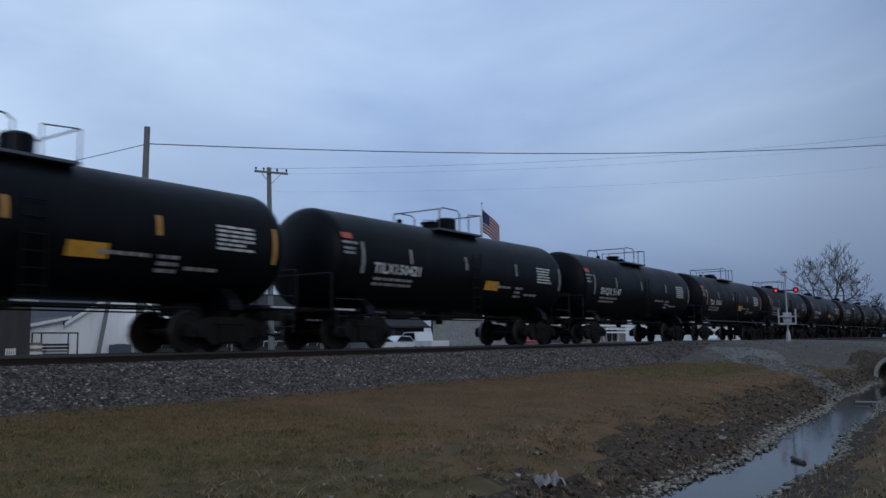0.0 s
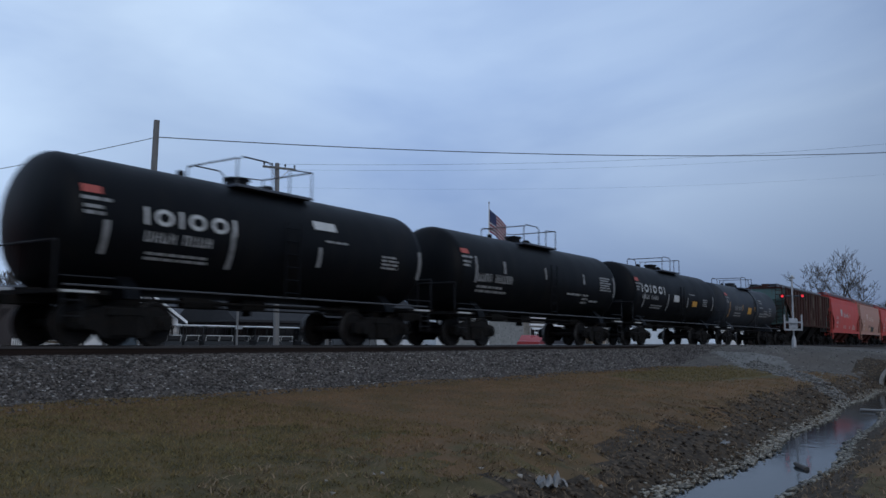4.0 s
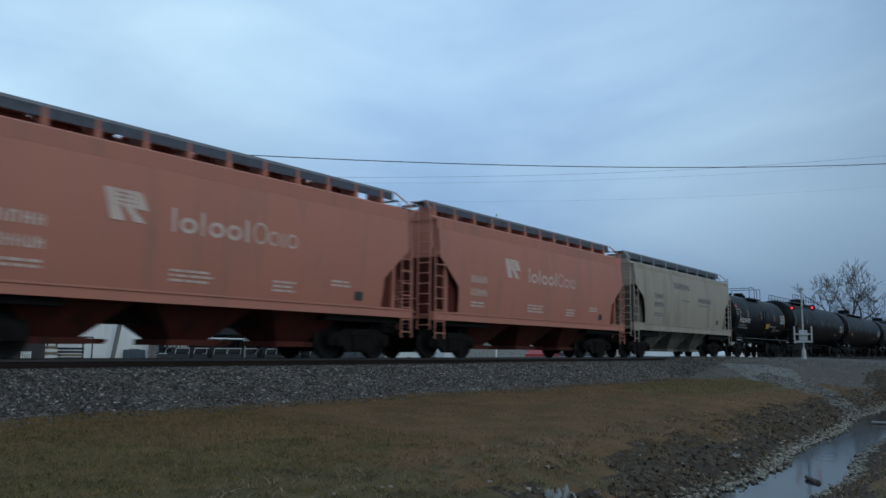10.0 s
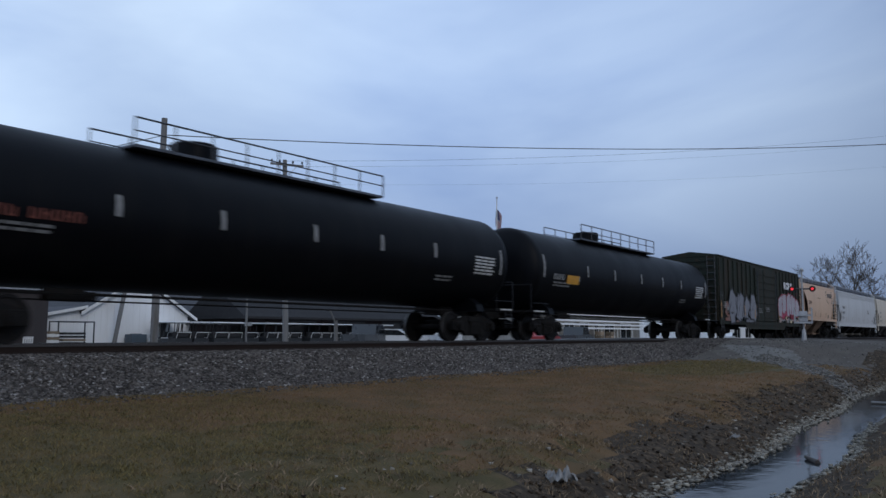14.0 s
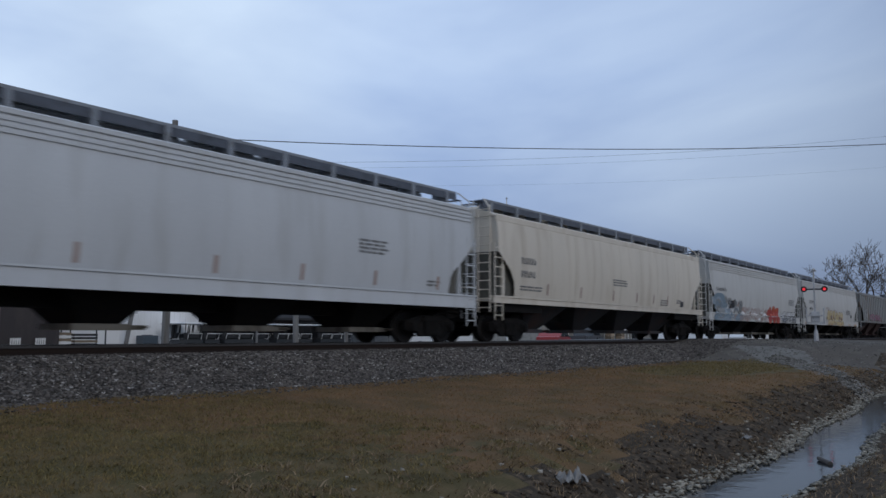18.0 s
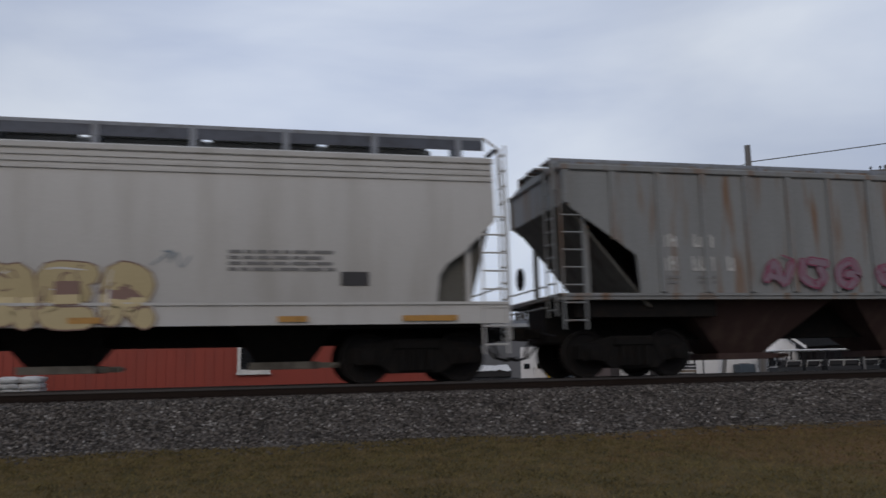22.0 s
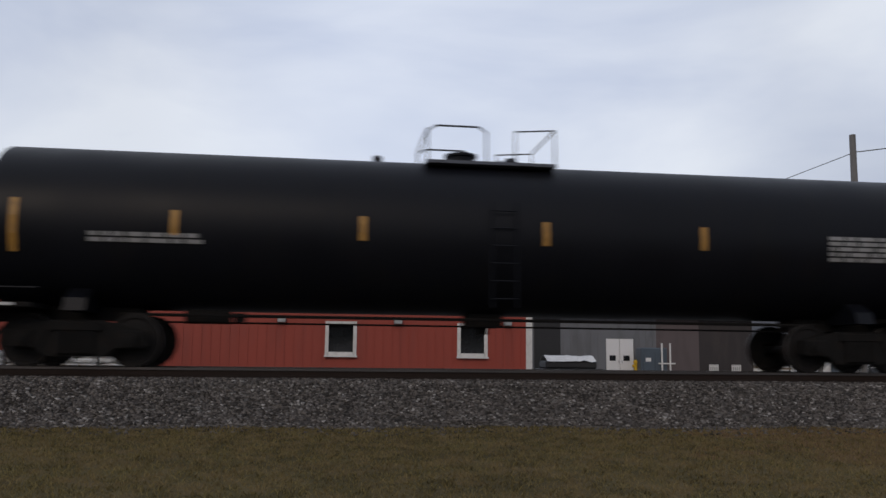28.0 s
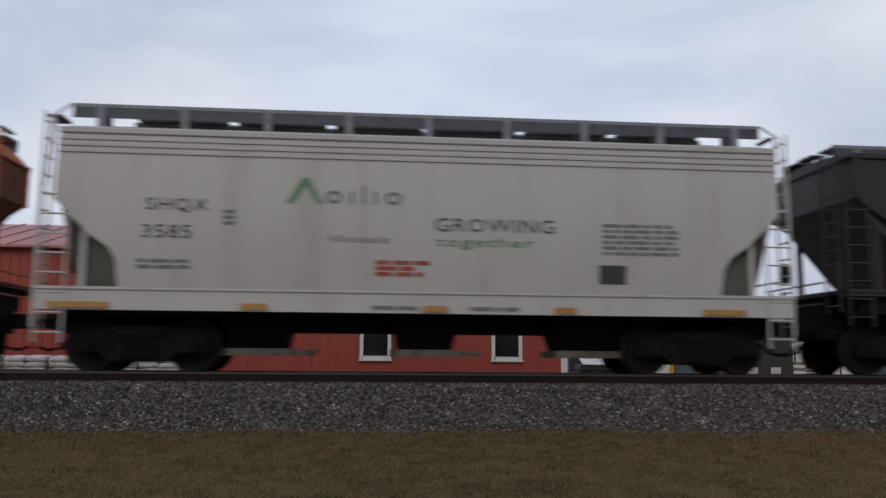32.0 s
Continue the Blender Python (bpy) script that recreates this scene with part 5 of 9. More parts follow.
BLADE = surface("dry_blade", (0.27, 0.162, 0.082), 0.9, 0, 0.25, (0.17, 0.13, 0.055), 0.6, 0.45, 1, 0, 30, 0.2, random=False, island=True, edge=(0.42, 0.66), thin=0.5)
STALK = surface("dead_stalk", (0.19, 0.135, 0.085), 0.9, 0, 0.6, None, 0, 1, 1, 0, 30, 0.2, random=False, island=True)
on_lawn = lambda x, y: not (x > 33.5 + 0.6 * (-4.0 - y) and y > -11) and (y - 0.5 * noise.noise((x * 0.9, 4, 1))) < -3.45
BLADE_OLIVE = surface("olive_blade", (0.180, 0.138, 0.058), 0.9, 0, 0.6, (0.30, 0.21, 0.105), 0.7, 1.6, 1, 0, 30, 0.2, random=False, island=True, edge=(0.42, 0.66), thin=0.5)
tufts("grass", 120000, (0, 20), (-11.0, -3.2), 0.026, BLADE, 11, 2.4, 0.0055, "short dormant brown lawn grass", lambda x, y: on_lawn(x, y) and not olive(x, y))
tufts("grass", 150000, (-8, 13), (-11.0, -3.2), 0.030, BLADE_OLIVE, 15, 2.4, 0.0055, "short olive lawn grass beside the ballast", lambda x, y: on_lawn(x, y) and olive(x, y))
tufts("grass", 42000, (-5, 9.5), (-9.5, -3.5), 0.042, BLADE_OLIVE, 19, 1.8, 0.0060, "longer olive and straw grass tips beside the ballast", on_lawn)
tufts("grass", 30000, (20, 38), (-10.0, -3.3), 0.035, BLADE, 12, 0.9, 0.009, "short dormant grass towards the crossing", lambda x, y: on_lawn(x, y) and not olive(x, y))
tufts("grass", 20000, (23, 38), (-8.0, -3.3), 0.04, BLADE_OLIVE, 16, 0.9, 0.009, "greener grass patch before the road", lambda x, y: on_lawn(x, y) and olive(x, y))
tufts("weeds", 26000, (4, 38), (-12.0, -9.6), 0.050, STALK, 13, 3.0, 0.006, "matted dead weeds on the ditch bank", lambda x, y: noise.noise((x * 1.3, y * 1.3, 7)) > -0.05)
tufts("weeds", 9000, (6, 40), (-15.0, -13.3), 0.045, STALK, 14, 2.6, 0.007, "dead weeds on the far ditch bank")
# Added stand of dark stems, to darken the gaps under the far cars.
DARK_STEM = surface("dark_stem", (0.040, 0.034, 0.030), 0.95, 0, 0.4, None, 0, 1, 1, 0, 30, 0.2, random=False, island=True)
for n, xr, yr, seed in ((9000, (172, 200), (9, 62), 17), (9000, (112, 175), (64, 82), 18)):
    tagged(tufts("brushwood", n, xr, yr, 3.4, DARK_STEM, seed, 0.25, 0.09, "dark stems added to darken the gaps beyond the far shops"), "", "brush")
# ---- beyond the track ----
BARN_RED = surface("red_metal_siding", (0.36, 0.060, 0.040), 0.6, 0, 0.12, (0.22, 0.05, 0.04), 0.4, 0.8, 6, 0.05, 30)
ROOF_RED = surface("faded_red_roof", (0.46, 0.17, 0.16), 0.5, 0.1, 0.12, (0.32, 0.12, 0.11), 0.4, 0.7, 1, 0.05, 30)
TRIM = surface("white_trim", (0.72, 0.71, 0.69), 0.6, 0, 0.08, (0.5, 0.48, 0.44), 0.4, 3)
DARK_GLASS = surface("dark_glass", (0.012, 0.014, 0.016), 0.12, 0, 0.2, None, 0, 2, 1, 0, 20, 0.5)
SIDING_GREY = surface("grey_siding", (0.165, 0.172, 0.185), 0.6, 0.1, 0.15, (0.10, 0.10, 0.10), 0.5, 0.8, 4, 0.05, 30)
SIDING_BROWN = surface("brown_siding", (0.115, 0.088, 0.088), 0.7, 0, 0.15, (0.07, 0.055, 0.05), 0.4, 0.8, 4)
SIDING_DARK = surface("dark_brown_siding", (0.038, 0.031, 0.031), 0.75, 0, 0.2, (0.07, 0.055, 0.05), 0.4, 0.8, 4)
WHITE_SIDING = surface("white_siding", (0.80, 0.80, 0.80), 0.6, 0, 0.05, (0.60, 0.59, 0.57), 0.3, 0.7, 5, 0.05, 30)
SHINGLE = surface("dark_roofing", (0.058, 0.058, 0.064), 0.85, 0, 0.25, (0.035, 0.035, 0.038), 0.5, 1, 1, 0.4, 14)
POLE = surface("weathered_pole", (0.17, 0.165, 0.16), 0.9, 0, 0.3, (0.09, 0.075, 0.06), 0.6, 2, 9, 0.3, 30)
STEEL = surface("galvanised_steel", (0.42, 0.43, 0.44), 0.5, 0.5, 0.15, (0.25, 0.24, 0.23), 0.4, 3)
BLUE_BOX = surface("blue_grey_cabinet", (0.075, 0.10, 0.125), 0.5, 0.1, 0.15)
YELLOW = surface("yellow_fitting", (0.65, 0.40, 0.03), 0.5, 0, 0.1)
BAGS = surface("white_woven_bags", (0.66, 0.66, 0.65), 0.8, 0, 0.2, (0.42, 0.42, 0.43), 0.6, 4, 1, 0.5, 18)
PALLET = surface("pallet_timber", (0.22, 0.17, 0.12), 0.9, 0, 0.3, (0.12, 0.1, 0.08), 0.5, 3)
BLACKISH = surface("black_plastic", (0.02, 0.02, 0.022), 0.6, 0, 0.2)
CART_WHITE = surface("cart_roof_white", (0.82, 0.82, 0.82), 0.5, 0, 0.08)
CART_BODY = surface("cart_body", (0.03, 0.032, 0.035), 0.4, 0, 0.2)
BARK = surface("bare_bark", (0.075, 0.065, 0.058), 0.95, 0, 0.35, (0.12, 0.11, 0.10), 0.5, 3, 6, 0.4, 25)
WIRE = surface("line_wire", (0.03, 0.03, 0.032), 0.5, 0.3, 0.1)


def red_store():
    """Long red metal building, eaves along the track."""
    h = thing("farm_supply_building", "long red metal-sided building with white-trimmed windows and a faded red roof", "building")
    x0, x1, y0, y1, zb, ze, zr = -46.0, 6.85, 12.3, 23.0, -0.95, 3.82, 5.35
    win = [(-0.16 + 4.5 * k, 0.72 + 4.5 * k) for k in (0, 1)] + [(-14.2, -13.3), (-22.6, -21.7)]
    win.sort()
    zs, zt = 0.33, 1.30
    # front wall built round the window openings
    bm = B()
    a = x0
    for w0, w1 in win:
        box(bm, a, w0, y0, y0 + 0.2, zb, ze)
        box(bm, w0, w1, y0, y0 + 0.2, zb, zs)
        box(bm, w0, w1, y0, y0 + 0.2, zt, ze)
        a = w1
    box(bm, a, x1, y0, y0 + 0.2, zb, ze)
    part("front_wall", bm, BARN_RED, h)
    bm = B()
    x = x0 + 0.3
    while x < x1 - 0.1:
        if not any(w0 - 0.15 < x < w1 + 0.15 for w0, w1 in win):
            box(bm, x - 0.02, x + 0.02, y0 - 0.022, y0, zb, ze - 0.02)
        x += 0.30
    part("siding", bm, BARN_RED, h)
    bm = B()
    for xx in (x0, x1 - 0.2):
        prism_x(bm, [(y0 + 0.2, zb), (y1 - 0.2, zb), (y1 - 0.2, ze), ((y0 + y1) / 2, zr - 0.15), (y0 + 0.2, ze)], xx, xx + 0.2)
    box(bm, x0, x1, y1 - 0.2, y1, zb, ze)
    part("rear_wall", bm, BARN_RED, h)
    bm = B()
    ym = (y0 + y1) / 2
    prism_x(bm, [(y0 - 0.35, ze - 0.02), (ym, zr), (ym, zr + 0.08), (y0 - 0.35, ze + 0.06)], x0 - 0.2, x1 + 0.1)
    prism_x(bm, [(ym, zr), (y1 + 0.35, ze - 0.02), (y1 + 0.35, ze + 0.06), (ym, zr + 0.08)], x0 - 0.2, x1 + 0.1)
    x = x0
    while x < x1:
        prism_x(bm, [(y0 - 0.35, ze + 0.06), (ym, zr + 0.08), (ym, zr + 0.12), (y0 - 0.35, ze + 0.10)], x, x + 0.05)
        x += 0.9
    part("roof", bm, ROOF_RED, h)
    bm = B()
    box(bm, x1 - 0.005, x1 + 0.04, y0 - 0.03, y0 + 0.14, zb, ze)
    box(bm, x1 - 0.18, x1 + 0.04, y0 - 0.035, y0 - 0.005, zb, ze)
    part("corner_trim", bm, TRIM, h)
    for w0, w1 in win:
        bm = B()
        for q in ((w0 - 0.09, w0 + 0.03, zs - 0.09, zt + 0.09), (w1 - 0.03, w1 + 0.09, zs - 0.09, zt + 0.09), (w0, w1, zs - 0.09, zs + 0.03), (w0, w1, zt - 0.03, zt + 0.09)):
            box(bm, q[0], q[1], y0 - 0.05, y0 - 0.01, q[2], q[3])
        w = part("window", bm, TRIM, h, "square window with white trim")
        bm = B()
        box(bm, w0, w1, y0 + 0.08, y0 + 0.10, zs, zt)
        part("pane", bm, DARK_GLASS, w)
        bm = B()
        box(bm, w0 - 0.12, w1 + 0.12, y0 - 0.12, y0 - 0.05, zs - 0.14, zs - 0.09)
        part("sill", bm, TRIM, w)
    for x in (-1.7, 2.2, 6.0):
        bm = B()
        box(bm, x - 0.14, x + 0.14, y0 - 0.2, y0, 1.32, 1.50, 0.02)
        part("wall_lamp", bm, STEEL, h, "small unlit wall fitting")


red_store()


def bag_pallet(m):
    p = thing("bag_pallet", "pallet stacked with white woven sacks beside the red wall", "pallet", m, "pallets of sacks")
    for k in range(5):
        part("deck_board", box(B(), -0.58, 0.58, -0.5 + k * 0.24, -0.4 + k * 0.24, 0.11, 0.14), PALLET, p)
    for y in (-0.48, 0, 0.44):
        part("bearer", box(B(), -0.58, 0.58, y - 0.04, y + 0.05, 0, 0.11), PALLET, p)
    rng = random.Random(7)
    for lay in range(6):
        for i in range(2):
            for j in range(2):
                bm = B()
                bmesh.ops.create_cube(bm, size=1)
                bmesh.ops.subdivide_edges(bm, edges=bm.edges, cuts=2, use_grid_fill=True)
                for v in bm.verts:
                    r = max(abs(v.co.x), abs(v.co.y)) * 2
                    v.co.z *= (1 - 0.45 * r * r)
                    v.co.x += rng.uniform(-0.06, 0.06)
                    v.co.y += rng.uniform(-0.06, 0.06)
                    v.co.z += rng.uniform(-0.12, 0.12)
                for v in bm.verts:
                    v.co = Vector((v.co.x * 0.60 + (i - 0.5) * 0.56, v.co.y * 0.52 + (j - 0.5) * 0.50, v.co.z * 0.22 + 0.25 + lay * 0.165))
                part("sack", bm, BAGS, p, smooth=True)
    return p


pal = bag_pallet(pose(-10.2, 10.6, -0.9))
for k, x in enumerate((-8.9, -7.55, -6.3, -11.6, -13.0, -14.4)):
    copy_thing(pal, pose(x, 10.6 + 0.1 * (k % 2), -0.9, 0, 0, 3 * (k % 3) - 3))


def grey_shop():
    h = thing("workshop", "low grey and brown metal-sided workshop with white double doors", "building")
    x0, x1, y0, y1, zb, ze = 10.2, 24.0, 29.0, 40.0, -0.95, 2.55
    xm = 18.2
    bm = B()
    box(bm, x0, 15.25, y0, y0 + 0.2, zb, ze)
    box(bm, 16.87, xm, y0, y0 + 0.2, zb, ze)
    box(bm, 15.25, 16.87, y0, y0 + 0.2, 1.36, ze)
    box(bm, x0, x0 + 0.2, y0 + 0.2, y1, zb, ze)
    box(bm, x0, xm, y1 - 0.2, y1, zb, ze)
    part("grey_wall", bm, SIDING_GREY, h)
    bm = B()
    x = x0 + 0.2
    while x < xm:
        if not 15.1 < x < 17.0:
            box(bm, x - 0.025, x + 0.025, y0 - 0.025, y0, zb, ze)
        x += 0.4
    part("siding", bm, SIDING_GREY, h)
    # Black panel on the wall stands for the shade of an opening.
    part("doorway", box(B(), 11.1, 12.6, y0 - 0.06, y0 - 0.03, zb, 2.4), BLACKISH, h, "black panel standing for a dark opening")
    part("dark_wall", box(B(), 20.75, x1, y0, y0 + 0.2, zb, ze), SIDING_DARK, h, "dark brown stretch of wall")
    bm = B()
    box(bm, xm, 20.75, y0, y0 + 0.2, zb, ze)
    box(bm, x1 - 0.2, x1, y0 + 0.2, y1, zb, ze)
    box(bm, xm, x1, y1 - 0.2, y1, zb, ze)
    part("brown_wall", bm, SIDING_BROWN, h)
    bm = B()
    prism_x(bm, [(y0 - 0.3, ze), (y1 + 0.3, ze + 0.9), (y1 + 0.3, ze + 1.0), (y0 - 0.3, ze + 0.12)], x0 - 0.2, x1 + 0.2)
    part("roof", bm, SHINGLE, h)
    bm = B()
    box(bm, x0 - 0.2, x1 + 0.2, y0 - 0.34, y0 - 0.3, ze - 0.05, ze + 0.14)
    part("fascia", bm, STEEL, h)
    for k in range(2):
        a = 15.25 + k * 0.81
        bm = B()
        box(bm, a + 0.01, a + 0.80, y0 + 0.02, y0 + 0.08, zb, 1.36, 0.01)
        d = part("door", bm, WHITE_SIDING, h, "white door leaf")
        bm = B()
        box(bm, a + 0.2, a + 0.56, y0 + 0.005, y0 + 0.018, 0.12, 0.42)
        part("pane", bm, DARK_GLASS, d)
        bm = B()
        tube(bm, (a + (0.72 if k == 0 else 0.1), y0 - 0.04, 0.0), (a + (0.72 if k == 0 else 0.1), y0 - 0.04, 0.16), 0.02, 6)
        part("handle", bm, STEEL, d)


grey_shop()


def cabinet(m):
    c = thing("transformer_cabinet", "blue-grey electrical cabinet with pipes beside the workshop doors", "cabinet", m)
    bm = B()
    box(bm, 0, 1.5, 0, 0.8, 0, 1.75, 0.04)
    part("body", bm, BLUE_BOX, c)
    bm = B()
    box(bm, 0.12, 0.7, -0.03, 0, 0.2, 1.5)
    box(bm, 0.8, 1.38, -0.03, 0, 0.2, 1.5)
    part("door", bm, BLUE_BOX, c)
    bm = B()
    box(bm, 0.25, 0.55, -0.045, -0.03, 1.0, 1.2)
    part("notice", bm, TRIM, c, "small pale notice plate")
    bm = B()
    path_tube(bm, [(1.15, -0.12, 0), (1.15, -0.12, 2.0)], 0.05, 8)
    path_tube(bm, [(1.62, -0.12, 0), (1.62, -0.12, 2.0)], 0.05, 8)
    path_tube(bm, [(0.95, -0.12, 0.9), (1.9, -0.12, 0.9)], 0.04, 8)
    part("pipework", bm, TRIM, c, "white-painted pipes")
    return c


cabinet(pose(16.75, 27.6, -0.9))
hy = thing("yellow_standpipe", "yellow valve standpipe by the white doors", "standpipe", pose(16.7, 28.3, -0.9))
bm = B()
tube(bm, (0, 0, 0), (0, 0, 0.9), 0.1, 10)
part("barrel", bm, YELLOW, hy)
bm = B()
tube(bm, (-0.18, 0, 0.75), (0.18, 0, 0.75), 0.08, 8)
lathe_z(bm, [(0.9, 0.15), (1.0, 0.14), (1.08, 0.05)], 10)
part("cap", bm, YELLOW, hy)
for k, x in enumerate((21.25, 22.6)):
    s = thing("slatted_panel", "white slatted panel leaning on the brown wall", "panel", pose(x, 28.85, -0.85, 4, 0, 0), "slatted panels")
    bm = B()
    for j in range(5):
        box(bm, j * 0.12, j * 0.12 + 0.07, 0, 0.04, 0, 0.82)
    part("slats", bm, TRIM, s)
    bm = B()
    for z in (0.08, 0.38, 0.68):
        box(bm, 0, 0.55, 0.04, 0.07, z, z + 0.08)
    part("rails", bm, TRIM, s)


def tarped_trailer(m):
    t = thing("loaded_trailer", "dark flat trailer with a pale tarpaulin thrown over its load", "trailer", m)
    bm = B()
    box(bm, -1.6, 1.6, -0.8, 0.8, 0.45, 0.6, 0.02)
    tube(bm, (1.6, 0, 0.5), (2.6, 0, 0.4), 0.06, 6)
    part("bed", bm, BLACKISH, t)
    bm = B()
    box(bm, -1.4, 1.3, -0.7, 0.7, 0.6, 1.0, 0.08)
    part("load", bm, BLACKISH, t)
    bm = B()
    n = 12
    rows = []
    for j in range(7):
        rows.append([bm.verts.new((-1.35 + 2.6 * i / n, -0.78 + 1.56 * j / 6, 1.28 - 0.30 * abs(j - 3) ** 1.5 / 3 ** 1.5 + 0.10 * noise.noise((i * 0.6, j * 0.7, 1)))) for i in range(n + 1)])
    for a, b in zip(rows, rows[1:]):
        for i in range(n):
            bm.faces.new((a[i], a[i + 1], b[i + 1], b[i]))
    part("tarpaulin", bm, BAGS, t, smooth=True)
    for x in (-0.7, 0.2):
        for y in (-0.85, 0.85):
            bm = B()
            tube(bm, (x, y - 0.1, 0.32), (x, y + 0.1, 0.32), 0.32, 16)
            part("wheel", bm, BLACKISH, t)
    return t


tarped_trailer(pose(12.2, 26.0, -0.9))


def barn():
    h = thing("white_shed", "white metal shed with a gable end and a lean-to", "building")
    y0, y1, zb = 32.0, 58.0, -0.95
    bm = B()
    prism(bm, [(27.9, zb), (35.5, zb), (35.5, 1.33), (31.6, 3.75), (27.9, 1.50)], y0, y0 + 0.2)
    prism(bm, [(24.6, zb), (27.9, zb), (27.9, 1.72), (24.6, 1.05)], y0, y0 + 0.2)
    part("gable_wall", bm, WHITE_SIDING, h)
    bm = B()
    x = 25.0
    while x < 35.3:
        top = 1.0 + (x - 24.6) * 0.2 if x < 27.9 else min(1.5 + (x - 27.9) * 0.6, 1.35 + (35.5 - x) * 0.62)
        box(bm, x - 0.02, x + 0.02, y0 - 0.02, y0, zb, top - 0.05)
        x += 0.45
    part("siding", bm, WHITE_SIDING, h)
    bm = B()
    box(bm, 24.6, 24.8, y0 + 0.2, y1, zb, 1.05)
    box(bm, 35.3, 35.5, y0 + 0.2, y1, zb, 1.33)
    part("side_wall", bm, WHITE_SIDING, h)
    bm = B()
    for pts in ([(31.6, 3.75), (31.6, 3.90), (35.95, 1.20), (35.95, 1.06)], [(27.6, 1.33), (31.6, 3.75), (31.6, 3.90), (27.6, 1.48)], [(24.3, 1.00), (27.9, 1.72), (27.9, 1.84), (24.3, 1.12)]):
        prism(bm, pts, y0 - 0.35, y1)
    part("roof", bm, SHINGLE, h)
    bm = B()
    for pts in ([(31.6, 3.70), (31.6, 3.92), (36.0, 1.20), (36.0, 1.0)], [(27.5, 1.25), (31.6, 3.70), (31.6, 3.92), (27.5, 1.47)], [(24.2, 0.95), (27.9, 1.68), (27.9, 1.86), (24.2, 1.13)]):
        prism(bm, pts, y0 - 0.40, y0 - 0.352)
    part("barge_board", bm, TRIM, h)
    w = thing("annex", "long low white annex with a dark roof behind the carts", "building")
    bm = B()
    box(bm, 35.6, 44.0, 38.0, 38.2, -0.95, 1.55)
    box(bm, 35.6, 35.8, 38.2, 46.0, -0.95, 1.55)
    box(bm, 43.8, 44.0, 38.2, 46.0, -0.95, 1.55)
    part("wall", bm, WHITE_SIDING, w)
    bm = B()
    prism_x(bm, [(37.5, 1.5), (42.0, 3.3), (46.4, 1.5), (46.4, 1.62), (42.0, 3.42), (37.5, 1.62)], 35.3, 44.4)
    part("roof", bm, SHINGLE, w)
    bm = B()
    box(bm, 35.3, 44.4, 37.42, 37.5, 1.42, 1.64)
    part("fascia", bm, TRIM, w)


barn()


def rack(m):
    r = thing("pipe_rack", "steel pipe rack stacked with dark pallets", "rack", m)
    for x in (0, 2.2):
        for y in (0, 1.0):
            bm = B()
            tube(bm, (x, y, 0), (x, y, 1.75), 0.045, 6)
            part("post", bm, RAILING, r)
    bm = B()
    for y in (0, 1.0):
        tube(bm, (0, y, 1.72), (2.2, y, 1.72), 0.04, 6)
    tube(bm, (0, 0, 1.72), (0, 1, 1.72), 0.04, 6)
    tube(bm, (2.2, 0, 1.72), (2.2, 1, 1.72), 0.04, 6)
    part("top_frame", bm, RAILING, r)
    for k in range(6):
        look_of = BLACKISH if k % 3 else PALLET
        pallet = part("pallet", box(B(), 0.3, 1.7, 0.42, 0.52, k * 0.19 + 0.02, k * 0.19 + 0.12), look_of, r)
        for j in range(5):
            part("board", box(B(), 0.3 + 0.03 * (k % 2), 1.7, j * 0.2, j * 0.2 + 0.12, k * 0.19 + 0.12, k * 0.19 + 0.15), look_of, pallet)
        for y in (0, 0.84):
            part("bearer", box(B(), 0.3, 1.7, y, y + 0.1, k * 0.19 + 0.02, k * 0.19 + 0.12), look_of, pallet)
    return r


rack(pose(25.2, 30.0, -0.9))
ps = thing("pallet_stack", "stack of pale weathered pallets", "pallets", pose(24.35, 29.6, -0.9))
for k in range(7):
    wood_of = TRIM if k % 2 else PALLET
    pallet = part("pallet", box(B(), 0, 0.7, 0.4, 0.49, k * 0.17, k * 0.17 + 0.12), wood_of, ps)
    for j in range(5):
        part("board", box(B(), 0, 0.7, j * 0.2, j * 0.2 + 0.13, k * 0.17 + 0.12, k * 0.17 + 0.15), wood_of, pallet)
    for y in (0, 0.84):
        part("bearer", box(B(), 0, 0.7, y, y + 0.09, k * 0.17, k * 0.17 + 0.12), wood_of, pallet)
ac = thing("condenser_unit", "grey condenser unit standing before the white shed", "air conditioner", pose(30.6, 31.0, -0.9))
bm = B()
box(bm, 0, 1.1, 0, 0.8, 0.05, 1.0, 0.03)
part("casing", bm, BLUE_BOX, ac)
bm = B()
tube(bm, (0.55, 0.4, 1.0), (0.55, 0.4, 1.04), 0.35, 16)
part("fan_grille", bm, RAILING, ac)
dk = thing("dark_door_panel", "dark upright panel propped beside the pole", "panel", pose(33.0, 31.4, -0.9))
bm = B()
box(bm, 0, 0.35, 0, 0.12, 0, 1.75, 0.02)
part("board", bm, BLACKISH, dk)


# ---- poles and wires ----
def along(bearing, dist):
    return EYE[0] + dist * math.sin(radians(bearing)), EYE[1] + dist * math.cos(radians(bearing))


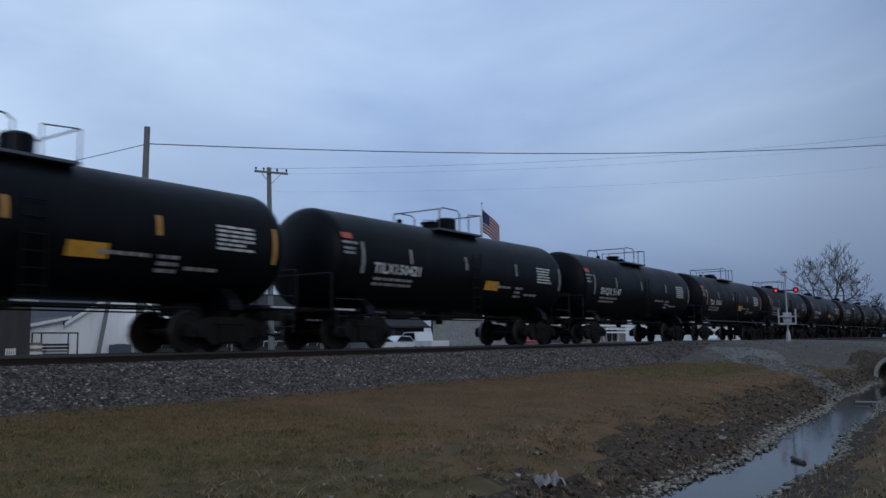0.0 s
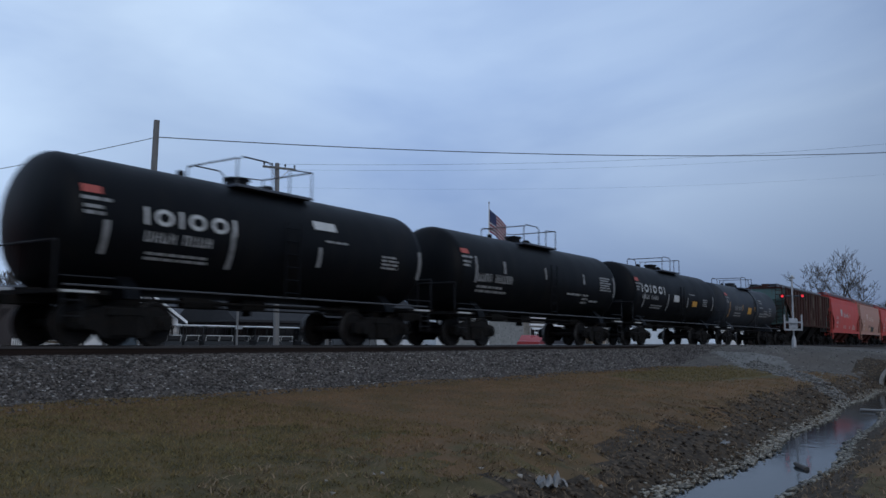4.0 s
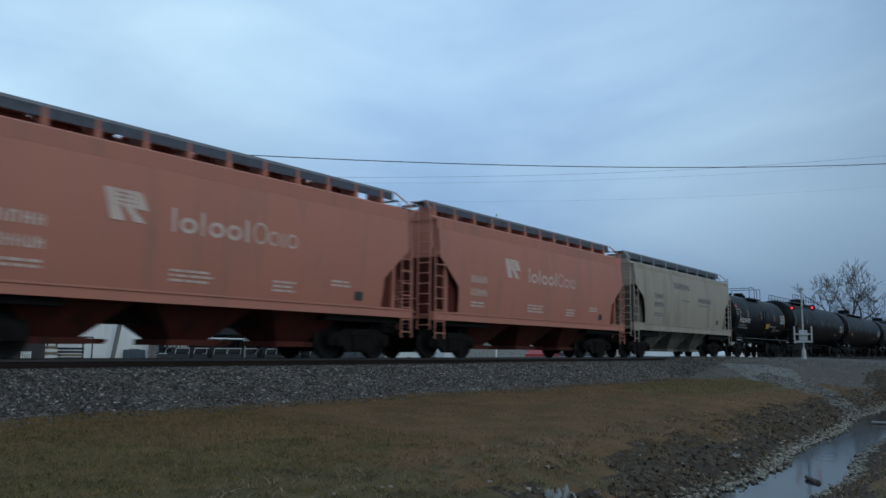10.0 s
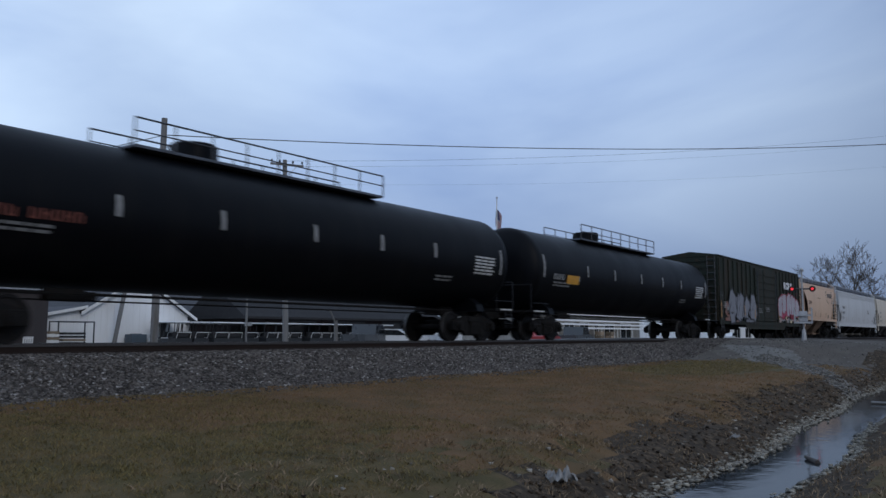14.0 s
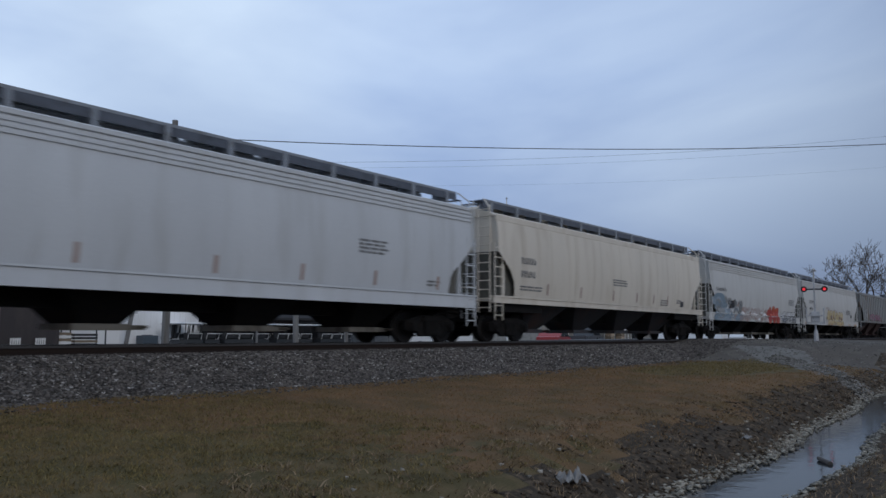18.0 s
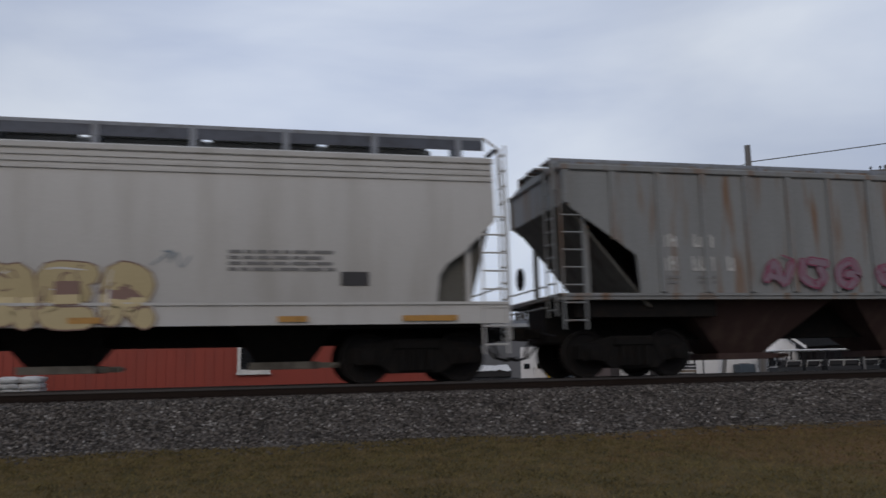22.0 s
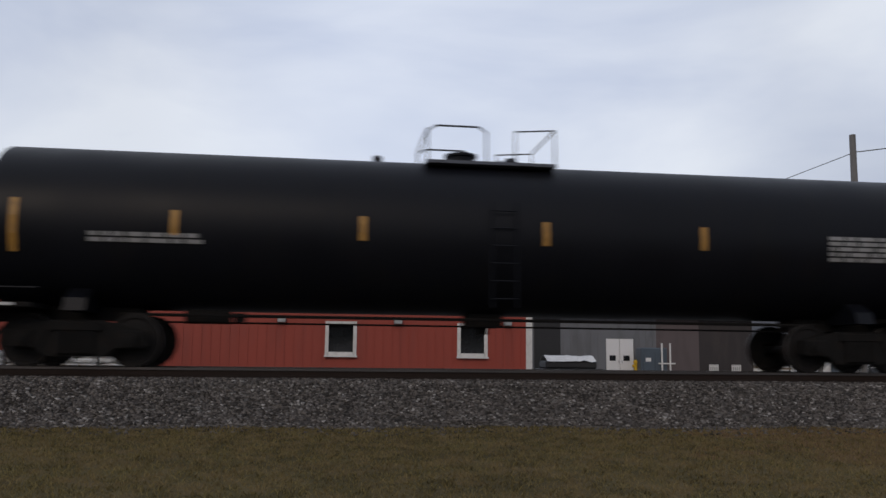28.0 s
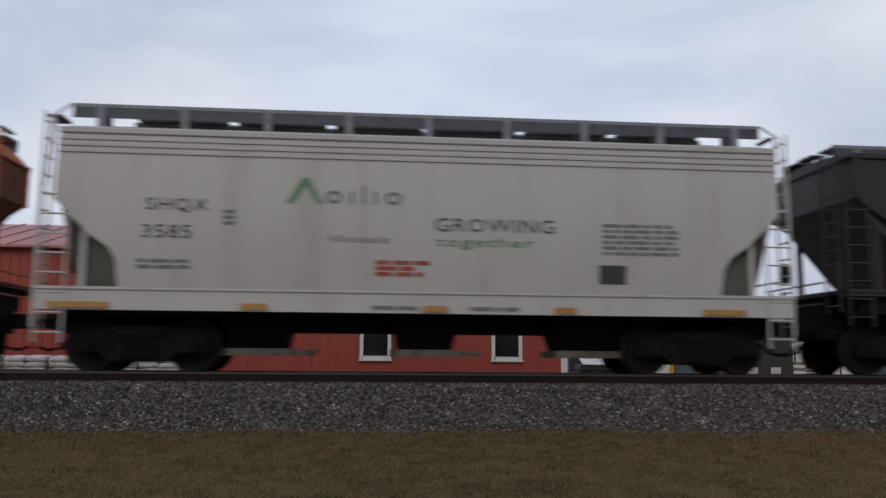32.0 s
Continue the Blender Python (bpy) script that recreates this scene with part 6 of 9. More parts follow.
def pole(name, label, bearing, dist, top, r=0.15, lean=0.0, arm=None):
    x, y = along(bearing, dist)
    p = thing(name, label, "utility pole", pose(x, y, -0.95), "utility poles")
    bm = B()
    tube(bm, (0, 0, -0.3), (lean, 0, top + 0.95), r, 12, r * 0.72)
    part("shaft", bm, POLE, p)
    if arm:
        bm = B()
        box(bm, -arm, arm, -0.06, 0.06, -0.06, 0.06)
        a = part("crossarm", bm, POLE, p, "", pose(lean * 0.97, -0.2, top + 0.62, 0, 0, -28))
        for s in (-1, 1):
            bm = B()
            tube(bm, (s * arm * 0.6, 0, -0.05), (0, 0.15, -0.75), 0.02, 5)
            part("brace", bm, STEEL, a)
        for k in (-0.92, -0.45, 0.35, 0.92):
            bm = B()
            lathe_z(bm, [(0.06, 0.03), (0.14, 0.03), (0.16, 0.07), (0.24, 0.06), (0.28, 0.03)], 8, k * arm, 0)
            part("insulator", bm, BLACKISH, a)
    return p


pole("utility_pole", "tall weathered timber utility pole beside the white shed", 34.55, 36.0, 9.27, 0.17, 0.10)
pole("utility_pole", "timber utility pole with a tilted crossarm and insulators", 43.1, 52.0, 11.05, 0.19, -0.45, 1.05)
st = thing("leaning_stub", "leaning grey brace post before the white shed", "post", pose(29.3, 31.0, -0.95))
bm = B()
tube(bm, (0, 0, 0), (0.75, 0.0, 4.2), 0.13, 10)
part("shaft", bm, POLE, st)
x, y = along(46.5, 48.0)
st2 = thing("broken_post", "short split timber post among the carts", "post", pose(x, y, -0.95))
bm = B()
tube(bm, (0, 0, 0), (-0.05, 0, 1.9), 0.11, 8)
tube(bm, (-0.05, 0, 1.7), (-0.55, 0, 2.5), 0.05, 6)
part("shaft", bm, POLE, st2)


def wire(p, q, sag, r=0.016, n=28, label="thin black overhead wire"):
    cu = []
    for i in range(n + 1):
        u = i / n
        cu.append((p[0] + (q[0] - p[0]) * u, p[1] + (q[1] - p[1]) * u, p[2] + (q[2] - p[2]) * u - sag * 4 * u * (1 - u)))
    bm = B()
    rings = [[bm.verts.new((x + r * math.cos(a * 1.2566), y - r * math.cos(a * 1.2566) * 0.3, z + r * math.sin(a * 1.2566))) for a in range(5)] for x, y, z in cu]
    for one, two in zip(rings, rings[1:]):
        for a in range(5):
            bm.faces.new((one[a], one[(a + 1) % 5], two[(a + 1) % 5], two[a]))
    return tagged(part("overhead_wire", bm, WIRE), label, "wire", "overhead wires")


def on_ray(bearing, elev, dist):
    x, y = along(bearing, dist)
    return x, y, EYE[2] + dist * math.tan(radians(elev))


P1 = on_ray(34.75, 13.0, 36.0)
wire(P1, on_ray(84.5, 11.6, 58.0), 0.5, 0.022)
wire(P1, on_ray(22.0, 9.0, 50.0), 0.1, 0.016)
P2 = on_ray(42.6, 11.75, 51.8)
wire(P2, on_ray(84.0, 12.2, 75.0), 0.6, 0.008)
P3 = on_ray(43.2, 11.4, 51.8)
wire(P3, on_ray(84.0, 11.75, 78.0), 0.6, 0.005)
wire(on_ray(43.2, 10.2, 51.8), on_ray(84.0, 10.35, 80.0), 0.6, 0.0035)
# ---- crossing, flag, trees, carts and far buildings ----
LAMP_RED = glow("signal_red", (1.0, 0.05, 0.07), 0.9)
MAST = surface("weathered_white_paint", (0.40, 0.40, 0.41), 0.6, 0, 0.15, (0.22, 0.21, 0.20), 0.5, 4, 2)
# Flag colours dulled: the backlit cloth's shade is put into them.
FLAG_RED, FLAG_WHITE, FLAG_BLUE = plain("flag_red", (0.20, 0.02, 0.035), 0.8), plain("flag_white", (0.38, 0.36, 0.37), 0.8), plain("flag_blue", (0.03, 0.04, 0.10), 0.8)
CONCRETE = surface("old_concrete", (0.30, 0.28, 0.25), 0.9, 0, 0.3, (0.12, 0.11, 0.10), 0.6, 2, 1, 0.4, 20)
PLASTIC = surface("pale_plastic", (0.22, 0.215, 0.21), 0.5, 0, 0.15)
CAR_WHITE = surface("car_white", (0.62, 0.63, 0.64), 0.3, 0, 0.05)
CAR_RED = surface("car_red", (0.30, 0.03, 0.03), 0.3, 0, 0.05)
CAR_GREY = surface("car_grey", (0.07, 0.075, 0.08), 0.3, 0.2, 0.05)
BRICK_TAN = surface("tan_panel", (0.36, 0.27, 0.19), 0.8, 0, 0.2, (0.2, 0.16, 0.12), 0.5, 1)


def crossing_signal(x, y):
    z = ground_z(x, y)
    s = thing("crossing_signal", "white railway crossing signal with two lit red lamps", "crossing signal", pose(x, y, z, 0, 0, -78))
    bm = B()
    tube(bm, (0, 0, 0), (0, 0, 3.75), 0.045, 10)
    part("mast", bm, MAST, s, "white-painted mast")
    bm = B()
    lathe_z(bm, [(0, 0.13), (0.4, 0.11), (0.6, 0.07)], 8)
    part("base", bm, MAST, s)
    bm = B()
    tube(bm, (-0.55, 0, 2.75), (0.55, 0, 2.75), 0.04, 8)
    part("lamp_arm", bm, RAILING, s)
    for k, a in enumerate((-0.5, 0.5)):
        bm = B()
        tube(bm, (a, -0.10, 2.75), (a, -0.06, 2.75), 0.16, 18)
        tube(bm, (a, -0.06, 2.75), (a, 0.12, 2.75), 0.14, 12)
        b = part("lamp_head", bm, BLACKISH, s, "black round lamp backing")
        bm = B()
        tube(bm, (a, -0.125, 2.75), (a, -0.105, 2.75), 0.068, 16)
        part("lens", bm, LAMP_RED, b, "lit red lens")
        bm = B()
        tube(bm, (a - 0.11, -0.12, 2.86), (a - 0.11, -0.36, 2.84), 0.012, 4)
        prism(bm, [(a - 0.13, 2.78), (a - 0.10, 2.86), (a, 2.90), (a + 0.10, 2.86), (a + 0.13, 2.78), (a + 0.11, 2.78), (a, 2.875), (a - 0.11, 2.78)], -0.36, -0.10)
        part("hood", bm, BLACKISH, b)
    bm = B()
    tube(bm, (-0.15, 0, 3.72), (0.15, 0, 3.72), 0.03, 6)
    lathe_z(bm, [(3.75, 0.10), (3.80, 0.10), (3.88, 0.04)], 10)
    part("cap", bm, MAST, s)
    bm = B()
    box(bm, -0.22, 0.22, -0.14, 0.22, 1.0, 1.55, 0.03)
    part("gate_motor", bm, MAST, s, "white gate mechanism box")
    bm = B()
    for a in (-0.42, 0.42):
        box(bm, a - 0.04, a + 0.04, -0.25, -0.17, 0.95, 1.75)
    box(bm, -0.46, 0.46, -0.25, -0.17, 0.90, 1.0)
    box(bm, -0.40, 0.40, -0.24, -0.18, 1.30, 1.38)
    part("counterweight_frame", bm, MAST, s, "white counterweight frame")
    return s


crossing_signal(46.9, -5.4)
x, y = along(57.65, 55.0)
fp = thing("flagpole", "slender white flagpole beyond the lot", "flagpole", pose(x, y, -0.95))
bm = B()
tube(bm, (0, 0, 0), (0, 0, 10.3), 0.06, 8, 0.035)
part("shaft", bm, TRIM, fp)
bm = B()
lathe_z(bm, [(10.28, 0.03), (10.34, 0.08), (10.42, 0.03)], 8)
part("finial", bm, STEEL, fp)
FLAG = thing("striped_flag", "drooping striped flag with a dark blue canton", "flag", pose(x, y, 9.0))


def flag_cloth():
    """Stripes and canton hang in slack folds from the hoist."""
    n, hoist, fly, cols = 13, 1.55, 1.65, 8

    def at(u, v):
        # u along the fly, v down the hoist: the fly end sags
        return (u * fly * 0.72, 0.10 * math.sin(u * 7 + v * 2), -v * hoist * (1 - 0.1 * u) - 1.15 * u ** 1.1)

    for k in range(n):
        v0, v1 = k / n, (k + 1) / n
        u0 = 0.42 if k < 7 else 0.0
        bm = B()
        a = [bm.verts.new(at(u0 + (1 - u0) * i / cols, v0)) for i in range(cols + 1)]
        b = [bm.verts.new(at(u0 + (1 - u0) * i / cols, v1)) for i in range(cols + 1)]
        for i in range(cols):
            bm.faces.new((a[i], a[i + 1], b[i + 1], b[i]))
        part("stripe", bm, FLAG_RED if k % 2 == 0 else FLAG_WHITE, FLAG)
    bm = B()
    rows = [[bm.verts.new(at(0.42 * i / 5, 7 / 13 * j / 4)) for i in range(6)] for j in range(5)]
    for p, q in zip(rows, rows[1:]):
        for i in range(5):
            bm.faces.new((p[i], p[i + 1], q[i + 1], q[i]))
    part("canton", bm, FLAG_BLUE, FLAG, "dark blue canton")


flag_cloth()


def bare_tree(name, label, m, height, spread, seed, depth=6, twig=0.012, trunk_r=0.38, fork=0.20, wide=0):
    """Tapered trunk, forking limbs and a fan of bare twigs."""
    rng = random.Random(seed)
    t = thing(name, label, "tree", m)
    limbs = []
    bm = B()
    fine = B()

    def grow(p, d, length, r, lvl, mesh):
        segs = 3 if lvl < 3 else 2
        for i in range(segs):
            d = (d + Vector((rng.uniform(-0.22, 0.22), rng.uniform(-0.22, 0.22), rng.uniform(-0.04, 0.16)))).normalized()
            q = p + d * length / segs
            r2 = r * (0.86 if lvl else 0.9)
            tube(mesh, p, q, max(r, twig), 7 if lvl < 2 else (5 if lvl < 4 else 3), max(r2, twig), cap=False)
            p, r = q, r2
            if lvl >= 2 and rng.random() < 0.55 and lvl < depth:
                side = (d.cross(Vector((rng.uniform(-1, 1), rng.uniform(-1, 1), rng.uniform(-0.4, 0.8)))).normalized() * 0.9 + d * 0.5).normalized()
                grow(p, side, length * rng.uniform(0.45, 0.7), r * 0.55, lvl + 1, fine)
        if lvl >= depth:
            return
        for i in range(rng.choice((2, 2, 3)) if lvl else 4):
            a = rng.uniform(0, 2 * math.pi) if lvl else 2 * math.pi * i / 4 + 0.4
            out = Vector((math.cos(a), math.sin(a), 0)) * spread
            nd = (d * 0.8 + out * rng.uniform(0.45, 0.85) + Vector((0, 0, 0.15))).normalized()
            grow(p, nd, length * rng.uniform(0.66, 0.86), r * rng.uniform(0.6, 0.72), lvl + 1, mesh if lvl < 2 else fine)

    grow(Vector((0, 0, -0.2)), Vector((0, 0, 1)), height * fork, trunk_r, 0, bm)
    top = max(v.co.z for v in fine.verts)
    for mesh in (bm, fine):
        for v in mesh.verts:
            v.co *= height / top
    reach = sorted(math.hypot(v.co.x, v.co.y) for v in fine.verts)[int(len(fine.verts) * 0.97)]
    for mesh in (bm, fine) if wide else ():
        for v in mesh.verts:
            v.co.x, v.co.y = v.co.x * wide / reach, v.co.y * wide / reach
    part("trunk", bm, BARK, t)
    tw = part("crown", fine, BARK, t)
    tw["kind"] = "stuff"
    return t


x, y = along(79.7, 140.0)
bare_tree("bare_tree", "large bare spreading tree beyond the crossing", pose(x, y, -0.9), 15.8, 0.9, 31, 6, 0.016, 0.5, 0.20, 6.6)
x, y = along(82.3, 150.0)
small = bare_tree("bare_tree", "low bare tree beyond the crossing", pose(x, y, -0.9), 8.0, 1.0, 12, 5, 0.022, 0.3)
wood = bare_tree("bare_tree", "distant bare tree of a far wood", pose(*along(25.6, 200.0), -0.9), 17.0, 0.6, 21, 5, 0.05, 0.4, 0.28)
for k, (b, d) in enumerate(((22.5, 205), (24.0, 190), (26.9, 195), (28.2, 210), (29.6, 200), (31.0, 215), (20.8, 210), (19.0, 200))):
    copy_thing(wood, pose(*along(b, d), -0.9, 0, 0, 67 * k))


def golf_cart(m, body):
    c = thing("golf_cart", "parked golf cart with a white canopy", "golf cart", m, "row of golf carts")
    bm = B()
    prism(bm, [(-1.15, 0.25), (1.1, 0.25), (1.2, 0.62), (0.8, 0.78), (0.3, 0.42), (-0.2, 0.42), (-0.3, 0.72), (-1.15, 0.80)], -0.55, 0.55)
    part("body", bm, body, c)
    bm = B()
    box(bm, -0.75, -0.2, -0.52, 0.52, 0.72, 0.88, 0.04)
    box(bm, -0.85, -0.72, -0.52, 0.52, 0.85, 1.2, 0.03)
    part("seat", bm, BLACKISH, c)
    for a, b in ((-0.95, -0.85), (0.55, 0.85)):
        for s in (-0.5, 0.5):
            bm = B()
            tube(bm, (b, s, 0.7), (a, s, 1.74), 0.025, 6)
            part("post", bm, BLACKISH, c)
    bm = B()
    box(bm, -1.15, 0.85, -0.6, 0.6, 1.74, 1.82, 0.035)
    part("canopy", bm, CART_WHITE, c)
    for a in (-0.8, 0.8):
        for s in (-0.5, 0.5):
            bm = B()
            tube(bm, (a, s - 0.1, 0.23), (a, s + 0.1, 0.23), 0.23, 12)
            part("wheel", bm, BLACKISH, c)
    bm = B()
    tube(bm, (0.55, -0.2, 0.75), (0.35, -0.2, 1.0), 0.02, 5)
    part("steering_column", bm, BLACKISH, c)
    part("cowl", prism(B(), [(0.82, 0.74), (1.16, 0.62), (1.19, 0.50), (1.22, 0.62), (0.86, 0.82)], -0.5, 0.5), CART_WHITE, c, "white front cowl")
    part("bag_rack", path_tube(B(), [(-1.12, -0.45, 0.8), (-1.25, -0.45, 1.15), (-1.25, 0.45, 1.15), (-1.12, 0.45, 0.8)], 0.02, 5), TRIM, c, "white tubular bag rack")
    return c


cart = golf_cart(pose(31.6, 28.0, -0.92, 0, 0, 82), CART_BODY)
pale_cart = golf_cart(pose(32.3, 30.1, -0.92, 0, 0, 86), CART_WHITE)
tagged(pale_cart, "parked white-bodied golf cart with a white canopy")
for k in range(1, 14):
    copy_thing(pale_cart, pose(32.3 + 1.5 * k, 30.1 + 0.3 * math.sin(k * 1.3), -0.92, 0, 0, 86 + 5 * math.sin(k * 2.7)))
copy_thing(cart, pose(41.2, 28.2, -0.92, 0, 0, 80))
for k in range(1, 15):
    if k != 7:
        copy_thing(cart, pose(31.6 + 1.38 * k, 28.0 + 0.25 * math.sin(k * 2.1), -0.92, 0, 0, 82 + 6 * math.sin(k * 1.7)))
for k in range(7):
    copy_thing(cart, pose(33.5 + 2.4 * k, 31.6 + 0.3 * math.sin(k), -0.92, 0, 0, 95 - 4 * k))


def parked_car(name, label, m, paint, truck=False):
    c = thing(name, label, "car", m, "parked vehicles")
    bm = B()
    if truck:
        pts = [(-2.6, 0.45), (2.6, 0.45), (2.65, 0.85), (1.6, 1.05), (0.9, 1.72), (-0.5, 1.75), (-0.65, 1.05), (-2.6, 1.05)]
    else:
        pts = [(-2.25, 0.35), (2.25, 0.35), (2.3, 0.75), (1.35, 0.95), (0.6, 1.42), (-1.0, 1.45), (-1.8, 1.0), (-2.25, 0.95)]
    prism(bm, pts, -0.88, 0.88)
    part("body", bm, paint, c)
    bm = B()
    if truck:
        prism(bm, [(1.45, 1.10), (0.85, 1.66), (-0.42, 1.68), (-0.52, 1.10)], -0.893, 0.893)
    else:
        prism(bm, [(1.2, 0.98), (0.55, 1.36), (-0.95, 1.39), (-1.55, 1.0)], -0.893, 0.893)
    part("window", bm, DARK_GLASS, c)
    for a in (-1.45, 1.45):
        for s in (-0.8, 0.8):
            bm = B()
            tube(bm, (a, s - 0.12, 0.33), (a, s + 0.12, 0.33), 0.33, 14)
            w = part("wheel", bm, BLACKISH, c)
            bm = B()
            tube(bm, (a, s * 1.155 - 0.01, 0.33), (a, s * 1.155 + 0.01, 0.33), 0.2, 10)
            part("rim", bm, STEEL, w)
    return c


for b, d, r, paint, truck, lab in ((48.6, 58, 20, CAR_GREY, True, "parked grey pickup beyond the carts"), (50.0, 60, -30, CAR_WHITE, False, "parked white car with dark windows beyond the carts"), (51.6, 64, 10, CAR_WHITE, False, "parked white car beyond the carts"),
                                   (53.2, 66, 75, CAR_WHITE, True, "white pickup parked across the lot"), (60.9, 66, 15, CAR_RED, False, "parked dark red car on the lot"), (63.0, 72, 10, CAR_GREY, True, "parked grey pickup on the lot"),
                                   (72.9, 118, 10, CAR_WHITE, False, "parked white car before a far store")):
    parked_car("parked_car", lab, pose(*along(b, d), -0.9, 0, 0, r), paint, truck)


def store(label, x0, x1, y0, deep, ze, roof_h, wall, openings, seed):
    """A far shop: wall round its openings, panes, fascia and roof."""
    rng = random.Random(seed)
    h = thing("shop_building", label, "building")
    zb = -0.95
    bm = B()
    a = x0
    for o0, o1, ob, ot in openings:
        box(bm, a, o0, y0, y0 + 0.25, zb, ze)
        if ob > zb + 0.05:
            box(bm, o0, o1, y0, y0 + 0.25, zb, ob)
        box(bm, o0, o1, y0, y0 + 0.25, ot, ze)
        a = o1
    box(bm, a, x1, y0, y0 + 0.25, zb, ze)
    box(bm, x0, x0 + 0.25, y0 + 0.25, y0 + deep, zb, ze)
    box(bm, x1 - 0.25, x1, y0 + 0.25, y0 + deep, zb, ze)
    box(bm, x0, x1, y0 + deep - 0.25, y0 + deep, zb, ze)
    part("wall", bm, wall, h)
    for o0, o1, ob, ot in openings:
        bm = B()
        box(bm, o0, o1, y0 + 0.12, y0 + 0.15, ob, ot)
        w = part("window", bm, DARK_GLASS, h)
        bm = B()
        for q in ((o0 - 0.08, o0 + 0.05, ob, ot), (o1 - 0.05, o1 + 0.08, ob, ot), (o0, o1, ot - 0.05, ot + 0.1), ((o0 + o1) / 2 - 0.04, (o0 + o1) / 2 + 0.04, ob, ot)):
            box(bm, q[0], q[1], y0 - 0.04, y0 - 0.003, q[2], q[3])
        part("frame", bm, TRIM, w)
    bm = B()
    prism_x(bm, [(y0 - 0.6, ze), (y0 + deep / 2, ze + roof_h), (y0 + deep + 0.4, ze), (y0 + deep + 0.4, ze + 0.15), (y0 + deep / 2, ze + roof_h + 0.15), (y0 - 0.6, ze + 0.15)], x0 - 0.5, x1 + 0.5)
    part("roof", bm, SHINGLE, h)
    bm = B()
    box(bm, x0 - 0.5, x1 + 0.5, y0 - 0.68, y0 - 0.6, ze - 0.15, ze + 0.2)
    part("fascia", bm, TRIM, h)
    return h


store("low white shop with dark windows beyond the lot", 86.5, 101.0, 45.0, 12.0, 2.7, 1.6, WHITE_SIDING, [(88, 90, 0, 1.6), (92, 93.2, -0.95, 1.3), (95.5, 98, 0, 1.6)], 1)
store("long pale shop row with white awnings and dark doors", 79.5, 109.5, 30.0, 12.0, 2.6, 1.8, CONCRETE,
      [(81, 83, -0.3, 1.5), (84.2, 85.4, -0.95, 1.3), (87, 89.5, -0.3, 1.5), (91, 93.5, -0.6, 1.6), (95, 96.2, -0.95, 1.4), (98, 101, -0.3, 1.5), (103, 106.5, -0.3, 1.6)], 2)
aw = thing("awning", "banded white awning along the shop row", "awning", pose(79.8, 28.6, 0.85))
for k in range(3):
    bm = B()
    box(bm, 0, 29.4, 0.3 * k, 0.3 * k + 0.22, 0.45 * k, 0.45 * k + 0.2)
    part("band", bm, CART_WHITE, aw)
for k in range(7):
    bm = B()
    tube(bm, (0.2 + k * 4.8, 0.1, 0.0), (0.2 + k * 4.8, 0.1, -1.8), 0.06, 6)
    part("post", bm, TRIM, aw)
for k, xx in enumerate((90.3, 94.2, 97.2)):
    d = thing("stacked_goods", "stack of tan and brown goods before the shop row", "goods", pose(xx, 28.9, -0.9), "goods before the shops")
    for j in range(3):
        bm = B()
        box(bm, -0.5 + 0.04 * j, 0.5, -0.4, 0.4, j * 0.5, j * 0.5 + 0.46, 0.03)
        part("carton", bm, BRICK_TAN if (j + k) % 2 else PALLET, d)
store("white store beyond the crossing", 140.0, 168.0, 30.0, 14.0, 2.8, 1.6, WHITE_SIDING, [(143, 146, -0.3, 1.5), (149, 150.5, -0.95, 1.3), (153, 157, -0.3, 1.5), (160, 164, -0.3, 1.5)], 3)



def pale_warehouse():
    """Long dark metal building with a low gable roof behind the carts."""
    w = thing("warehouse", "long dark brown metal-sided building behind golf carts", "building")
    x0, y0 = along(40.45, 60.0)
    x1, y1 = along(53.5, 72.0)
    d = Vector((x1 - x0, y1 - y0, 0))
    a = math.degrees(math.atan2(d.y, d.x))
    w.matrix_basis = pose(x0, y0, -0.95, 0, 0, a)
    L = d.length
    part("front_wall", box(B(), 0, L, 0, 0.2, 0, 2.3), MAROON_SIDING, w)
    part("rear_wall", box(B(), 0, L, 7.8, 8.0, 0, 2.3), MAROON_SIDING, w)
    for x in (0, L - 0.2):
        part("end_wall", box(B(), x, x + 0.2, 0.2, 7.8, 0, 2.3), MAROON_SIDING, w)
    bm = B()
    e = [bm.verts.new(v) for v in ((-0.4, -0.4, 2.3), (L + 0.4, -0.4, 2.3), (L + 0.4, 8.4, 2.3), (-0.4, 8.4, 2.3))]
    r0, r1 = bm.verts.new((-0.4, 4.0, 4.8)), bm.verts.new((L + 0.4, 4.0, 4.8))
    for f in ((e[0], e[1], r1, r0), (e[1], e[2], r1), (e[2], e[3], r0, r1), (e[3], e[0], r0), (e[3], e[2], e[1], e[0])):
        bm.faces.new(f)
    part("roof", bm, DARK_ROOF, w)
    part("fascia", box(B(), -0.46, L + 0.46, -0.46, -0.403, 2.18, 2.34), DARK_ROOF, w)
    part("fascia", box(B(), -0.46, -0.403, -0.4, 8.4, 2.18, 2.34), DARK_ROOF, w)
    k = 0.6
    while k < L:
        part("siding_rib", box(B(), k - 0.03, k + 0.03, -0.03, -0.001, 0, 2.3), MAROON_SIDING, w)
        k += 1.2
    for k in range(3):
        a0 = 3.1 + k * 4.8
        part("door", box(B(), a0, a0 + 3.0, -0.06, -0.035, 0, 2.1), BLACKISH, w)


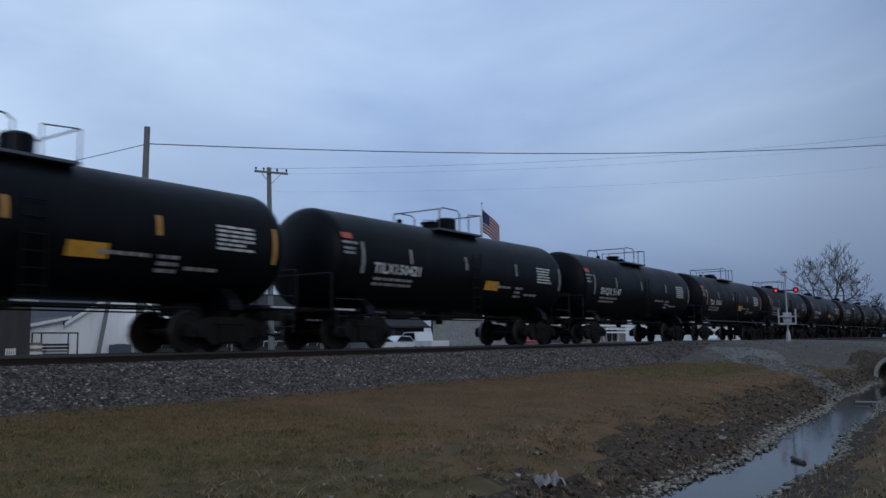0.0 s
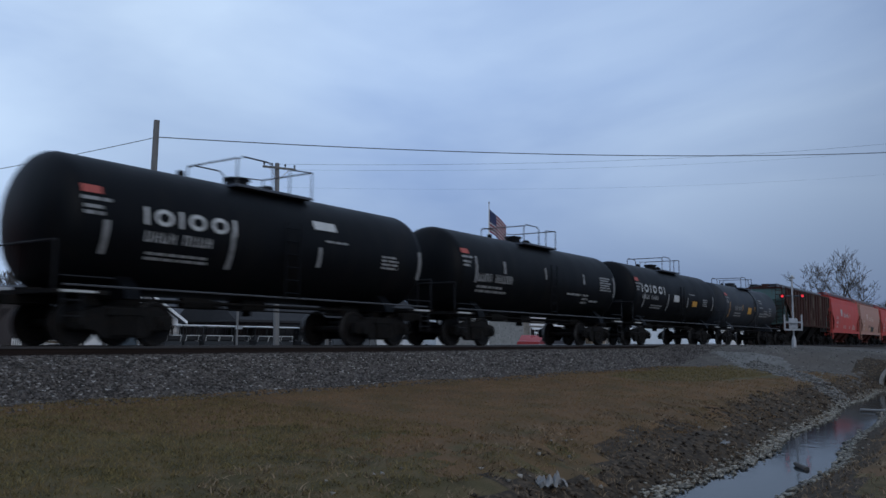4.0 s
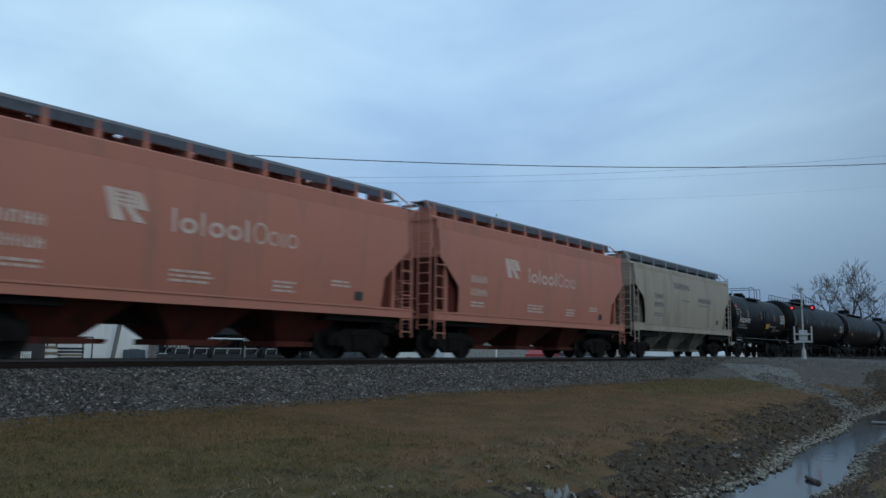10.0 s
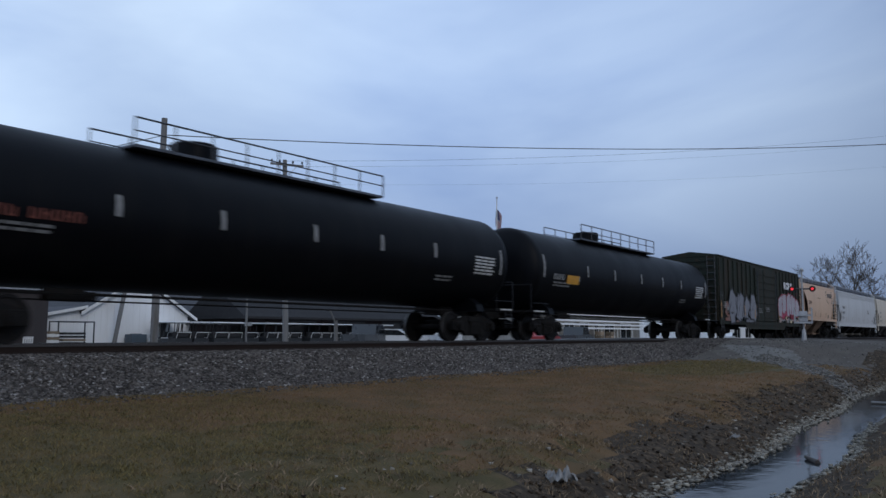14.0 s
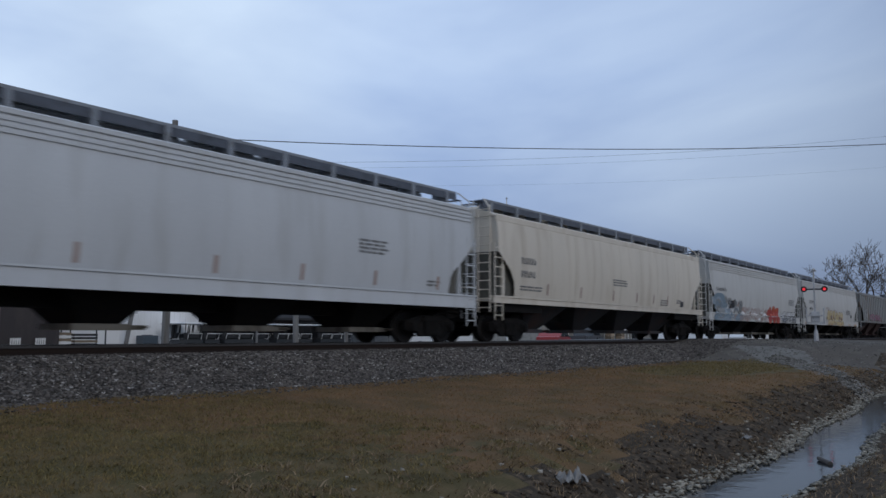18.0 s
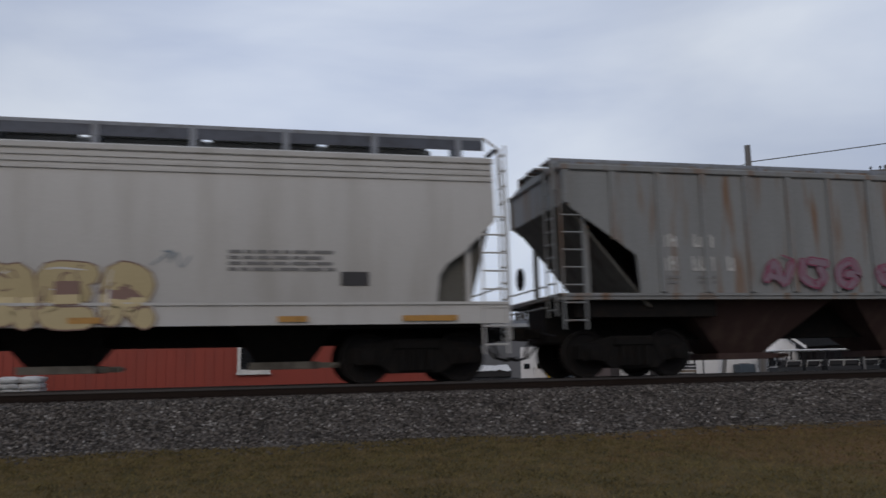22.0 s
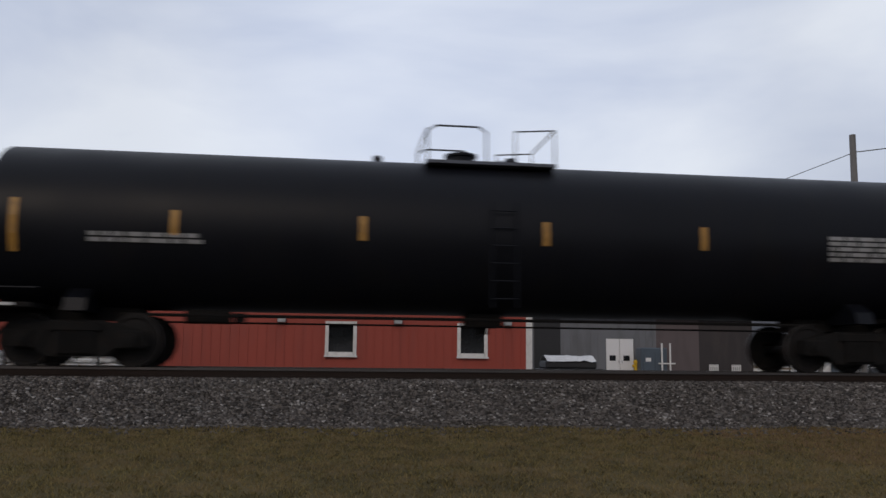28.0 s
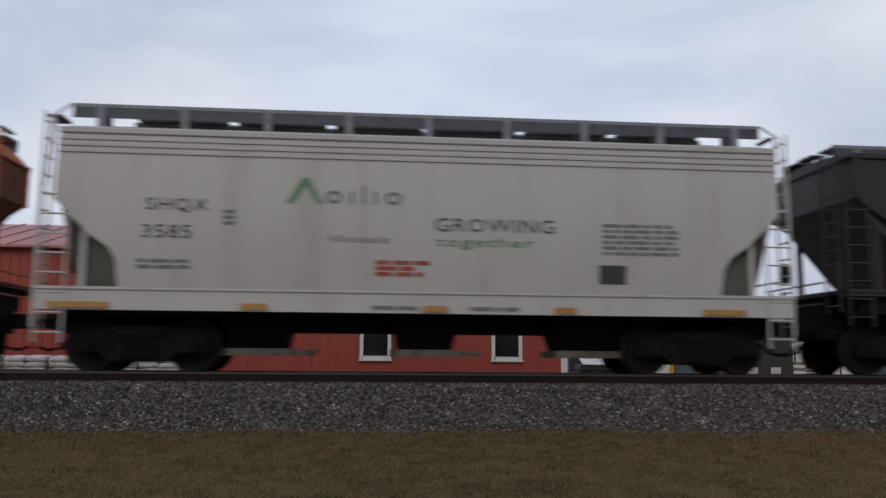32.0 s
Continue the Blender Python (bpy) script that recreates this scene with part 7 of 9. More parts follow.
DARK_ROOF = surface("near_black_roofing", (0.016, 0.015, 0.016), 0.85, 0, 0.25, (0.026, 0.024, 0.024), 0.5, 1, 1, 0.4, 14)
MAROON_SIDING = surface("dark_maroon_siding", (0.022, 0.015, 0.015), 0.7, 0, 0.2, (0.034, 0.026, 0.025), 0.4, 0.6, 4, 0.1, 30, 0.2)
pale_warehouse()
sp = thing("slim_post", "slim grey post at the end of the carts", "post", pose(*along(40.45, 46.5), -0.95))
part("shaft", tube(B(), (0, 0, 0), (0, 0, 3.1), 0.06, 8), POLE, sp)
part("bracket", box(B(), -0.1, 0.35, -0.04, 0.04, 1.55, 1.75), STEEL, sp)

# ---- ditch things ----
cv = thing("culvert", "old concrete culvert pipe under the road", "culvert", pose(37.9, -11.35, -1.38))
bm = B()
lathe_x(bm, [(0, 0.60), (0, 0.74), (0.15, 0.76), (0.3, 0.73), (9.0, 0.73), (9.0, 0.60), (0, 0.60)], 28)
part("pipe", bm, CONCRETE, cv, smooth=False)
bm = B()
lathe_x(bm, [(8.5, 0.0), (8.5, 0.6)], 20)
part("dark_end", bm, BLACKISH, cv)


def crumpled(name, label, m, size, material, seed):
    """A torn sheet lying in ridges and hollows."""
    t = thing(name, label, "litter", m)
    bm = B()
    n = 14
    rows = []
    for j in range(n + 1):
        row = []
        for i in range(n + 1):
            u, v = i / n - 0.5, j / n - 0.5
            edge = 1 + 0.5 * noise.noise((math.atan2(v, u) * 1.3, seed, 2))
            x, y = u * 2 * size[0] * edge, v * 2 * size[1] * edge
            z = size[2] * (0.25 + 0.9 * abs(noise.noise((u * 4 + seed, v * 3, 1))) + 0.4 * noise.noise((u * 9 + seed, v * 9, 4))) * (1 - 1.6 * max(abs(u), abs(v)) ** 2)
            row.append(bm.verts.new((x, y, z)))
        rows.append(row)
    for p, q in zip(rows, rows[1:]):
        for i in range(n):
            bm.faces.new((p[i], p[i + 1], q[i + 1], q[i]))
    part("sheet", bm, material, t)
    return t


crumpled("plastic_sheet", "crumpled pale plastic sheet caught in the bank weeds", pose(8.2, -11.4, ground_z(8.2, -11.4) + 0.02, 0, 0, -50), (0.15, 0.08, 0.26), PLASTIC, 3)
crumpled("bottle_scrap", "white plastic scrap on the ditch bank", pose(14.1, -11.5, ground_z(14.1, -11.5) + 0.01), (0.10, 0.06, 0.10), PLASTIC, 9)
lg = thing("sunken_log", "short dark log lying in the ditch water", "log", pose(13.75, -12.75, WATER_Z + 0.005, 0, 0, 35))
bm = B()
tube(bm, (-0.22, 0, 0), (0.2, 0, 0.03), 0.045, 9, 0.03)
part("wood", bm, BARK, lg)
pk = thing("pale_plank", "pale plank lying in the water by the culvert", "plank", pose(26.2, -12.0, WATER_Z + 0.02, 0, 0, 95))
bm = B()
box(bm, -0.32, 0.32, -0.06, 0.06, 0, 0.05, 0.01)
part("wood", bm, PLASTIC, pk)
# ---- the train ----
TRAIN = []          # (car, place of its middle along the train)
COUPLINGS = [0.3, 14.8, 29.45, 44.3, 59.0, 73.2, 87.85, 100.6, 114.5, 128.2, 142.0, 159.05, 174.1, 188.5, 202.7, 217.05, 231.5, 246.2, 259.6, 279.6, 299.8, 319.95,
             339.3, 352.4, 373.0, 392.95, 412.2, 432.6, 450.25, 466.95, 480.5, 495.2, 514.5, 533.6, 552.7, 573.5, 590.85, 609.45, 623.75, 638.5]
# spray colours
def paint_of(name, col):
    return surface(name, col, 0.6, 0, 0.12, None, 0, 2, 1, 0, 30, 0.3)


S_SILVER, S_BLACK, S_WHITE = paint_of("spray_silver", (0.195, 0.20, 0.225)), paint_of("spray_black", (0.025, 0.025, 0.03)), paint_of("spray_white", (0.62, 0.62, 0.63))
S_PINK, S_ROSE = paint_of("spray_pink", (0.58, 0.16, 0.26)), paint_of("spray_crimson", (0.42, 0.05, 0.11))
S_BLUE, S_CYAN, S_YELLOW = paint_of("spray_blue", (0.08, 0.16, 0.42)), paint_of("spray_cyan", (0.12, 0.42, 0.52)), paint_of("spray_yellow", (0.72, 0.50, 0.08))
S_ORANGE, S_PURPLE, S_GREEN = paint_of("spray_orange", (0.62, 0.22, 0.05)), paint_of("spray_purple", (0.26, 0.10, 0.30)), paint_of("spray_green", (0.20, 0.34, 0.07))
S_SAND, S_BROWN, S_SLATE = paint_of("spray_sand", (0.52, 0.44, 0.28)), paint_of("spray_brown", (0.20, 0.12, 0.10)), paint_of("spray_slate", (0.17, 0.23, 0.28))
S_RUSTPINK, S_PALESILVER, S_CRIMSON = paint_of("spray_rust_pink", (0.23, 0.11, 0.085)), paint_of("spray_pale_silver", (0.36, 0.34, 0.38)), paint_of("spray_dark_crimson", (0.24, 0.025, 0.045))
S_DUSTBLUE, S_ROSEGREY, S_BRICKRED = paint_of("spray_dusty_blue", (0.25, 0.30, 0.35)), paint_of("spray_rose_grey", (0.42, 0.37, 0.36)), paint_of("spray_brick_red", (0.38, 0.07, 0.045))
S_PALEPINK = paint_of("spray_pale_pink", (0.55, 0.40, 0.46))
S_BUBBLE = paint_of("spray_pale_sand", (0.50, 0.41, 0.24))
S_MUTEROSE = paint_of("spray_muted_rose", (0.24, 0.055, 0.10))
S_DULLPINK = paint_of("spray_dull_pink", (0.23, 0.16, 0.20))
S_TAUPE, S_BUFF = paint_of("spray_taupe", (0.36, 0.27, 0.24)), paint_of("overpaint_grey", (0.215, 0.22, 0.22))
S_DEEPRED = paint_of("spray_deep_red", (0.030, 0.008, 0.013))
S_UMBER = paint_of("worn_umber_lettering", (0.26, 0.175, 0.125))
S_DIMSAND = paint_of("worn_sand_lettering", (0.58, 0.34, 0.19))
S_DULLBLUE = paint_of("spray_dull_blue", (0.26, 0.17, 0.26))


def shaded_paint(name, stops):
    """Sprayed paint whose colour changes with height: stops of height and colour."""
    m = surface(name, (0.5, 0.5, 0.5), 0.6, 0, 0.12, None, 0, 2, 1, 0, 30, 0.3)
    nd, lk = m.node_tree.nodes, m.node_tree.links
    tc = nd.new("ShaderNodeTexCoord")
    soft = nd.new("ShaderNodeTexNoise")
    soft.inputs["Scale"].default_value = 1.6
    lk.new(tc.outputs["Object"], soft.inputs["Vector"])
    sep = nd.new("ShaderNodeSeparateXYZ")
    lk.new(tc.outputs["Object"], sep.inputs[0])
    add = nd.new("ShaderNodeMath")
    add.operation = "MULTIPLY_ADD"
    add.inputs[1].default_value = 0.9
    lk.new(soft.outputs[0], add.inputs[0])
    lk.new(sep.outputs[2], add.inputs[2])
    span = nd.new("ShaderNodeMapRange")
    span.inputs[1].default_value, span.inputs[2].default_value = stops[0][0] + 0.45, stops[-1][0] + 0.45
    lk.new(add.outputs[0], span.inputs[0])
    ramp = nd.new("ShaderNodeValToRGB")
    e = ramp.color_ramp.elements
    while len(e) < len(stops):
        e.new(0.5)
    for one, (z, col) in zip(e, stops):
        one.position = (z - stops[0][0]) / (stops[-1][0] - stops[0][0])
        one.color = (*col, 1)
    lk.new(span.outputs[0], ramp.inputs[0])
    lk.new(ramp.outputs[0], nd["Principled BSDF"].inputs["Base Color"])
    return m


S_RAINBOW = shaded_paint("spray_rainbow", [(1.0, (0.42, 0.10, 0.30)), (1.3, (0.66, 0.42, 0.06)), (1.62, (0.55, 0.06, 0.05)), (1.85, (0.34, 0.05, 0.16)), (2.1, (0.10, 0.20, 0.48)), (2.3, (0.25, 0.50, 0.60)), (2.5, (0.62, 0.64, 0.64))])


def length(k):
    return COUPLINGS[k + 1] - COUPLINGS[k]


def put(k, car):
    TRAIN.append((car, (COUPLINGS[k] + COUPLINGS[k + 1]) / 2 + (0.17 if k == 22 else 0)))


def scrawl(car, side, x0, x1, z0, z1, material, seed, n=9, w=0.05, label="sprayed scrawl"):
    """Loose sprayed handwriting: short bent strokes that run on, some of them looped."""
    rng = random.Random(seed)
    bm = B()
    step = (x1 - x0) / n
    for i in range(n):
        a = x0 + step * i
        h = (z1 - z0) * rng.uniform(0.7, 1.0)
        for line in rng.choice(GLYPHS):
            pts = [(a + step * (u * 1.05 - 0.05) + 0.15 * (v - 0.5) * h, z0 + h * v + rng.uniform(-0.06, 0.06) * h) for u, v in line]
            stroke(bm, bend(pts, 4), 1.5 * w * rng.uniform(0.75, 1.25), side, 0.013 + i * 0.0003, 0, 0.3)
    marks("scrawl", bm, material, car, label)


def tank_red(car, side, L, red=True):
    """Small red and white warning patches on the left end of the shell."""
    bm = B()
    end = L / 2 - 0.62
    patch(bm, -end + 0.50, -end + 0.92, 2.92, 3.08, side, 0.014, 0, 2)
    part("end_placard", bm, RED_MARK if red else WHITE_MARK, car)
    small_print(car, side, random.Random(len(TRAIN)), [(-end + 0.48, 2.78, 0.62, 1), (-end + 0.52, 2.62, 0.42, 2)], FADED_MARK, 0.07, 0.12)


def tanks():
    plan = {0: ("black tank car with amber strips and white test panel", TANK_BLACK), 1: ("black tank car with bold white marks", TANK_BLACK), 2: ("black tank car with white marks and faded strips", TANK_BLACK),
            3: ("black tank car with an amber placard and white marks", TANK_BLACK), 4: ("black tank car with faint white data lines", TANK_WORN), 5: ("black tank car with amber strips and white marks", TANK_BLACK),
            7: ("black tank car with dim markings", TANK_WORN), 17: ("glossy black tank car with white marks and an amber placard", TANK_BLACK)}
    for k, (label, paint) in plan.items():
        L = length(k)
        car, side, rng = tank_car(label, L, paint, radius=1.38, zc=2.46, seed=k, rail=k > 2, dome=k < 2)
        e = L / 2 - 7.3
        strips(car, side, [(-5.40 - e, 2.45, 0.85), (-3.3, 2.62, 0.42), (-0.4, 2.62, 0.42), (2.75, 2.62, 0.42), (6.0 + e, 2.45, 0.85)], YELLOW_MARK if k in (0, 3, 5, 17) else FADED_MARK)
        known = {1: "TILX150421", 2: "SHQX 5147", 3: "TILX", 17: "SHQX"}.get(k, "")
        ink = WHITE_MARK if k not in (4, 7) else FADED_MARK
        if known:
            words(car, known, -4.95, 2.08, 0.27, ink, side, stretch=1.05 if k < 3 else 1.0, bold=0.012)
        if k not in (1, 2):
            title(car, side, rng, -3.80 if known else -4.95, -2.75, 2.08, 0.27, ink, (5,) if known else (4, 5))
        small_print(car, side, rng, [(-4.9, 1.88, 1.9, 2), (1.4, 1.95, 1.2, 1), (2.8, 1.95, 0.5, 3), (3.5, 1.75, 0.9, 1)], FADED_MARK, 0.075, 0.14)
        small_print(car, side, rng, [(4.25, 2.75, 1.05, 6)], WHITE_MARK if k not in (4, 7) else FADED_MARK)
        if k in (0, 1, 3, 5, 17):
            placard(car, side, 0.8, 1.65, 1.85, 2.15, AMBER, "amber_placard", "small amber warning placard")
        tank_red(car, side, L)
        put(k, car)
    for k in (6, 8):
        L = length(k)
        car, side, rng = tank_car("black tank car with a bold white painted name", L, TANK_WORN, radius=1.40, zc=2.46, seed=k)
        strips(car, side, [(-4.75, 2.1, 0.65), (-1.66, 2.1, 0.8), (1.1, 2.2, 0.5), (5.2, 2.3, 0.8)], FADED_MARK)
        if k == 6:
            marks("name_line", plain_name("|O|OO|", -4.0, -1.5, 2.44, 0.36, 0.085, side), WHITE_MARK, car, "bold white painted name")
            title(car, side, rng, -3.9, -2.2, 2.10, 0.22, FADED_MARK, (4, 4))
            placard(car, side, 0.94, 1.74, 2.90, 3.12, WHITE_MARK, "white_panel", "small white panel")
        else:
            marks("name_line", plain_name("|O|OO|", -5.2, -2.1, 2.44, 0.38, 0.09, side), WHITE_MARK, car, "bold white painted name")
            title(car, side, rng, -5.0, -3.0, 2.14, 0.20, FADED_MARK, (4, 4))
            placard(car, side, -0.94, -0.19, 2.16, 2.49, WHITE_MARK, "white_panel", "small white panel")
            placard(car, side, 1.85, 2.55, 2.02, 2.30, AMBER, "amber_placard", "dull amber placard")
        small_print(car, side, rng, [(1.3, 2.6, 0.8, 1), (3.5, 2.4, 0.7, 4), (-3.8, 1.85, 1.6, 2)], FADED_MARK)
        tank_red(car, side, L)
        put(k, car)
    L = length(9)
    car, side, rng = tank_car("dusty blue-black tank car with a lagging band", L, TANK_BLUE, radius=1.35, zc=2.40, seed=9, lagged=True)
    strips(car, side, [(-5.12, 2.1, 0.9), (-2.5, 2.3, 0.35), (0.2, 2.3, 0.35)])
    title(car, side, rng, -4.1, -2.65, 2.12, 0.24, FADED_MARK, (4, 4))
    placard(car, side, -1.33, -0.55, 1.95, 2.35, AMBER, "amber_placard", "worn amber placard")
    small_print(car, side, rng, [(-4.1, 1.9, 1.5, 2), (1.3, 2.85, 0.85, 2), (1.35, 2.4, 0.9, 1), (2.5, 2.2, 0.9, 2), (1.45, 2.0, 2.2, 2), (3.7, 2.4, 0.7, 4)], FADED_MARK, 0.08, 0.15)
    tank_red(car, side, L)
    put(9, car)
    for k, gas in ((18, (-6.45, 0.4, -1.35)), (19, (-4.5, 3.4, -2.4)), (20, (-4.4, 3.3, -2.3))):
        L = length(k)
        car, side, rng = tank_car("long black pressure tank car with a railed dome platform", L, TANK_BLACK, radius=1.52, zc=2.58, gas=gas, seed=k)
        strips(car, side, [(-8.67, 2.65, 0.8)] + [(x, 2.65, 0.42) for x in (-5.2, -2.7, 0.1, 2.6, 5.0)] + [(8.6, 2.55, 0.8)], FADED_MARK)
        title(car, side, rng, -7.95, -5.85, 2.22, 0.2, DIM_RED if k < 20 else FADED_MARK)
        small_print(car, side, rng, [(7.1, 2.6, 1.1, 6)], WHITE_MARK)
        small_print(car, side, rng, [(-7.9, 2.08, 1.6, 2), (5.2, 1.9, 0.8, 2)], GREY_MARK)
        if k == 20:
            placard(car, side, -6.9, -5.95, 2.1, 2.42, AMBER, "amber_placard", "amber warning placard")
        put(k, car)
    L = length(30)
    car, side, rng = tank_car("black tank car with white marks and amber strips", L, TANK_NEW, radius=1.48, zc=2.50, seed=30, jacket=True, rail=False)
    strips(car, side, [(-6.43, 2.27, 0.9)] + [(x, 2.28, 0.43) for x in (-4.53, -1.31, 1.95, 4.22)])
    words(car, "SHPX 202260", -5.52, 1.90, 0.24, WHITE_MARK, side, stretch=1.12)
    placard(car, side, 2.74, 3.56, 1.90, 2.18, AMBER, "amber_placard", "amber warning placard")
    placard(car, side, -1.17, -0.42, 1.33, 1.44, AMBER, "low_placard", "low amber strip")
    small_print(car, side, rng, [(-5.4, 1.78, 2.2, 2), (2.3, 1.72, 1.15, 2), (4.5, 1.8, 0.4, 3)], FADED_MARK, 0.06)
    small_print(car, side, rng, [(5.0, 2.55, 1.05, 6)], WHITE_MARK)
    put(30, car)
    L = length(33)
    car, side, rng = tank_car("black tank car with amber strips and grey test panel", L, TANK_NEW, radius=1.48, zc=2.50, seed=33, jacket=True, rail=False)
    strips(car, side, [(x, 2.45, 0.43) for x in (-5.6, -2.4, 0.9, 3.9)] + [(8.2, 2.35, 0.9), (-8.2, 2.35, 0.9)])
    small_print(car, side, rng, [(6.4, 2.5, 1.3, 5), (-7.0, 2.2, 2.2, 2)], FADED_MARK, 0.07)
    put(33, car)
    L = length(35)
    car, side, rng = tank_car("long black tank car with faint markings and a dull red scrawl", L, TANK_NEW, radius=1.46, zc=2.50, seed=35, lagged=True, jacket=True, rail=False)
    strips(car, side, [(-7.58, 2.4, 0.87)] + [(x, 2.37, 0.45) for x in (-4.45, -1.47, 1.76, 4.89)] + [(7.5, 2.4, 0.87)])
    words(car, "CRGX 7922", -6.8, 2.13, 0.24, WHITE_MARK, side, stretch=1.05)
    small_print(car, side, rng, [(-6.75, 1.98, 1.4, 2), (1.04, 2.32, 0.45, 2), (0.1, 1.65, 0.5, 2), (5.9, 2.2, 1.0, 3)], FADED_MARK)
    scrawl(car, side, -2.55, -1.37, 1.75, 2.1, S_DEEPRED, 5, 4, 0.10, "dull red scrawl")
    put(35, car)


tanks()


def potash():
    looks = {11: (RED_NEW, "bright red covered hopper with a bold white painted name"), 12: (RED_PINK, "faded pink-brown covered hopper with a black sprayed block"),
             13: (RED_NEW, "red covered hopper with a white name and dark scrawls"), 14: (RED_FADED, "faded salmon covered hopper with a worn white name"),
             15: (RED_FADED, "salmon covered hopper with a worn pale name"), 29: (ORANGE_RED, "orange-red covered hopper with a pale name and blue scrawls")}
    for k, (paint, label) in looks.items():
        L = length(k)
        car, side, rng = hopper_car(label, L, paint, 3, seed=k, corrugated=False, brackets=12, eave=4.12, roof=4.46, walk_z=4.72, opening=((3.0, 0), (2.16, 1.0), (1.4, 1.06)), band=(0.30, 0.07), sill=(1.12, 1.37), bay_paint=RED_GRIME_SHADE, bracket_paint=paint, slope_paint=RED_GRIME_SHADE)
        pale = WHITE_MARK if k in (11, 13) else (WARM_MARK if k == 29 else PALE_RED_MARK)
        emblem(car, side, -2.85, 2.66, 0.62, pale)
        name_bars(car, side, -1.4, 2.2, 2.58, 0.50, pale, PALE_RED_MARK)
        if k == 29:
            words(car, "POTX", -4.65, 2.40, 0.24, WARM_MARK, side, stretch=1.2)
            words(car, "3233", -4.65, 1.92, 0.24, WARM_MARK, side, stretch=1.2)
        else:
            title(car, side, rng, -4.85, -3.9, 2.36, 0.22, pale, (4,))
            title(car, side, rng, -4.85, -3.9, 1.95, 0.22, pale, (5,))
        small_print(car, side, rng, [(-4.8, 1.70, 0.9, 2), (-1.3, 1.78, 1.1, 3), (1.5, 1.75, 0.7, 3), (3.4, 1.9, 0.7, 2)], pale)
        placard(car, side, 4.3, 4.6, 1.5, 1.72, BLACK_MARK, "black_panel", "small black panel")
        if k == 11:
            scrawl(car, side, 3.2, 4.7, 1.5, 1.85, PALE_RED_MARK, 3, 4, 0.05)
        if k == 12:
            bm = B()
            for x0, x1 in ((-0.15, 0.35), (0.3, 0.75), (0.8, 1.35), (1.4, 2.0)):
                flat_on(bm, [(x0, 1.45), (x1, 1.42), (x1 + 0.12, 1.95 + rng.uniform(-0.1, 0.12)), (x0 + 0.02, 2.02)], side, 0.014 + x0 * 0.0004)
            marks("black_block", bm, S_BLACK, car, "black sprayed block letters")
            placard(car, side, -0.32, -0.18, 1.42, 1.85, S_YELLOW, "yellow_edge")
            placard(car, side, 2.12, 2.26, 1.42, 1.85, S_YELLOW, "yellow_edge")
            placard(car, side, -3.06, -2.94, 1.45, 1.86, S_YELLOW, "yellow_edge")
            scrawl(car, side, -1.7, -0.4, 1.85, 2.15, S_BROWN, 8, 3, 0.12, "dull brown smear")
        if k == 13:
            for i in range(5):
                scrawl(car, side, -3.7 + i * 1.5, -2.7 + i * 1.5, 1.62, 1.95, S_ROSE if i % 2 else S_BROWN, 30 + i, 4, 0.045)
        if k == 29:
            scrawl(car, side, -3.4, -0.6, 1.6, 2.35, S_DULLBLUE, 41, 8, 0.045, "dull blue scrawl")
            scrawl(car, side, 0.5, 2.6, 1.7, 2.2, S_BROWN, 42, 5, 0.035, "faint scrawl")
        put(k, car)


potash()


OLIVE_SEAM = car_paint("olive_weld", (0.25, 0.215, 0.155), (0.36, 0.315, 0.235), 0.8, 0.2, streak=3.0, scale=2.0)
CREAM_SEAM = car_paint("cream_weld", (0.48, 0.43, 0.35), (0.60, 0.545, 0.45), 0.8, 0.2, streak=3.0, scale=2.0)
DUSTY_SEAM = car_paint("dusty_weld", (0.27, 0.25, 0.215), (0.42, 0.395, 0.35), 0.8, 0.2, streak=3.0, scale=2.0)


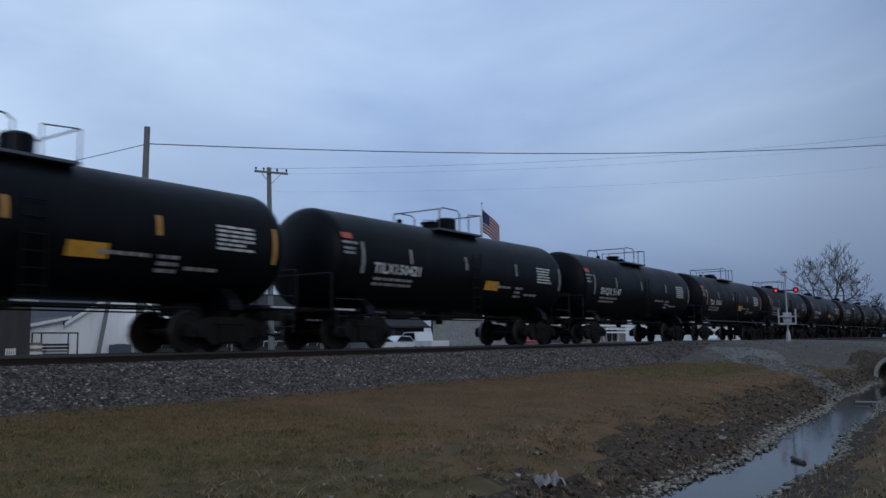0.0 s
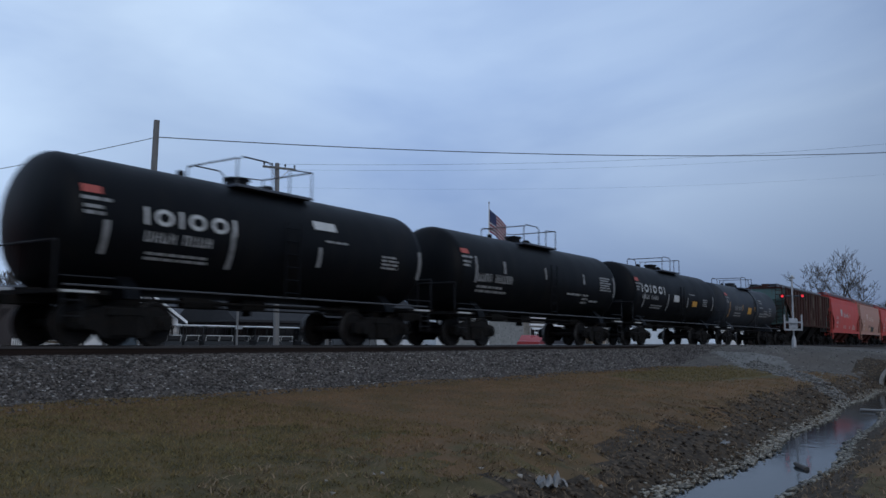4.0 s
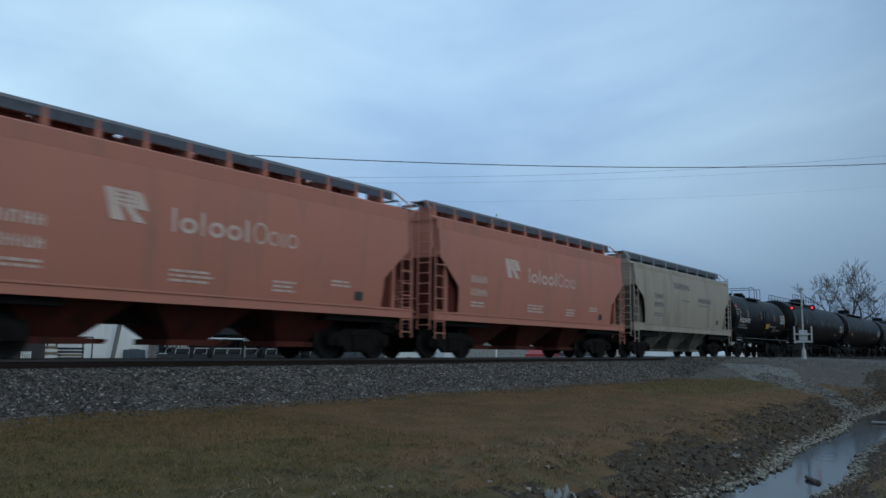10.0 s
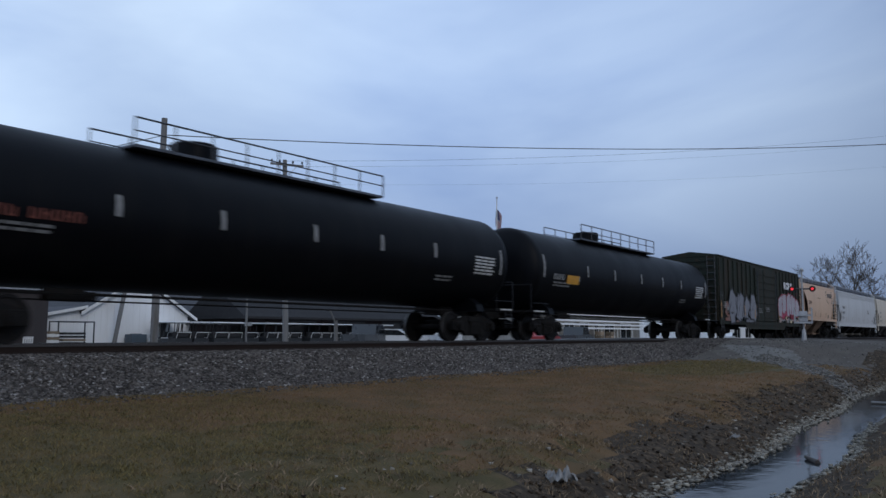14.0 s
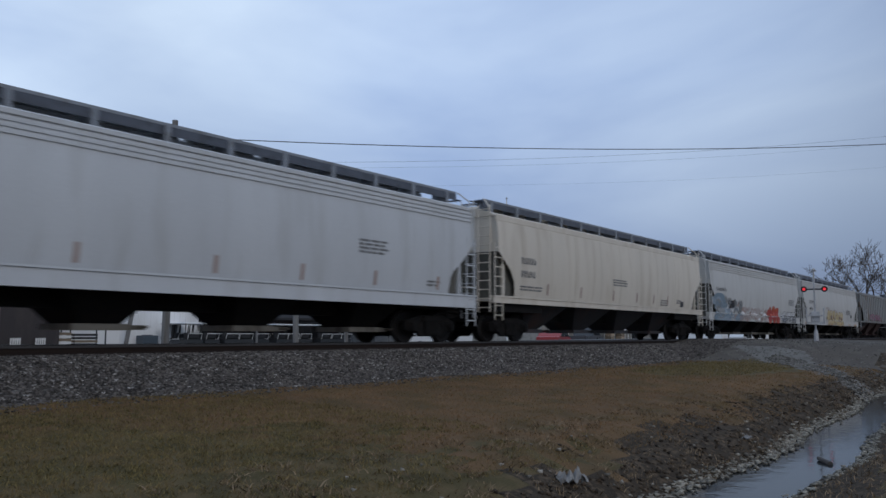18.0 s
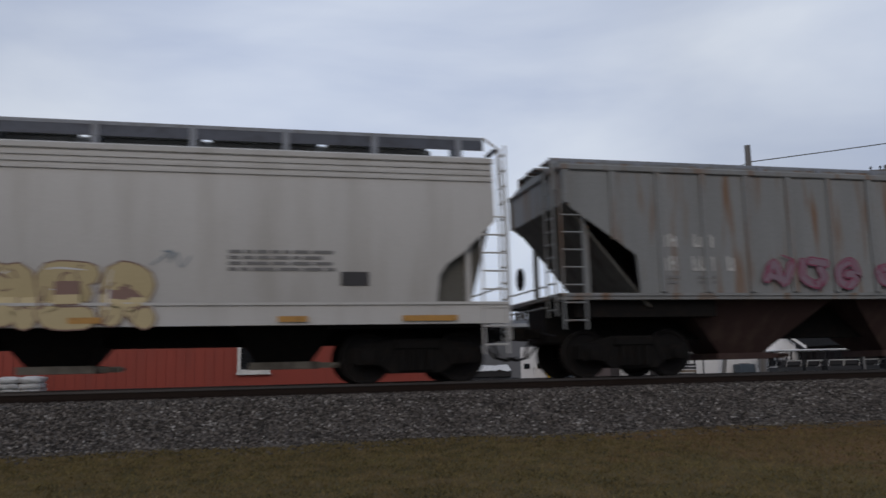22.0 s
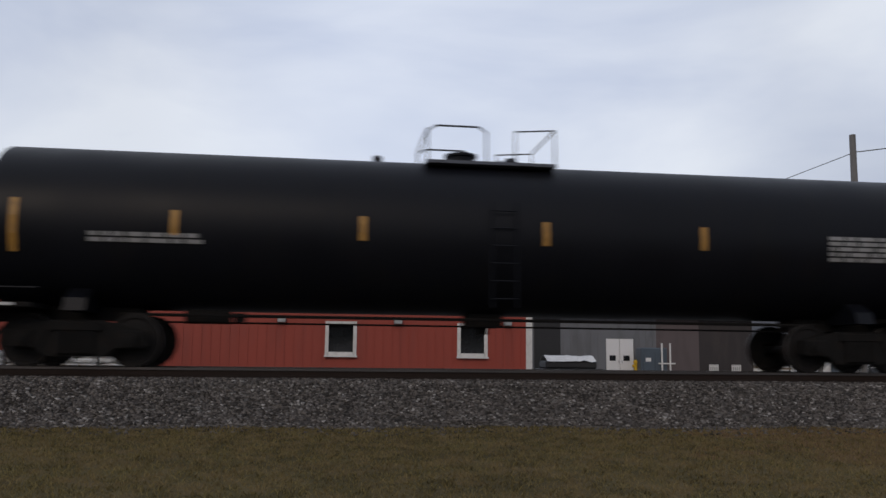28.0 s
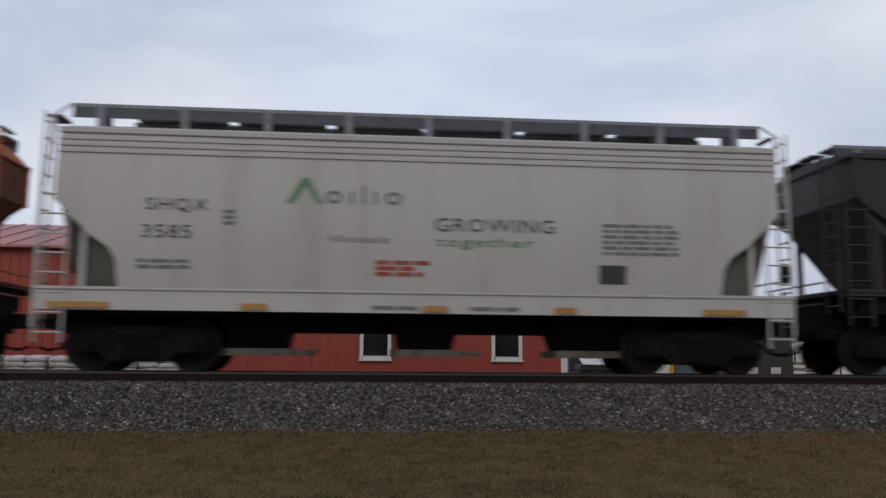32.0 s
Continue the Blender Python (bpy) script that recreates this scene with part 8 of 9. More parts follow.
def hoppers():
    GR = dict(corrugated=True, bay_gap=0.88, gate_paint=DUSTY_GRIME_SHADE, opening=((2.9, 0), (2.3, 0.62), (2.1, 0.92), (1.9, 1.05), (1.42, 1.1)), sill=(1.03, 1.42))
    PL = dict(corrugated=False, opening=((2.9, 0), (2.3, 0.74), (1.95, 1.0), (1.5, 1.08)), band=(0.16, 0.06), sill=(1.24, 1.47))
    looks = {16: (OLIVE_TAN, "olive-tan three-bay covered hopper with faded lettering", 3, dict(PL, eave=4.12, roof=4.46, walk_z=4.70, opening=((3.2, 0), (2.7, 0.8), (2.06, 1.06), (1.5, 1.18)), sill=(1.22, 1.54))),
             22: (SAND, "sand-coloured two-bay covered hopper with black lettering", 2, dict(PL, opening=((3.6, 0), (3.18, 0.62), (2.72, 1.08), (2.21, 1.28), (1.5, 1.42)), sill=(1.36, 1.54), cut=0.95, slope_paint=SAND_GRIME_SHADE)),
             23: (PALE_GREY, "long pale grey four-bay covered hopper", 4, GR), 24: (CREAM, "long cream four-bay covered hopper", 4, PL), 25: (LIGHT_GREY, "long light grey covered hopper with graffiti along its whole sill", 4, GR),
             26: (LIGHT_GREY, "long light grey covered hopper with yellow bubble graffiti", 4, GR), 28: (LIGHT_GREY, "grey covered hopper with large multicoloured graffiti", 3, dict(GR, opening=((3.32, 0), (2.26, 1.15), (1.4, 1.17)), eave=4.12, roof=4.40, walk_z=4.62)),
             31: (DUSTY_GREY, "dusty tan-grey four-bay covered hopper with amber strips", 4, PL), 32: (DUSTY_GREY, "dusty tan-grey covered hopper with dark lettering", 4, PL),
             34: (WARM_WHITE, "warm white covered hopper with large grey overpainted patches", 4, dict(GR, bay_gap=0.35, gate_paint=None, eave=4.24, roof=4.58, walk_z=4.86, sill=(1.08, 1.48))), 37: (LIGHT_GREY, "light grey three-bay covered hopper with green and grey lettering", 3, dict(GR, eave=4.14, roof=4.48, walk_z=4.74))}
    made = {}
    for k, (paint, label, bays, more) in looks.items():
        L = length(k)
        # Bays: near-black holds the shade under grey bodies; others are darker tones.
        opt = dict(eave=4.05, roof=4.38, seed=k, brackets=12 if L > 15.6 else 9, bay_paint=GRIME_SHADE if k in (23, 25, 26, 28, 37) else (DARK_CAR if k == 24 else SAND_GRIME_SHADE if k == 22 else (DUSTY_GRIME_SHADE if k in (31, 32, 16) else paint)))
        opt.update(more)
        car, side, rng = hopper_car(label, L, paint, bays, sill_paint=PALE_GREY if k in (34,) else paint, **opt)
        put(k, car)
        made[k] = (car, side, rng)
        if k in (16, 24, 31, 32):
            n = 9 if L > 16 else 6
            weld_seams(car, side, [-L / 2 + 2.2 + (L - 4.4) * (i + rng.uniform(-0.06, 0.06)) / (n - 1) for i in range(n)], opt["sill"][1] + 0.03, opt["eave"] - 0.2, {16: OLIVE_SEAM, 24: CREAM_SEAM}.get(k, DUSTY_SEAM))
    car, side, rng = made[16]
    title(car, side, rng, -4.5, -3.4, 2.72, 0.24, GREY_MARK, (4,))
    title(car, side, rng, -4.5, -3.4, 2.34, 0.22, GREY_MARK, (5,))
    title(car, side, rng, -2.0, 0.2, 3.32, 0.30, GREY_MARK, (6,), "name_line")
    title(car, side, rng, 1.36, 3.4, 2.80, 0.24, GREY_MARK, (7,), "slogan_line")
    small_print(car, side, rng, [(-1.0, 2.75, 1.1, 1), (1.4, 2.62, 1.9, 1), (-4.5, 2.0, 1.0, 2)], GREY_MARK)
    placard(car, side, 4.3, 4.6, 1.75, 2.0, BLACK_MARK, "black_panel", "small black panel")
    car, side, rng = made[22]
    title(car, side, rng, -4.15, -3.1, 2.58, 0.27, S_UMBER, (4,))
    words(car, "243385", -4.2, 2.08, 0.25, S_UMBER, side, stretch=1.2, bold=0.008)
    small_print(car, side, rng, [(-4.0, 1.8, 1.1, 2), (-1.2, 3.1, 1.6, 1)], S_UMBER)
    bm = B()
    for x0, x1, z0, z1 in ((2.16, 2.26, 2.98, 3.80), (2.16, 2.45, 3.72, 3.80), (2.16, 2.45, 2.98, 3.06), (4.37, 4.47, 2.98, 3.80), (4.18, 4.47, 3.72, 3.80), (4.18, 4.47, 2.98, 3.06)):
        patch(bm, x0, x1, z0, z1, side)
    for x in (2.62, 3.2, 3.78):
        patch(bm, x, x + 0.44, 3.27, 3.62, side, nz=2)
    for x in (2.5, 2.75, 3.9, 4.1):
        patch(bm, x, x + 0.14, 2.82, 2.94, side)
    marks("bracket_emblem", bm, BLACK_MARK, car, "black bracketed emblem")
    strips(car, side, [(-1.78, 1.85, 0.38), (0.1, 1.85, 0.38), (2.0, 1.85, 0.38)], S_BROWN)
    placard(car, side, 2.75, 3.1, 1.62, 1.86, BLACK_MARK, "black_panel", "small black panel")
    car, side, rng = made[23]
    title(car, side, rng, -7.92, -6.88, 2.58, 0.22, GREY_MARK, (4,))
    title(car, side, rng, -7.92, -6.88, 2.12, 0.22, GREY_MARK, (5,))
    small_print(car, side, rng, [(-7.9, 1.82, 0.9, 2), (4.5, 2.62, 1.2, 4), (7.4, 1.7, 0.6, 2)], GREY_MARK)
    strips(car, side, [(-8.36, 1.97, 0.94)] + [(x, 1.70, 0.38) for x in (-5.93, -3.0, 0.1, 2.6, 5.2, 7.9)], S_TAUPE)
    car, side, rng = made[24]
    title(car, side, rng, -7.85, -6.85, 2.58, 0.22, GREY_MARK, (5,))
    title(car, side, rng, -7.85, -6.9, 2.14, 0.22, GREY_MARK, (5,))
    small_print(car, side, rng, [(-7.85, 1.8, 1.6, 2), (-0.8, 2.4, 1.4, 3), (4.2, 1.75, 0.9, 3), (6.1, 1.8, 0.6, 2)], GREY_MARK)
    strips(car, side, [(x, 1.80, 0.4) for x in (-6.0, -3.5, -0.7, 1.6, 3.4, 5.0)], S_TAUPE)
    placard(car, side, 6.6, 7.0, 1.55, 1.8, BLACK_MARK, "black_panel", "small black panel")
    car, side, rng = made[25]
    title(car, side, rng, -8.0, -6.35, 2.56, 0.20, GREY_MARK, (5,))
    fade(car, -8.3, -5.9, 1.02, 2.45, side, (S_DUSTBLUE, S_DUSTBLUE, S_SLATE, S_BUFF), 71, 40, 0.42, "washed-out blue overspray")
    fade(car, -6.2, -3.5, 1.02, 2.15, side, (S_DUSTBLUE, S_BUFF, S_TAUPE, S_BUFF, S_WHITE), 73, 40, 0.30, "washed-out grey overspray")
    fade(car, -3.6, 1.5, 1.02, 1.85, side, (S_ROSEGREY, S_WHITE, S_ROSEGREY, S_TAUPE), 72, 60, 0.24, "washed-out rose-grey overspray")
    for i, (x0, x1, z0, z1, ink, w) in enumerate(((-8.2, -6.1, 1.25, 1.5, S_SLATE, 0.05), (-8.2, -6.2, 1.75, 2.0, S_SLATE, 0.05), (-6.2, -4.9, 1.7, 2.3, S_BLACK, 0.045), (-5.0, -3.6, 1.5, 2.2, S_BUFF, 0.05), (-6.3, -3.6, 1.1, 1.5, S_SLATE, 0.05),
                                                  (-3.4, -1.0, 1.15, 1.8, S_TAUPE, 0.045), (-1.0, 1.3, 1.15, 1.75, S_TAUPE, 0.045), (-3.2, 1.2, 1.3, 1.6, S_WHITE, 0.03))):
        scrawl(car, lambda z: side(z) + 0.008, x0, x1, z0, z1, ink, 74 + i, 5, w, "faded sprayed outlines")
    spray(car, 1.44, 4.0, 1.02, 1.98, side, (S_ROSE, S_BRICKRED, S_BRICKRED, S_BRICKRED, S_ORANGE), 3, 3, False, "brick-red graffiti", 0.58, ROUNDS, 0.05)
    scrawl(car, lambda z: side(z) + 0.02, 1.5, 3.9, 1.2, 1.8, S_ROSE, 84, 5, 0.03, "thin crimson outlines")
    spray(car, 4.4, 8.0, 1.05, 1.75, side, (S_TAUPE, S_BLACK, S_WHITE, S_SILVER, S_WHITE), 4, 6, False, "black and white graffiti", 0.40)
    small_print(car, side, rng, [(6.3, 2.5, 1.4, 4)], GREY_MARK)
    car, side, rng = made[26]
    words(car, "DOWX", -7.77, 2.54, 0.21, BLACK_MARK, side, stretch=1.25)
    words(car, "68816", -7.77, 2.07, 0.21, BLACK_MARK, side, stretch=1.25)
    small_print(car, side, rng, [(-7.8, 1.78, 0.9, 2), (-6.12, 2.45, 0.28, 3), (4.73, 2.26, 1.8, 4), (-4.7, 1.18, 1.4, 1)], GREY_MARK)
    placard(car, side, 6.63, 7.12, 1.71, 1.95, BLACK_MARK, "black_panel", "small black panel")
    spray(car, -2.15, 0.65, 1.02, 2.20, side, (S_WHITE, S_BROWN, S_BUBBLE, S_BUBBLE, S_WHITE), 6, 3, False, "sand-yellow bubble graffiti", 0.50, HUMPS, 0.05)
    spray(car, 0.85, 3.65, 1.02, 2.08, side, (S_WHITE, S_BROWN, S_BUBBLE, S_BUBBLE, S_WHITE), 7, 3, False, "sand-yellow bubble graffiti", 0.50, HUMPS, 0.05)
    scrawl(car, side, -2.45, -1.4, 2.22, 2.42, S_BROWN, 91, 4, 0.018, "thin brown scrawl")
    scrawl(car, side, 0.3, 1.1, 2.05, 2.35, S_BROWN, 92, 3, 0.018, "thin brown scrawl")
    scrawl(car, side, 3.5, 4.1, 2.0, 2.3, S_SLATE, 93, 2, 0.018, "thin blue-grey scrawl")
    sill_marks(car, 1.08, [(-8.8, 1.0), (-4.0, 0.4), (-1.0, 0.4), (2.5, 0.5), (5.8, 0.5), (8.2, 1.0)])
    car, side, rng = made[28]
    words(car, "SHPX", -5.66, 2.56, 0.21, BLACK_MARK, side, stretch=1.25)
    words(car, "454677", -5.66, 2.12, 0.21, BLACK_MARK, side, stretch=1.25)
    small_print(car, side, rng, [(-5.65, 1.85, 1.0, 2), (-3.7, 2.45, 0.25, 3), (4.66, 2.6, 0.85, 3)], GREY_MARK)
    fade(car, -4.3, -1.4, 1.02, 2.35, side, (S_PINK, S_ROSE, S_BLACK, S_WHITE), 10, 34, 0.34, "pink, white and black graffiti ground")
    fade(car, -1.4, 3.3, 1.02, 2.50, side, (S_BLUE, S_CYAN, S_GREEN, S_YELLOW, S_PURPLE, S_BLUE), 17, 62, 0.40, "blue, green and yellow graffiti ground")
    fade(car, -1.4, 3.3, 2.25, 2.62, side, (S_GREEN, S_BLACK, S_GREEN), 18, 16, 0.25, "dark green overspray")
    fade(car, 4.4, 6.25, 1.02, 2.30, side, (S_ROSE, S_BLACK, S_ROSE, S_PINK), 19, 30, 0.30, "crimson and black graffiti ground")
    streaks(car, -4.5, -2.75, 1.05, 2.30, side, (S_BLACK, S_ROSE, S_PINK, S_WHITE, S_ROSE), 11, 26, "crimson, pink and black streaked graffiti")
    spray(car, -2.85, -1.2, 1.05, 2.40, side, (S_BLACK, S_BLACK, S_WHITE, S_ORANGE, S_WHITE), 12, 2, False, "white and orange graffiti letters", 0.40)
    spray(car, -1.3, -0.5, 1.0, 2.5, side, (S_GREEN, S_GREEN, S_PURPLE, S_YELLOW, S_PINK), 14, 1, False, "purple and green graffiti letter", 0.42)
    spray(car, -0.72, 3.15, 1.0, 2.45, side, (S_GREEN, S_BLACK, S_RAINBOW, S_RAINBOW, S_WHITE), 13, 4, False, "rainbow-shaded graffiti letters edged in black", 0.50, ROUNDS, 0.09)
    fade(car, 3.1, 4.5, 1.0, 1.5, lambda z: side(z) + 0.004, (S_CYAN, S_YELLOW, S_WHITE, S_BLUE), 20, 16, 0.26, "blue, yellow and white overspray")
    for w, h, off, ink, what in ((0.60, 0.52, 0.012, S_BLACK, "black"), (0.54, 0.47, 0.016, S_PINK, "pink"), (0.38, 0.33, 0.020, S_PALEPINK, "pale pink")):
        placard(car, lambda z: side(z) + off, 3.82 - w, 3.82 + w, 1.82 - h, 1.82 + h, ink, "graffiti_block", what + " sprayed square")
    scrawl(car, lambda z: side(z) + 0.024, 3.5, 4.15, 1.58, 2.05, S_ROSE, 15, 3, 0.05, "crimson letters on white")
    streaks(car, 4.45, 6.25, 1.02, 2.28, side, (S_ROSE, S_BLACK, S_ROSE, S_WHITE, S_ROSE), 16, 34, "crimson, white and black streaked graffiti")
    car, side, rng = made[31]
    title(car, side, rng, -7.5, -6.65, 2.48, 0.2, GREY_MARK, (4,))
    title(car, side, rng, -7.5, -6.25, 2.02, 0.2, GREY_MARK, (6,))
    small_print(car, side, rng, [(-7.5, 1.72, 1.1, 2), (-5.4, 2.6, 0.3, 2), (-1.73, 2.02, 0.85, 1), (4.0, 1.74, 0.4, 2)], GREY_MARK)
    small_print(car, side, rng, [(-4.1, 1.85, 0.4, 3), (1.07, 1.72, 0.75, 2)], RED_MARK)
    strips(car, side, [(x, 1.85, 0.42) for x in (-5.23, -2.55, 0.0, 2.6, 5.2)] + [(7.57, 2.04, 0.82)])
    car, side, rng = made[32]
    title(car, side, rng, -7.47, -6.85, 2.46, 0.2, GREY_MARK, (4,))
    title(car, side, rng, -7.54, -6.4, 2.06, 0.2, GREY_MARK, (6,))
    small_print(car, side, rng, [(-7.5, 1.72, 1.0, 2), (-6.1, 2.5, 0.3, 2), (-5.4, 1.68, 1.2, 1), (1.5, 1.7, 1.1, 2)], GREY_MARK)
    strips(car, side, [(-7.62, 2.02, 0.82)] + [(x, 1.78, 0.42) for x in (-4.5, -1.57, 1.4, 4.4)] + [(7.6, 2.02, 0.82)])
    car, side, rng = made[34]
    words(car, "AOKX", -8.05, 2.76, 0.26, GREY_MARK, side, stretch=1.25)
    words(car, "90388", -8.15, 2.18, 0.30, GREY_MARK, side, stretch=1.25)
    small_print(car, side, rng, [(-7.95, 2.02, 0.8, 2)], GREY_MARK)
    for x0, x1, z0, z1 in ((-6.05, 5.44, 1.66, 2.93), (-6.8, -6.05, 1.66, 1.78), (5.44, 6.9, 1.66, 2.34)):
        placard(car, side, x0, x1, z0, z1, S_BUFF, "overpainted_patch", "flat grey overpainted patch")
    sill_marks(car, 1.16, [(-8.5, 0.9), (-5.37, 0.45), (-2.8, 0.45), (0.04, 0.4), (2.7, 0.4), (5.2, 0.4), (8.2, 0.9)])
    placard(car, lambda z: 1.56, -7.2, -6.95, 1.18, 1.30, S_ROSE, "red_panel")
    car, side, rng = made[37]
    words(car, "SHQX", -4.9, 2.75, 0.21, BLACK_MARK, side, stretch=1.25)
    words(car, "3585", -4.95, 2.27, 0.23, BLACK_MARK, side, stretch=1.25)
    small_print(car, side, rng, [(-5.0, 1.85, 1.0, 2), (-3.58, 2.72, 0.2, 3), (3.1, 2.62, 1.4, 6), (-1.0, 1.10, 0.9, 1), (0.7, 1.10, 0.9, 1)], GREY_MARK)
    small_print(car, side, rng, [(-0.95, 1.88, 0.95, 3)], RED_MARK, 0.07)
    bm = B()
    flat_on(bm, [(-2.52, 2.92), (-2.40, 2.92), (-2.18, 3.25), (-1.98, 2.92), (-1.88, 2.92), (-2.15, 3.38), (-2.24, 3.38)], side)
    part("leaf_emblem", bm, GREEN_MARK, car, "green angled leaf emblem")
    marks("name_line", plain_name("oi|io", -1.9, -0.45, 2.93, 0.34, 0.05, side), GREY_MARK, car, "dark grey painted name")
    words(car, "Wholesale", -1.79, 2.25, 0.13, GREY_MARK, side, stretch=1.25)
    words(car, "GROWING", 0.06, 2.48, 0.24, BLACK_MARK, side, stretch=1.22)
    words(car, "together", 0.10, 2.22, 0.17, GREEN_MARK, side, stretch=1.9)
    placard(car, side, 3.04, 3.53, 1.60, 1.93, BLACK_MARK, "black_panel", "black label panel")
    sill_marks(car, 1.06, [(-5.9, 1.0), (-3.0, 0.45), (0.1, 0.45), (2.4, 0.4), (5.3, 0.8)])
    return made


hoppers()


def ribbed():
    made = {}
    for k, paint, label, rp in ((10, RUST_BROWN, "rust-brown ribbed covered hopper with pale worn posts", RUST_PALE), (27, RIB_GREY, "grey ribbed covered hopper streaked with rust and pink graffiti", None),
                                (36, ORANGE, "weathered orange ribbed covered hopper", None), (38, DARK_CAR, "dark grimy covered hopper with rust patches", None)):
        L = length(k)
        low = k == 27
        car, side, rng = hopper_car(label, L, paint, 3, seed=k, ribs=18, bulge=0, half=1.56, corrugated=False, eave=3.98 if low else 4.08, roof=4.14 if low else 4.28, walk_z=4.28 if low else (4.50 if k == 36 else 4.42), trough=not low,
                                    opening=((3.30, 0), (2.3, 1.45), (1.6, 1.5)), sill=(1.45, 1.57), end_paint=TEAL if k == 10 else (ORANGE_GRIME_SHADE if k == 36 else None), bay_paint=RUST_BAY if low else (GRIME_SHADE if k == 10 else (ORANGE_GRIME_SHADE if k == 36 else paint)), bay_low=0.42, brackets=12, rib_paint=rp, slope_paint={10: TEAL, 36: ORANGE_GRIME_SHADE}.get(k), slope=-0.15, web=k not in (27, 36), cut={27: 0.60, 36: 0.95}.get(k, 0.74),
                                    walk_paint=RIB_GREY if low else (BRACKET if k == 36 else None))
        put(k, car)
        made[k] = (car, side, rng)
    car, side, rng = made[10]
    placard(car, lambda z: 1.56, -6.4, -6.0, 2.25, 2.5, RUST_PALE, "pale_patch")
    placard(car, lambda z: 1.56, -5.8, -5.2, 2.2, 2.48, RUST_PALE, "pale_patch")
    car, side, rng = made[27]
    flat = lambda z: 1.562
    for x0, x1, z0, z1, n in ((-6.31, -5.87, 2.46, 2.72, 2), (-5.57, -5.07, 2.46, 2.72, 2), (-6.29, -5.9, 2.0, 2.29, 2), (-5.62, -5.1, 2.0, 2.29, 3), (-4.87, -4.65, 2.0, 2.29, 1)):
        title(car, flat, rng, x0, x1, z0, z1 - z0, WHITE_MARK, (n,))
    small_print(car, flat, rng, [(-6.3, 1.85, 0.4, 2), (-5.5, 1.85, 0.4, 2), (2.05, 1.86, 0.55, 2)], GREY_MARK)
    small_print(car, flat, rng, [(4.3, 1.98, 0.5, 5)], WHITE_MARK)
    spray(car, -4.1, -1.75, 1.62, 2.30, lambda z: 1.62, (S_DULLPINK, S_MUTEROSE, S_DULLPINK, S_DULLPINK, S_MUTEROSE), 51, 3, False, "dull pink graffiti letters edged in crimson", 0.22, GLYPHS, 0.06)
    spray(car, -1.5, 1.85, 1.62, 2.30, lambda z: 1.62, (S_DULLPINK, S_MUTEROSE, S_DULLPINK, S_DULLPINK, S_MUTEROSE), 53, 5, False, "dull pink graffiti letters edged in crimson", 0.26, SHARDS, 0.06)
    car, side, rng = made[36]
    words(car, "GA", -5.24, 2.76, 0.20, S_DIMSAND, flat, stretch=1.25, bold=0.008)
    words(car, "CX", -4.44, 2.76, 0.20, S_DIMSAND, flat, stretch=1.25, bold=0.008)
    for x0, x1 in ((-5.25, -4.72), (-4.44, -3.92)):
        title(car, flat, rng, x0, x1, 2.30, 0.2, S_DIMSAND, (3,))
    small_print(car, flat, rng, [(-3.48, 2.8, 0.35, 3), (-5.2, 1.78, 0.45, 2), (-4.4, 1.78, 0.45, 2), (-2.04, 1.76, 0.5, 2), (3.4, 1.72, 0.5, 2), (4.2, 1.85, 0.45, 4)], S_DIMSAND)
    small_print(car, flat, rng, [(-0.22, 2.08, 0.55, 3)], S_BROWN, 0.08, 0.13)
    scrawl(car, lambda z: 1.625, 0.6, 2.43, 1.55, 1.95, S_BLACK, 61, 5, 0.03, "black scrawl")
    placard(car, flat, 5.81, 6.23, 1.54, 2.0, BLACK_MARK, "black_panel", "black label panel")
    return made


ribbed()


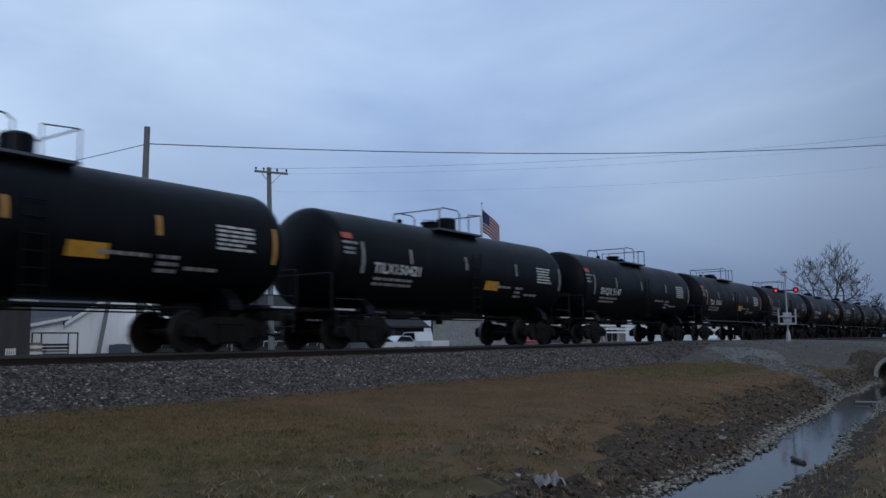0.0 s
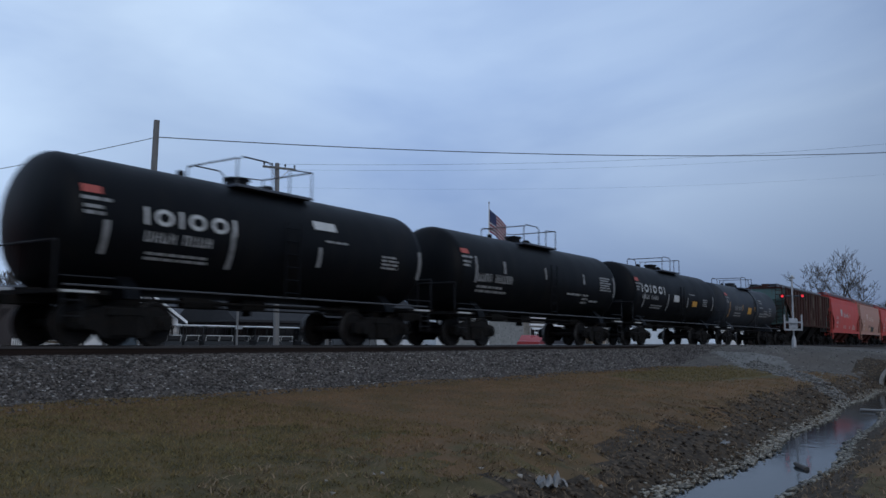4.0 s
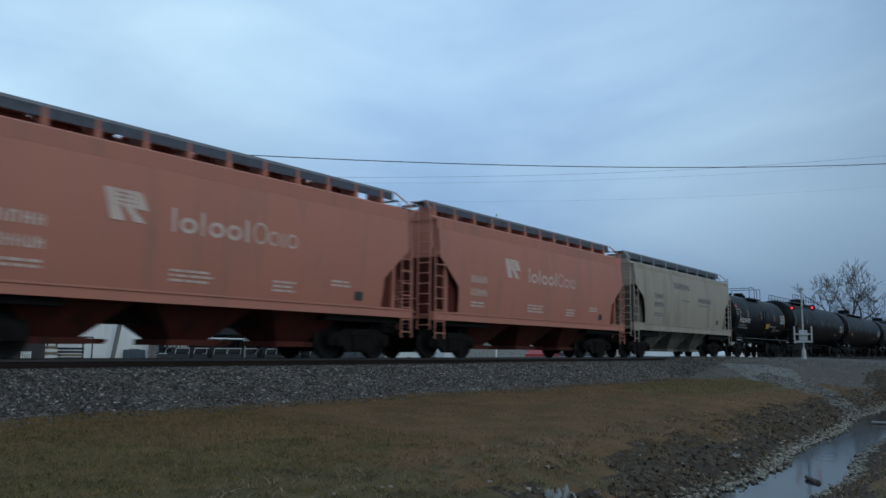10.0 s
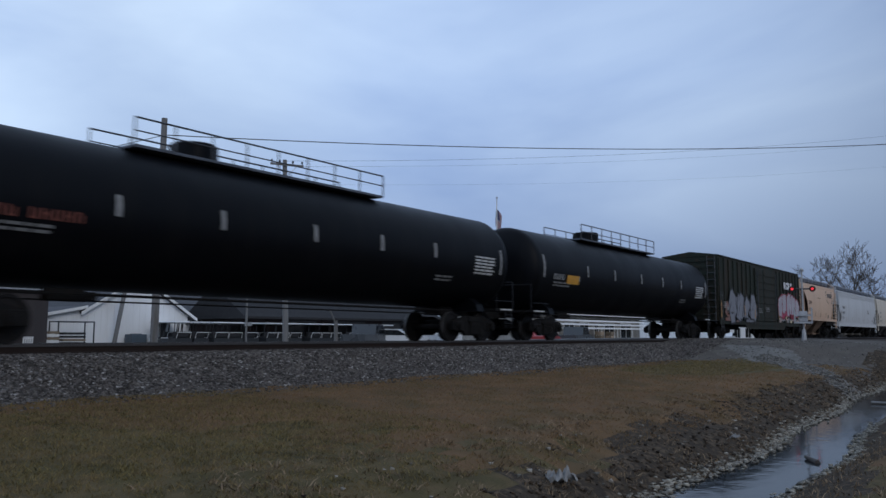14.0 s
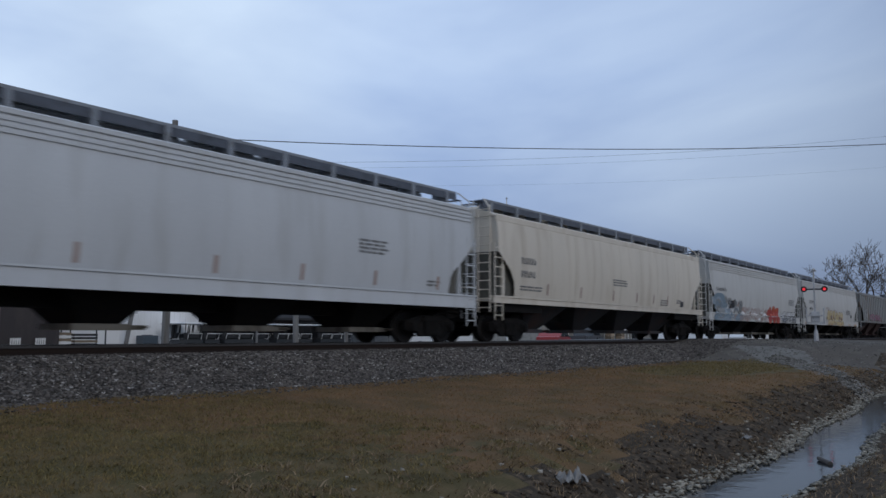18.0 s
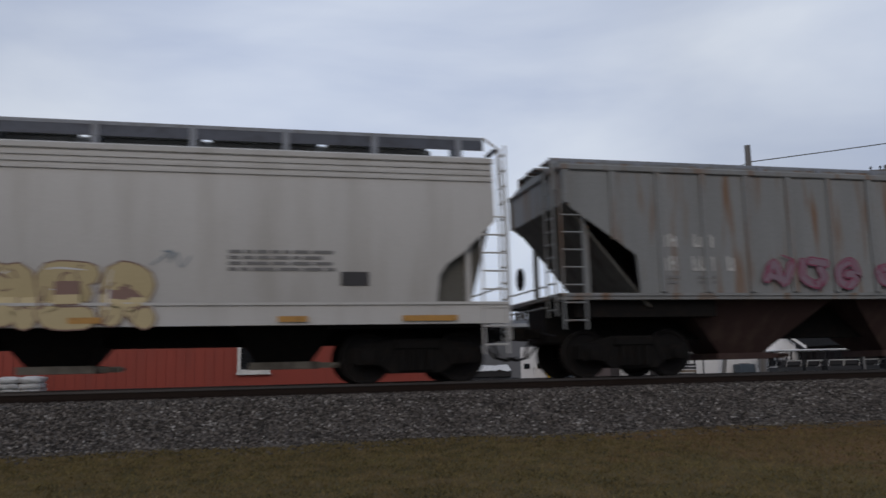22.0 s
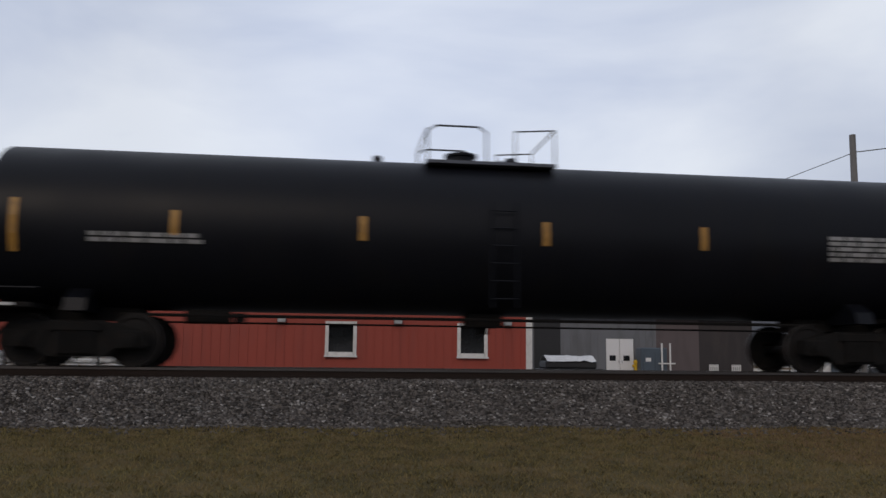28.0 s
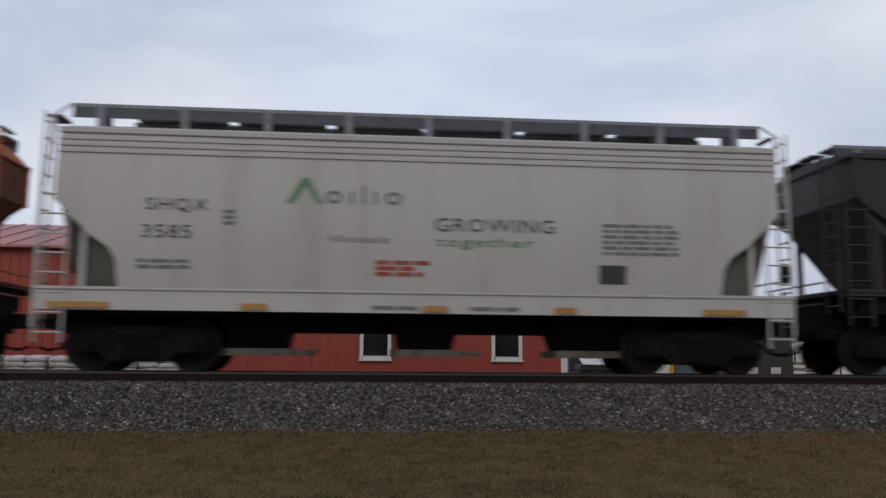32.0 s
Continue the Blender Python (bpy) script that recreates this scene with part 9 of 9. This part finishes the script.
def boxcar():
    L = length(21)
    car, side, rng = box_car("dark green boxcar covered in silver and white graffiti", L, BOX_GREEN)
    s2 = lambda z: 1.625
    fade(car, -8.3, -2.2, 0.95, 2.3, s2, (S_BROWN, S_BUFF, S_BROWN), 80, 16, 0.3)
    fade(car, -8.1, -7.2, 1.0, 2.1, lambda z: 1.632, (S_RUSTPINK, S_RUSTPINK, S_BROWN), 22, 16, 0.17, "faded orange overspray")
    fade(car, -2.9, -2.2, 1.1, 2.1, lambda z: 1.632, (S_RUSTPINK, S_BROWN), 23, 10, 0.14, "faded orange overspray")
    fade(car, -7.3, -2.7, 0.98, 2.4, lambda z: 1.637, (S_SILVER, S_BUFF, S_SILVER, S_SILVER), 84, 46, 0.36, "dull silver graffiti ground")
    spray(car, -7.55, -2.2, 0.90, 2.70, lambda z: 1.64, (S_BLACK, S_BLACK, S_SILVER, S_SILVER, S_SILVER), 21, 4, False, "huge silver graffiti slabs edged in black", 0.68, SLABS, 0.20, True)
    fade(car, 2.95, 8.8, 1.05, 1.55, lambda z: 1.63, (S_BUFF, S_SAND, S_BUFF, S_TAUPE), 81, 22, 0.26)
    fade(car, 3.6, 8.3, 1.25, 2.9, lambda z: 1.632, (S_ROSE, S_CRIMSON, S_ROSE), 82, 34, 0.42, "crimson graffiti ground")
    spray(car, 2.95, 8.75, 1.25, 3.25, lambda z: 1.64, (S_ROSE, S_CRIMSON, S_PALESILVER, S_PALESILVER, S_WHITE), 24, 5, False, "pale silver graffiti slabs edged in crimson", 0.62, SHARDS, 0.14, True)
    words(car, "RCRAL", 4.56, 3.33, 0.42, S_BLACK, lambda z: 1.64, "tag", 1.35, 1.02, 0.05, 0.012)
    words(car, "RCRAL", 4.50, 3.36, 0.42, S_WHITE, lambda z: 1.64, "tag", 1.35, 1.02, 0.04, 0.02)
    strips(car, lambda z: 1.68, [(-4.78, 1.66, 0.55), (-2.62, 1.50, 0.5), (-9.1, 1.6, 0.9), (2.9, 1.45, 0.4), (8.9, 1.6, 0.8)])
    small_print(car, lambda z: 1.63, rng, [(-8.5, 2.0, 0.5, 4), (0.0, 1.9, 0.9, 3), (-1.6, 1.8, 0.7, 3)], FADED_MARK)
    put(21, car)


boxcar()

# ---- sleepers near the viewer ----
bm = B()
box(bm, -0.115, 0.115, -1.30, 1.30, -0.34, -0.172, 0.012)
tie = part("sleeper", bm, TIE, bed, "", pose(-13.0, 0, 0))
for k in range(1, 130):
    link_mesh("sleeper", tie.data, None, bed, "", pose(-13.0 + 0.53 * k, 0.03 * math.sin(k * 3.3), 0))


# ---- what moves ----
def travelled(t):
    return 20.3525 * t - 0.057651 * t * t + 0.00071072 * t ** 3


def motions():
    for car, s in TRAIN:
        walk(car, [(t, pose(s - travelled(t), 0, 0)) for t in range(0, 33, 2)])
    # all wheels roll alike: one set of keys for each axle place of a bogie
    rolled = {}
    for w, a in AXLES:
        if a not in rolled:
            walk(w, [(i / 30, pose(a, 0, WHEEL_R, 0, -math.degrees(travelled(i / 30) / WHEEL_R), 0)) for i in range(0, 961)])
            rolled[a] = w.animation_data
        else:
            w.rotation_mode = "QUATERNION"
            keys = w.animation_data_create()
            keys.action = rolled[a].action
            keys.action_slot = rolled[a].action_slot
    # the flag swings on its pole
    x, y = along(57.65, 55.0)
    walk(FLAG, [(t, pose(x, y, 9.0, 0, 0, r)) for t, r in ((0, -52), (2, -62), (4, -50), (6, -30), (8, -10), (10, 5), (12, 20), (14, 15), (16, -10), (18, -30), (20, -40), (26, -40), (32, -30))])


motions()
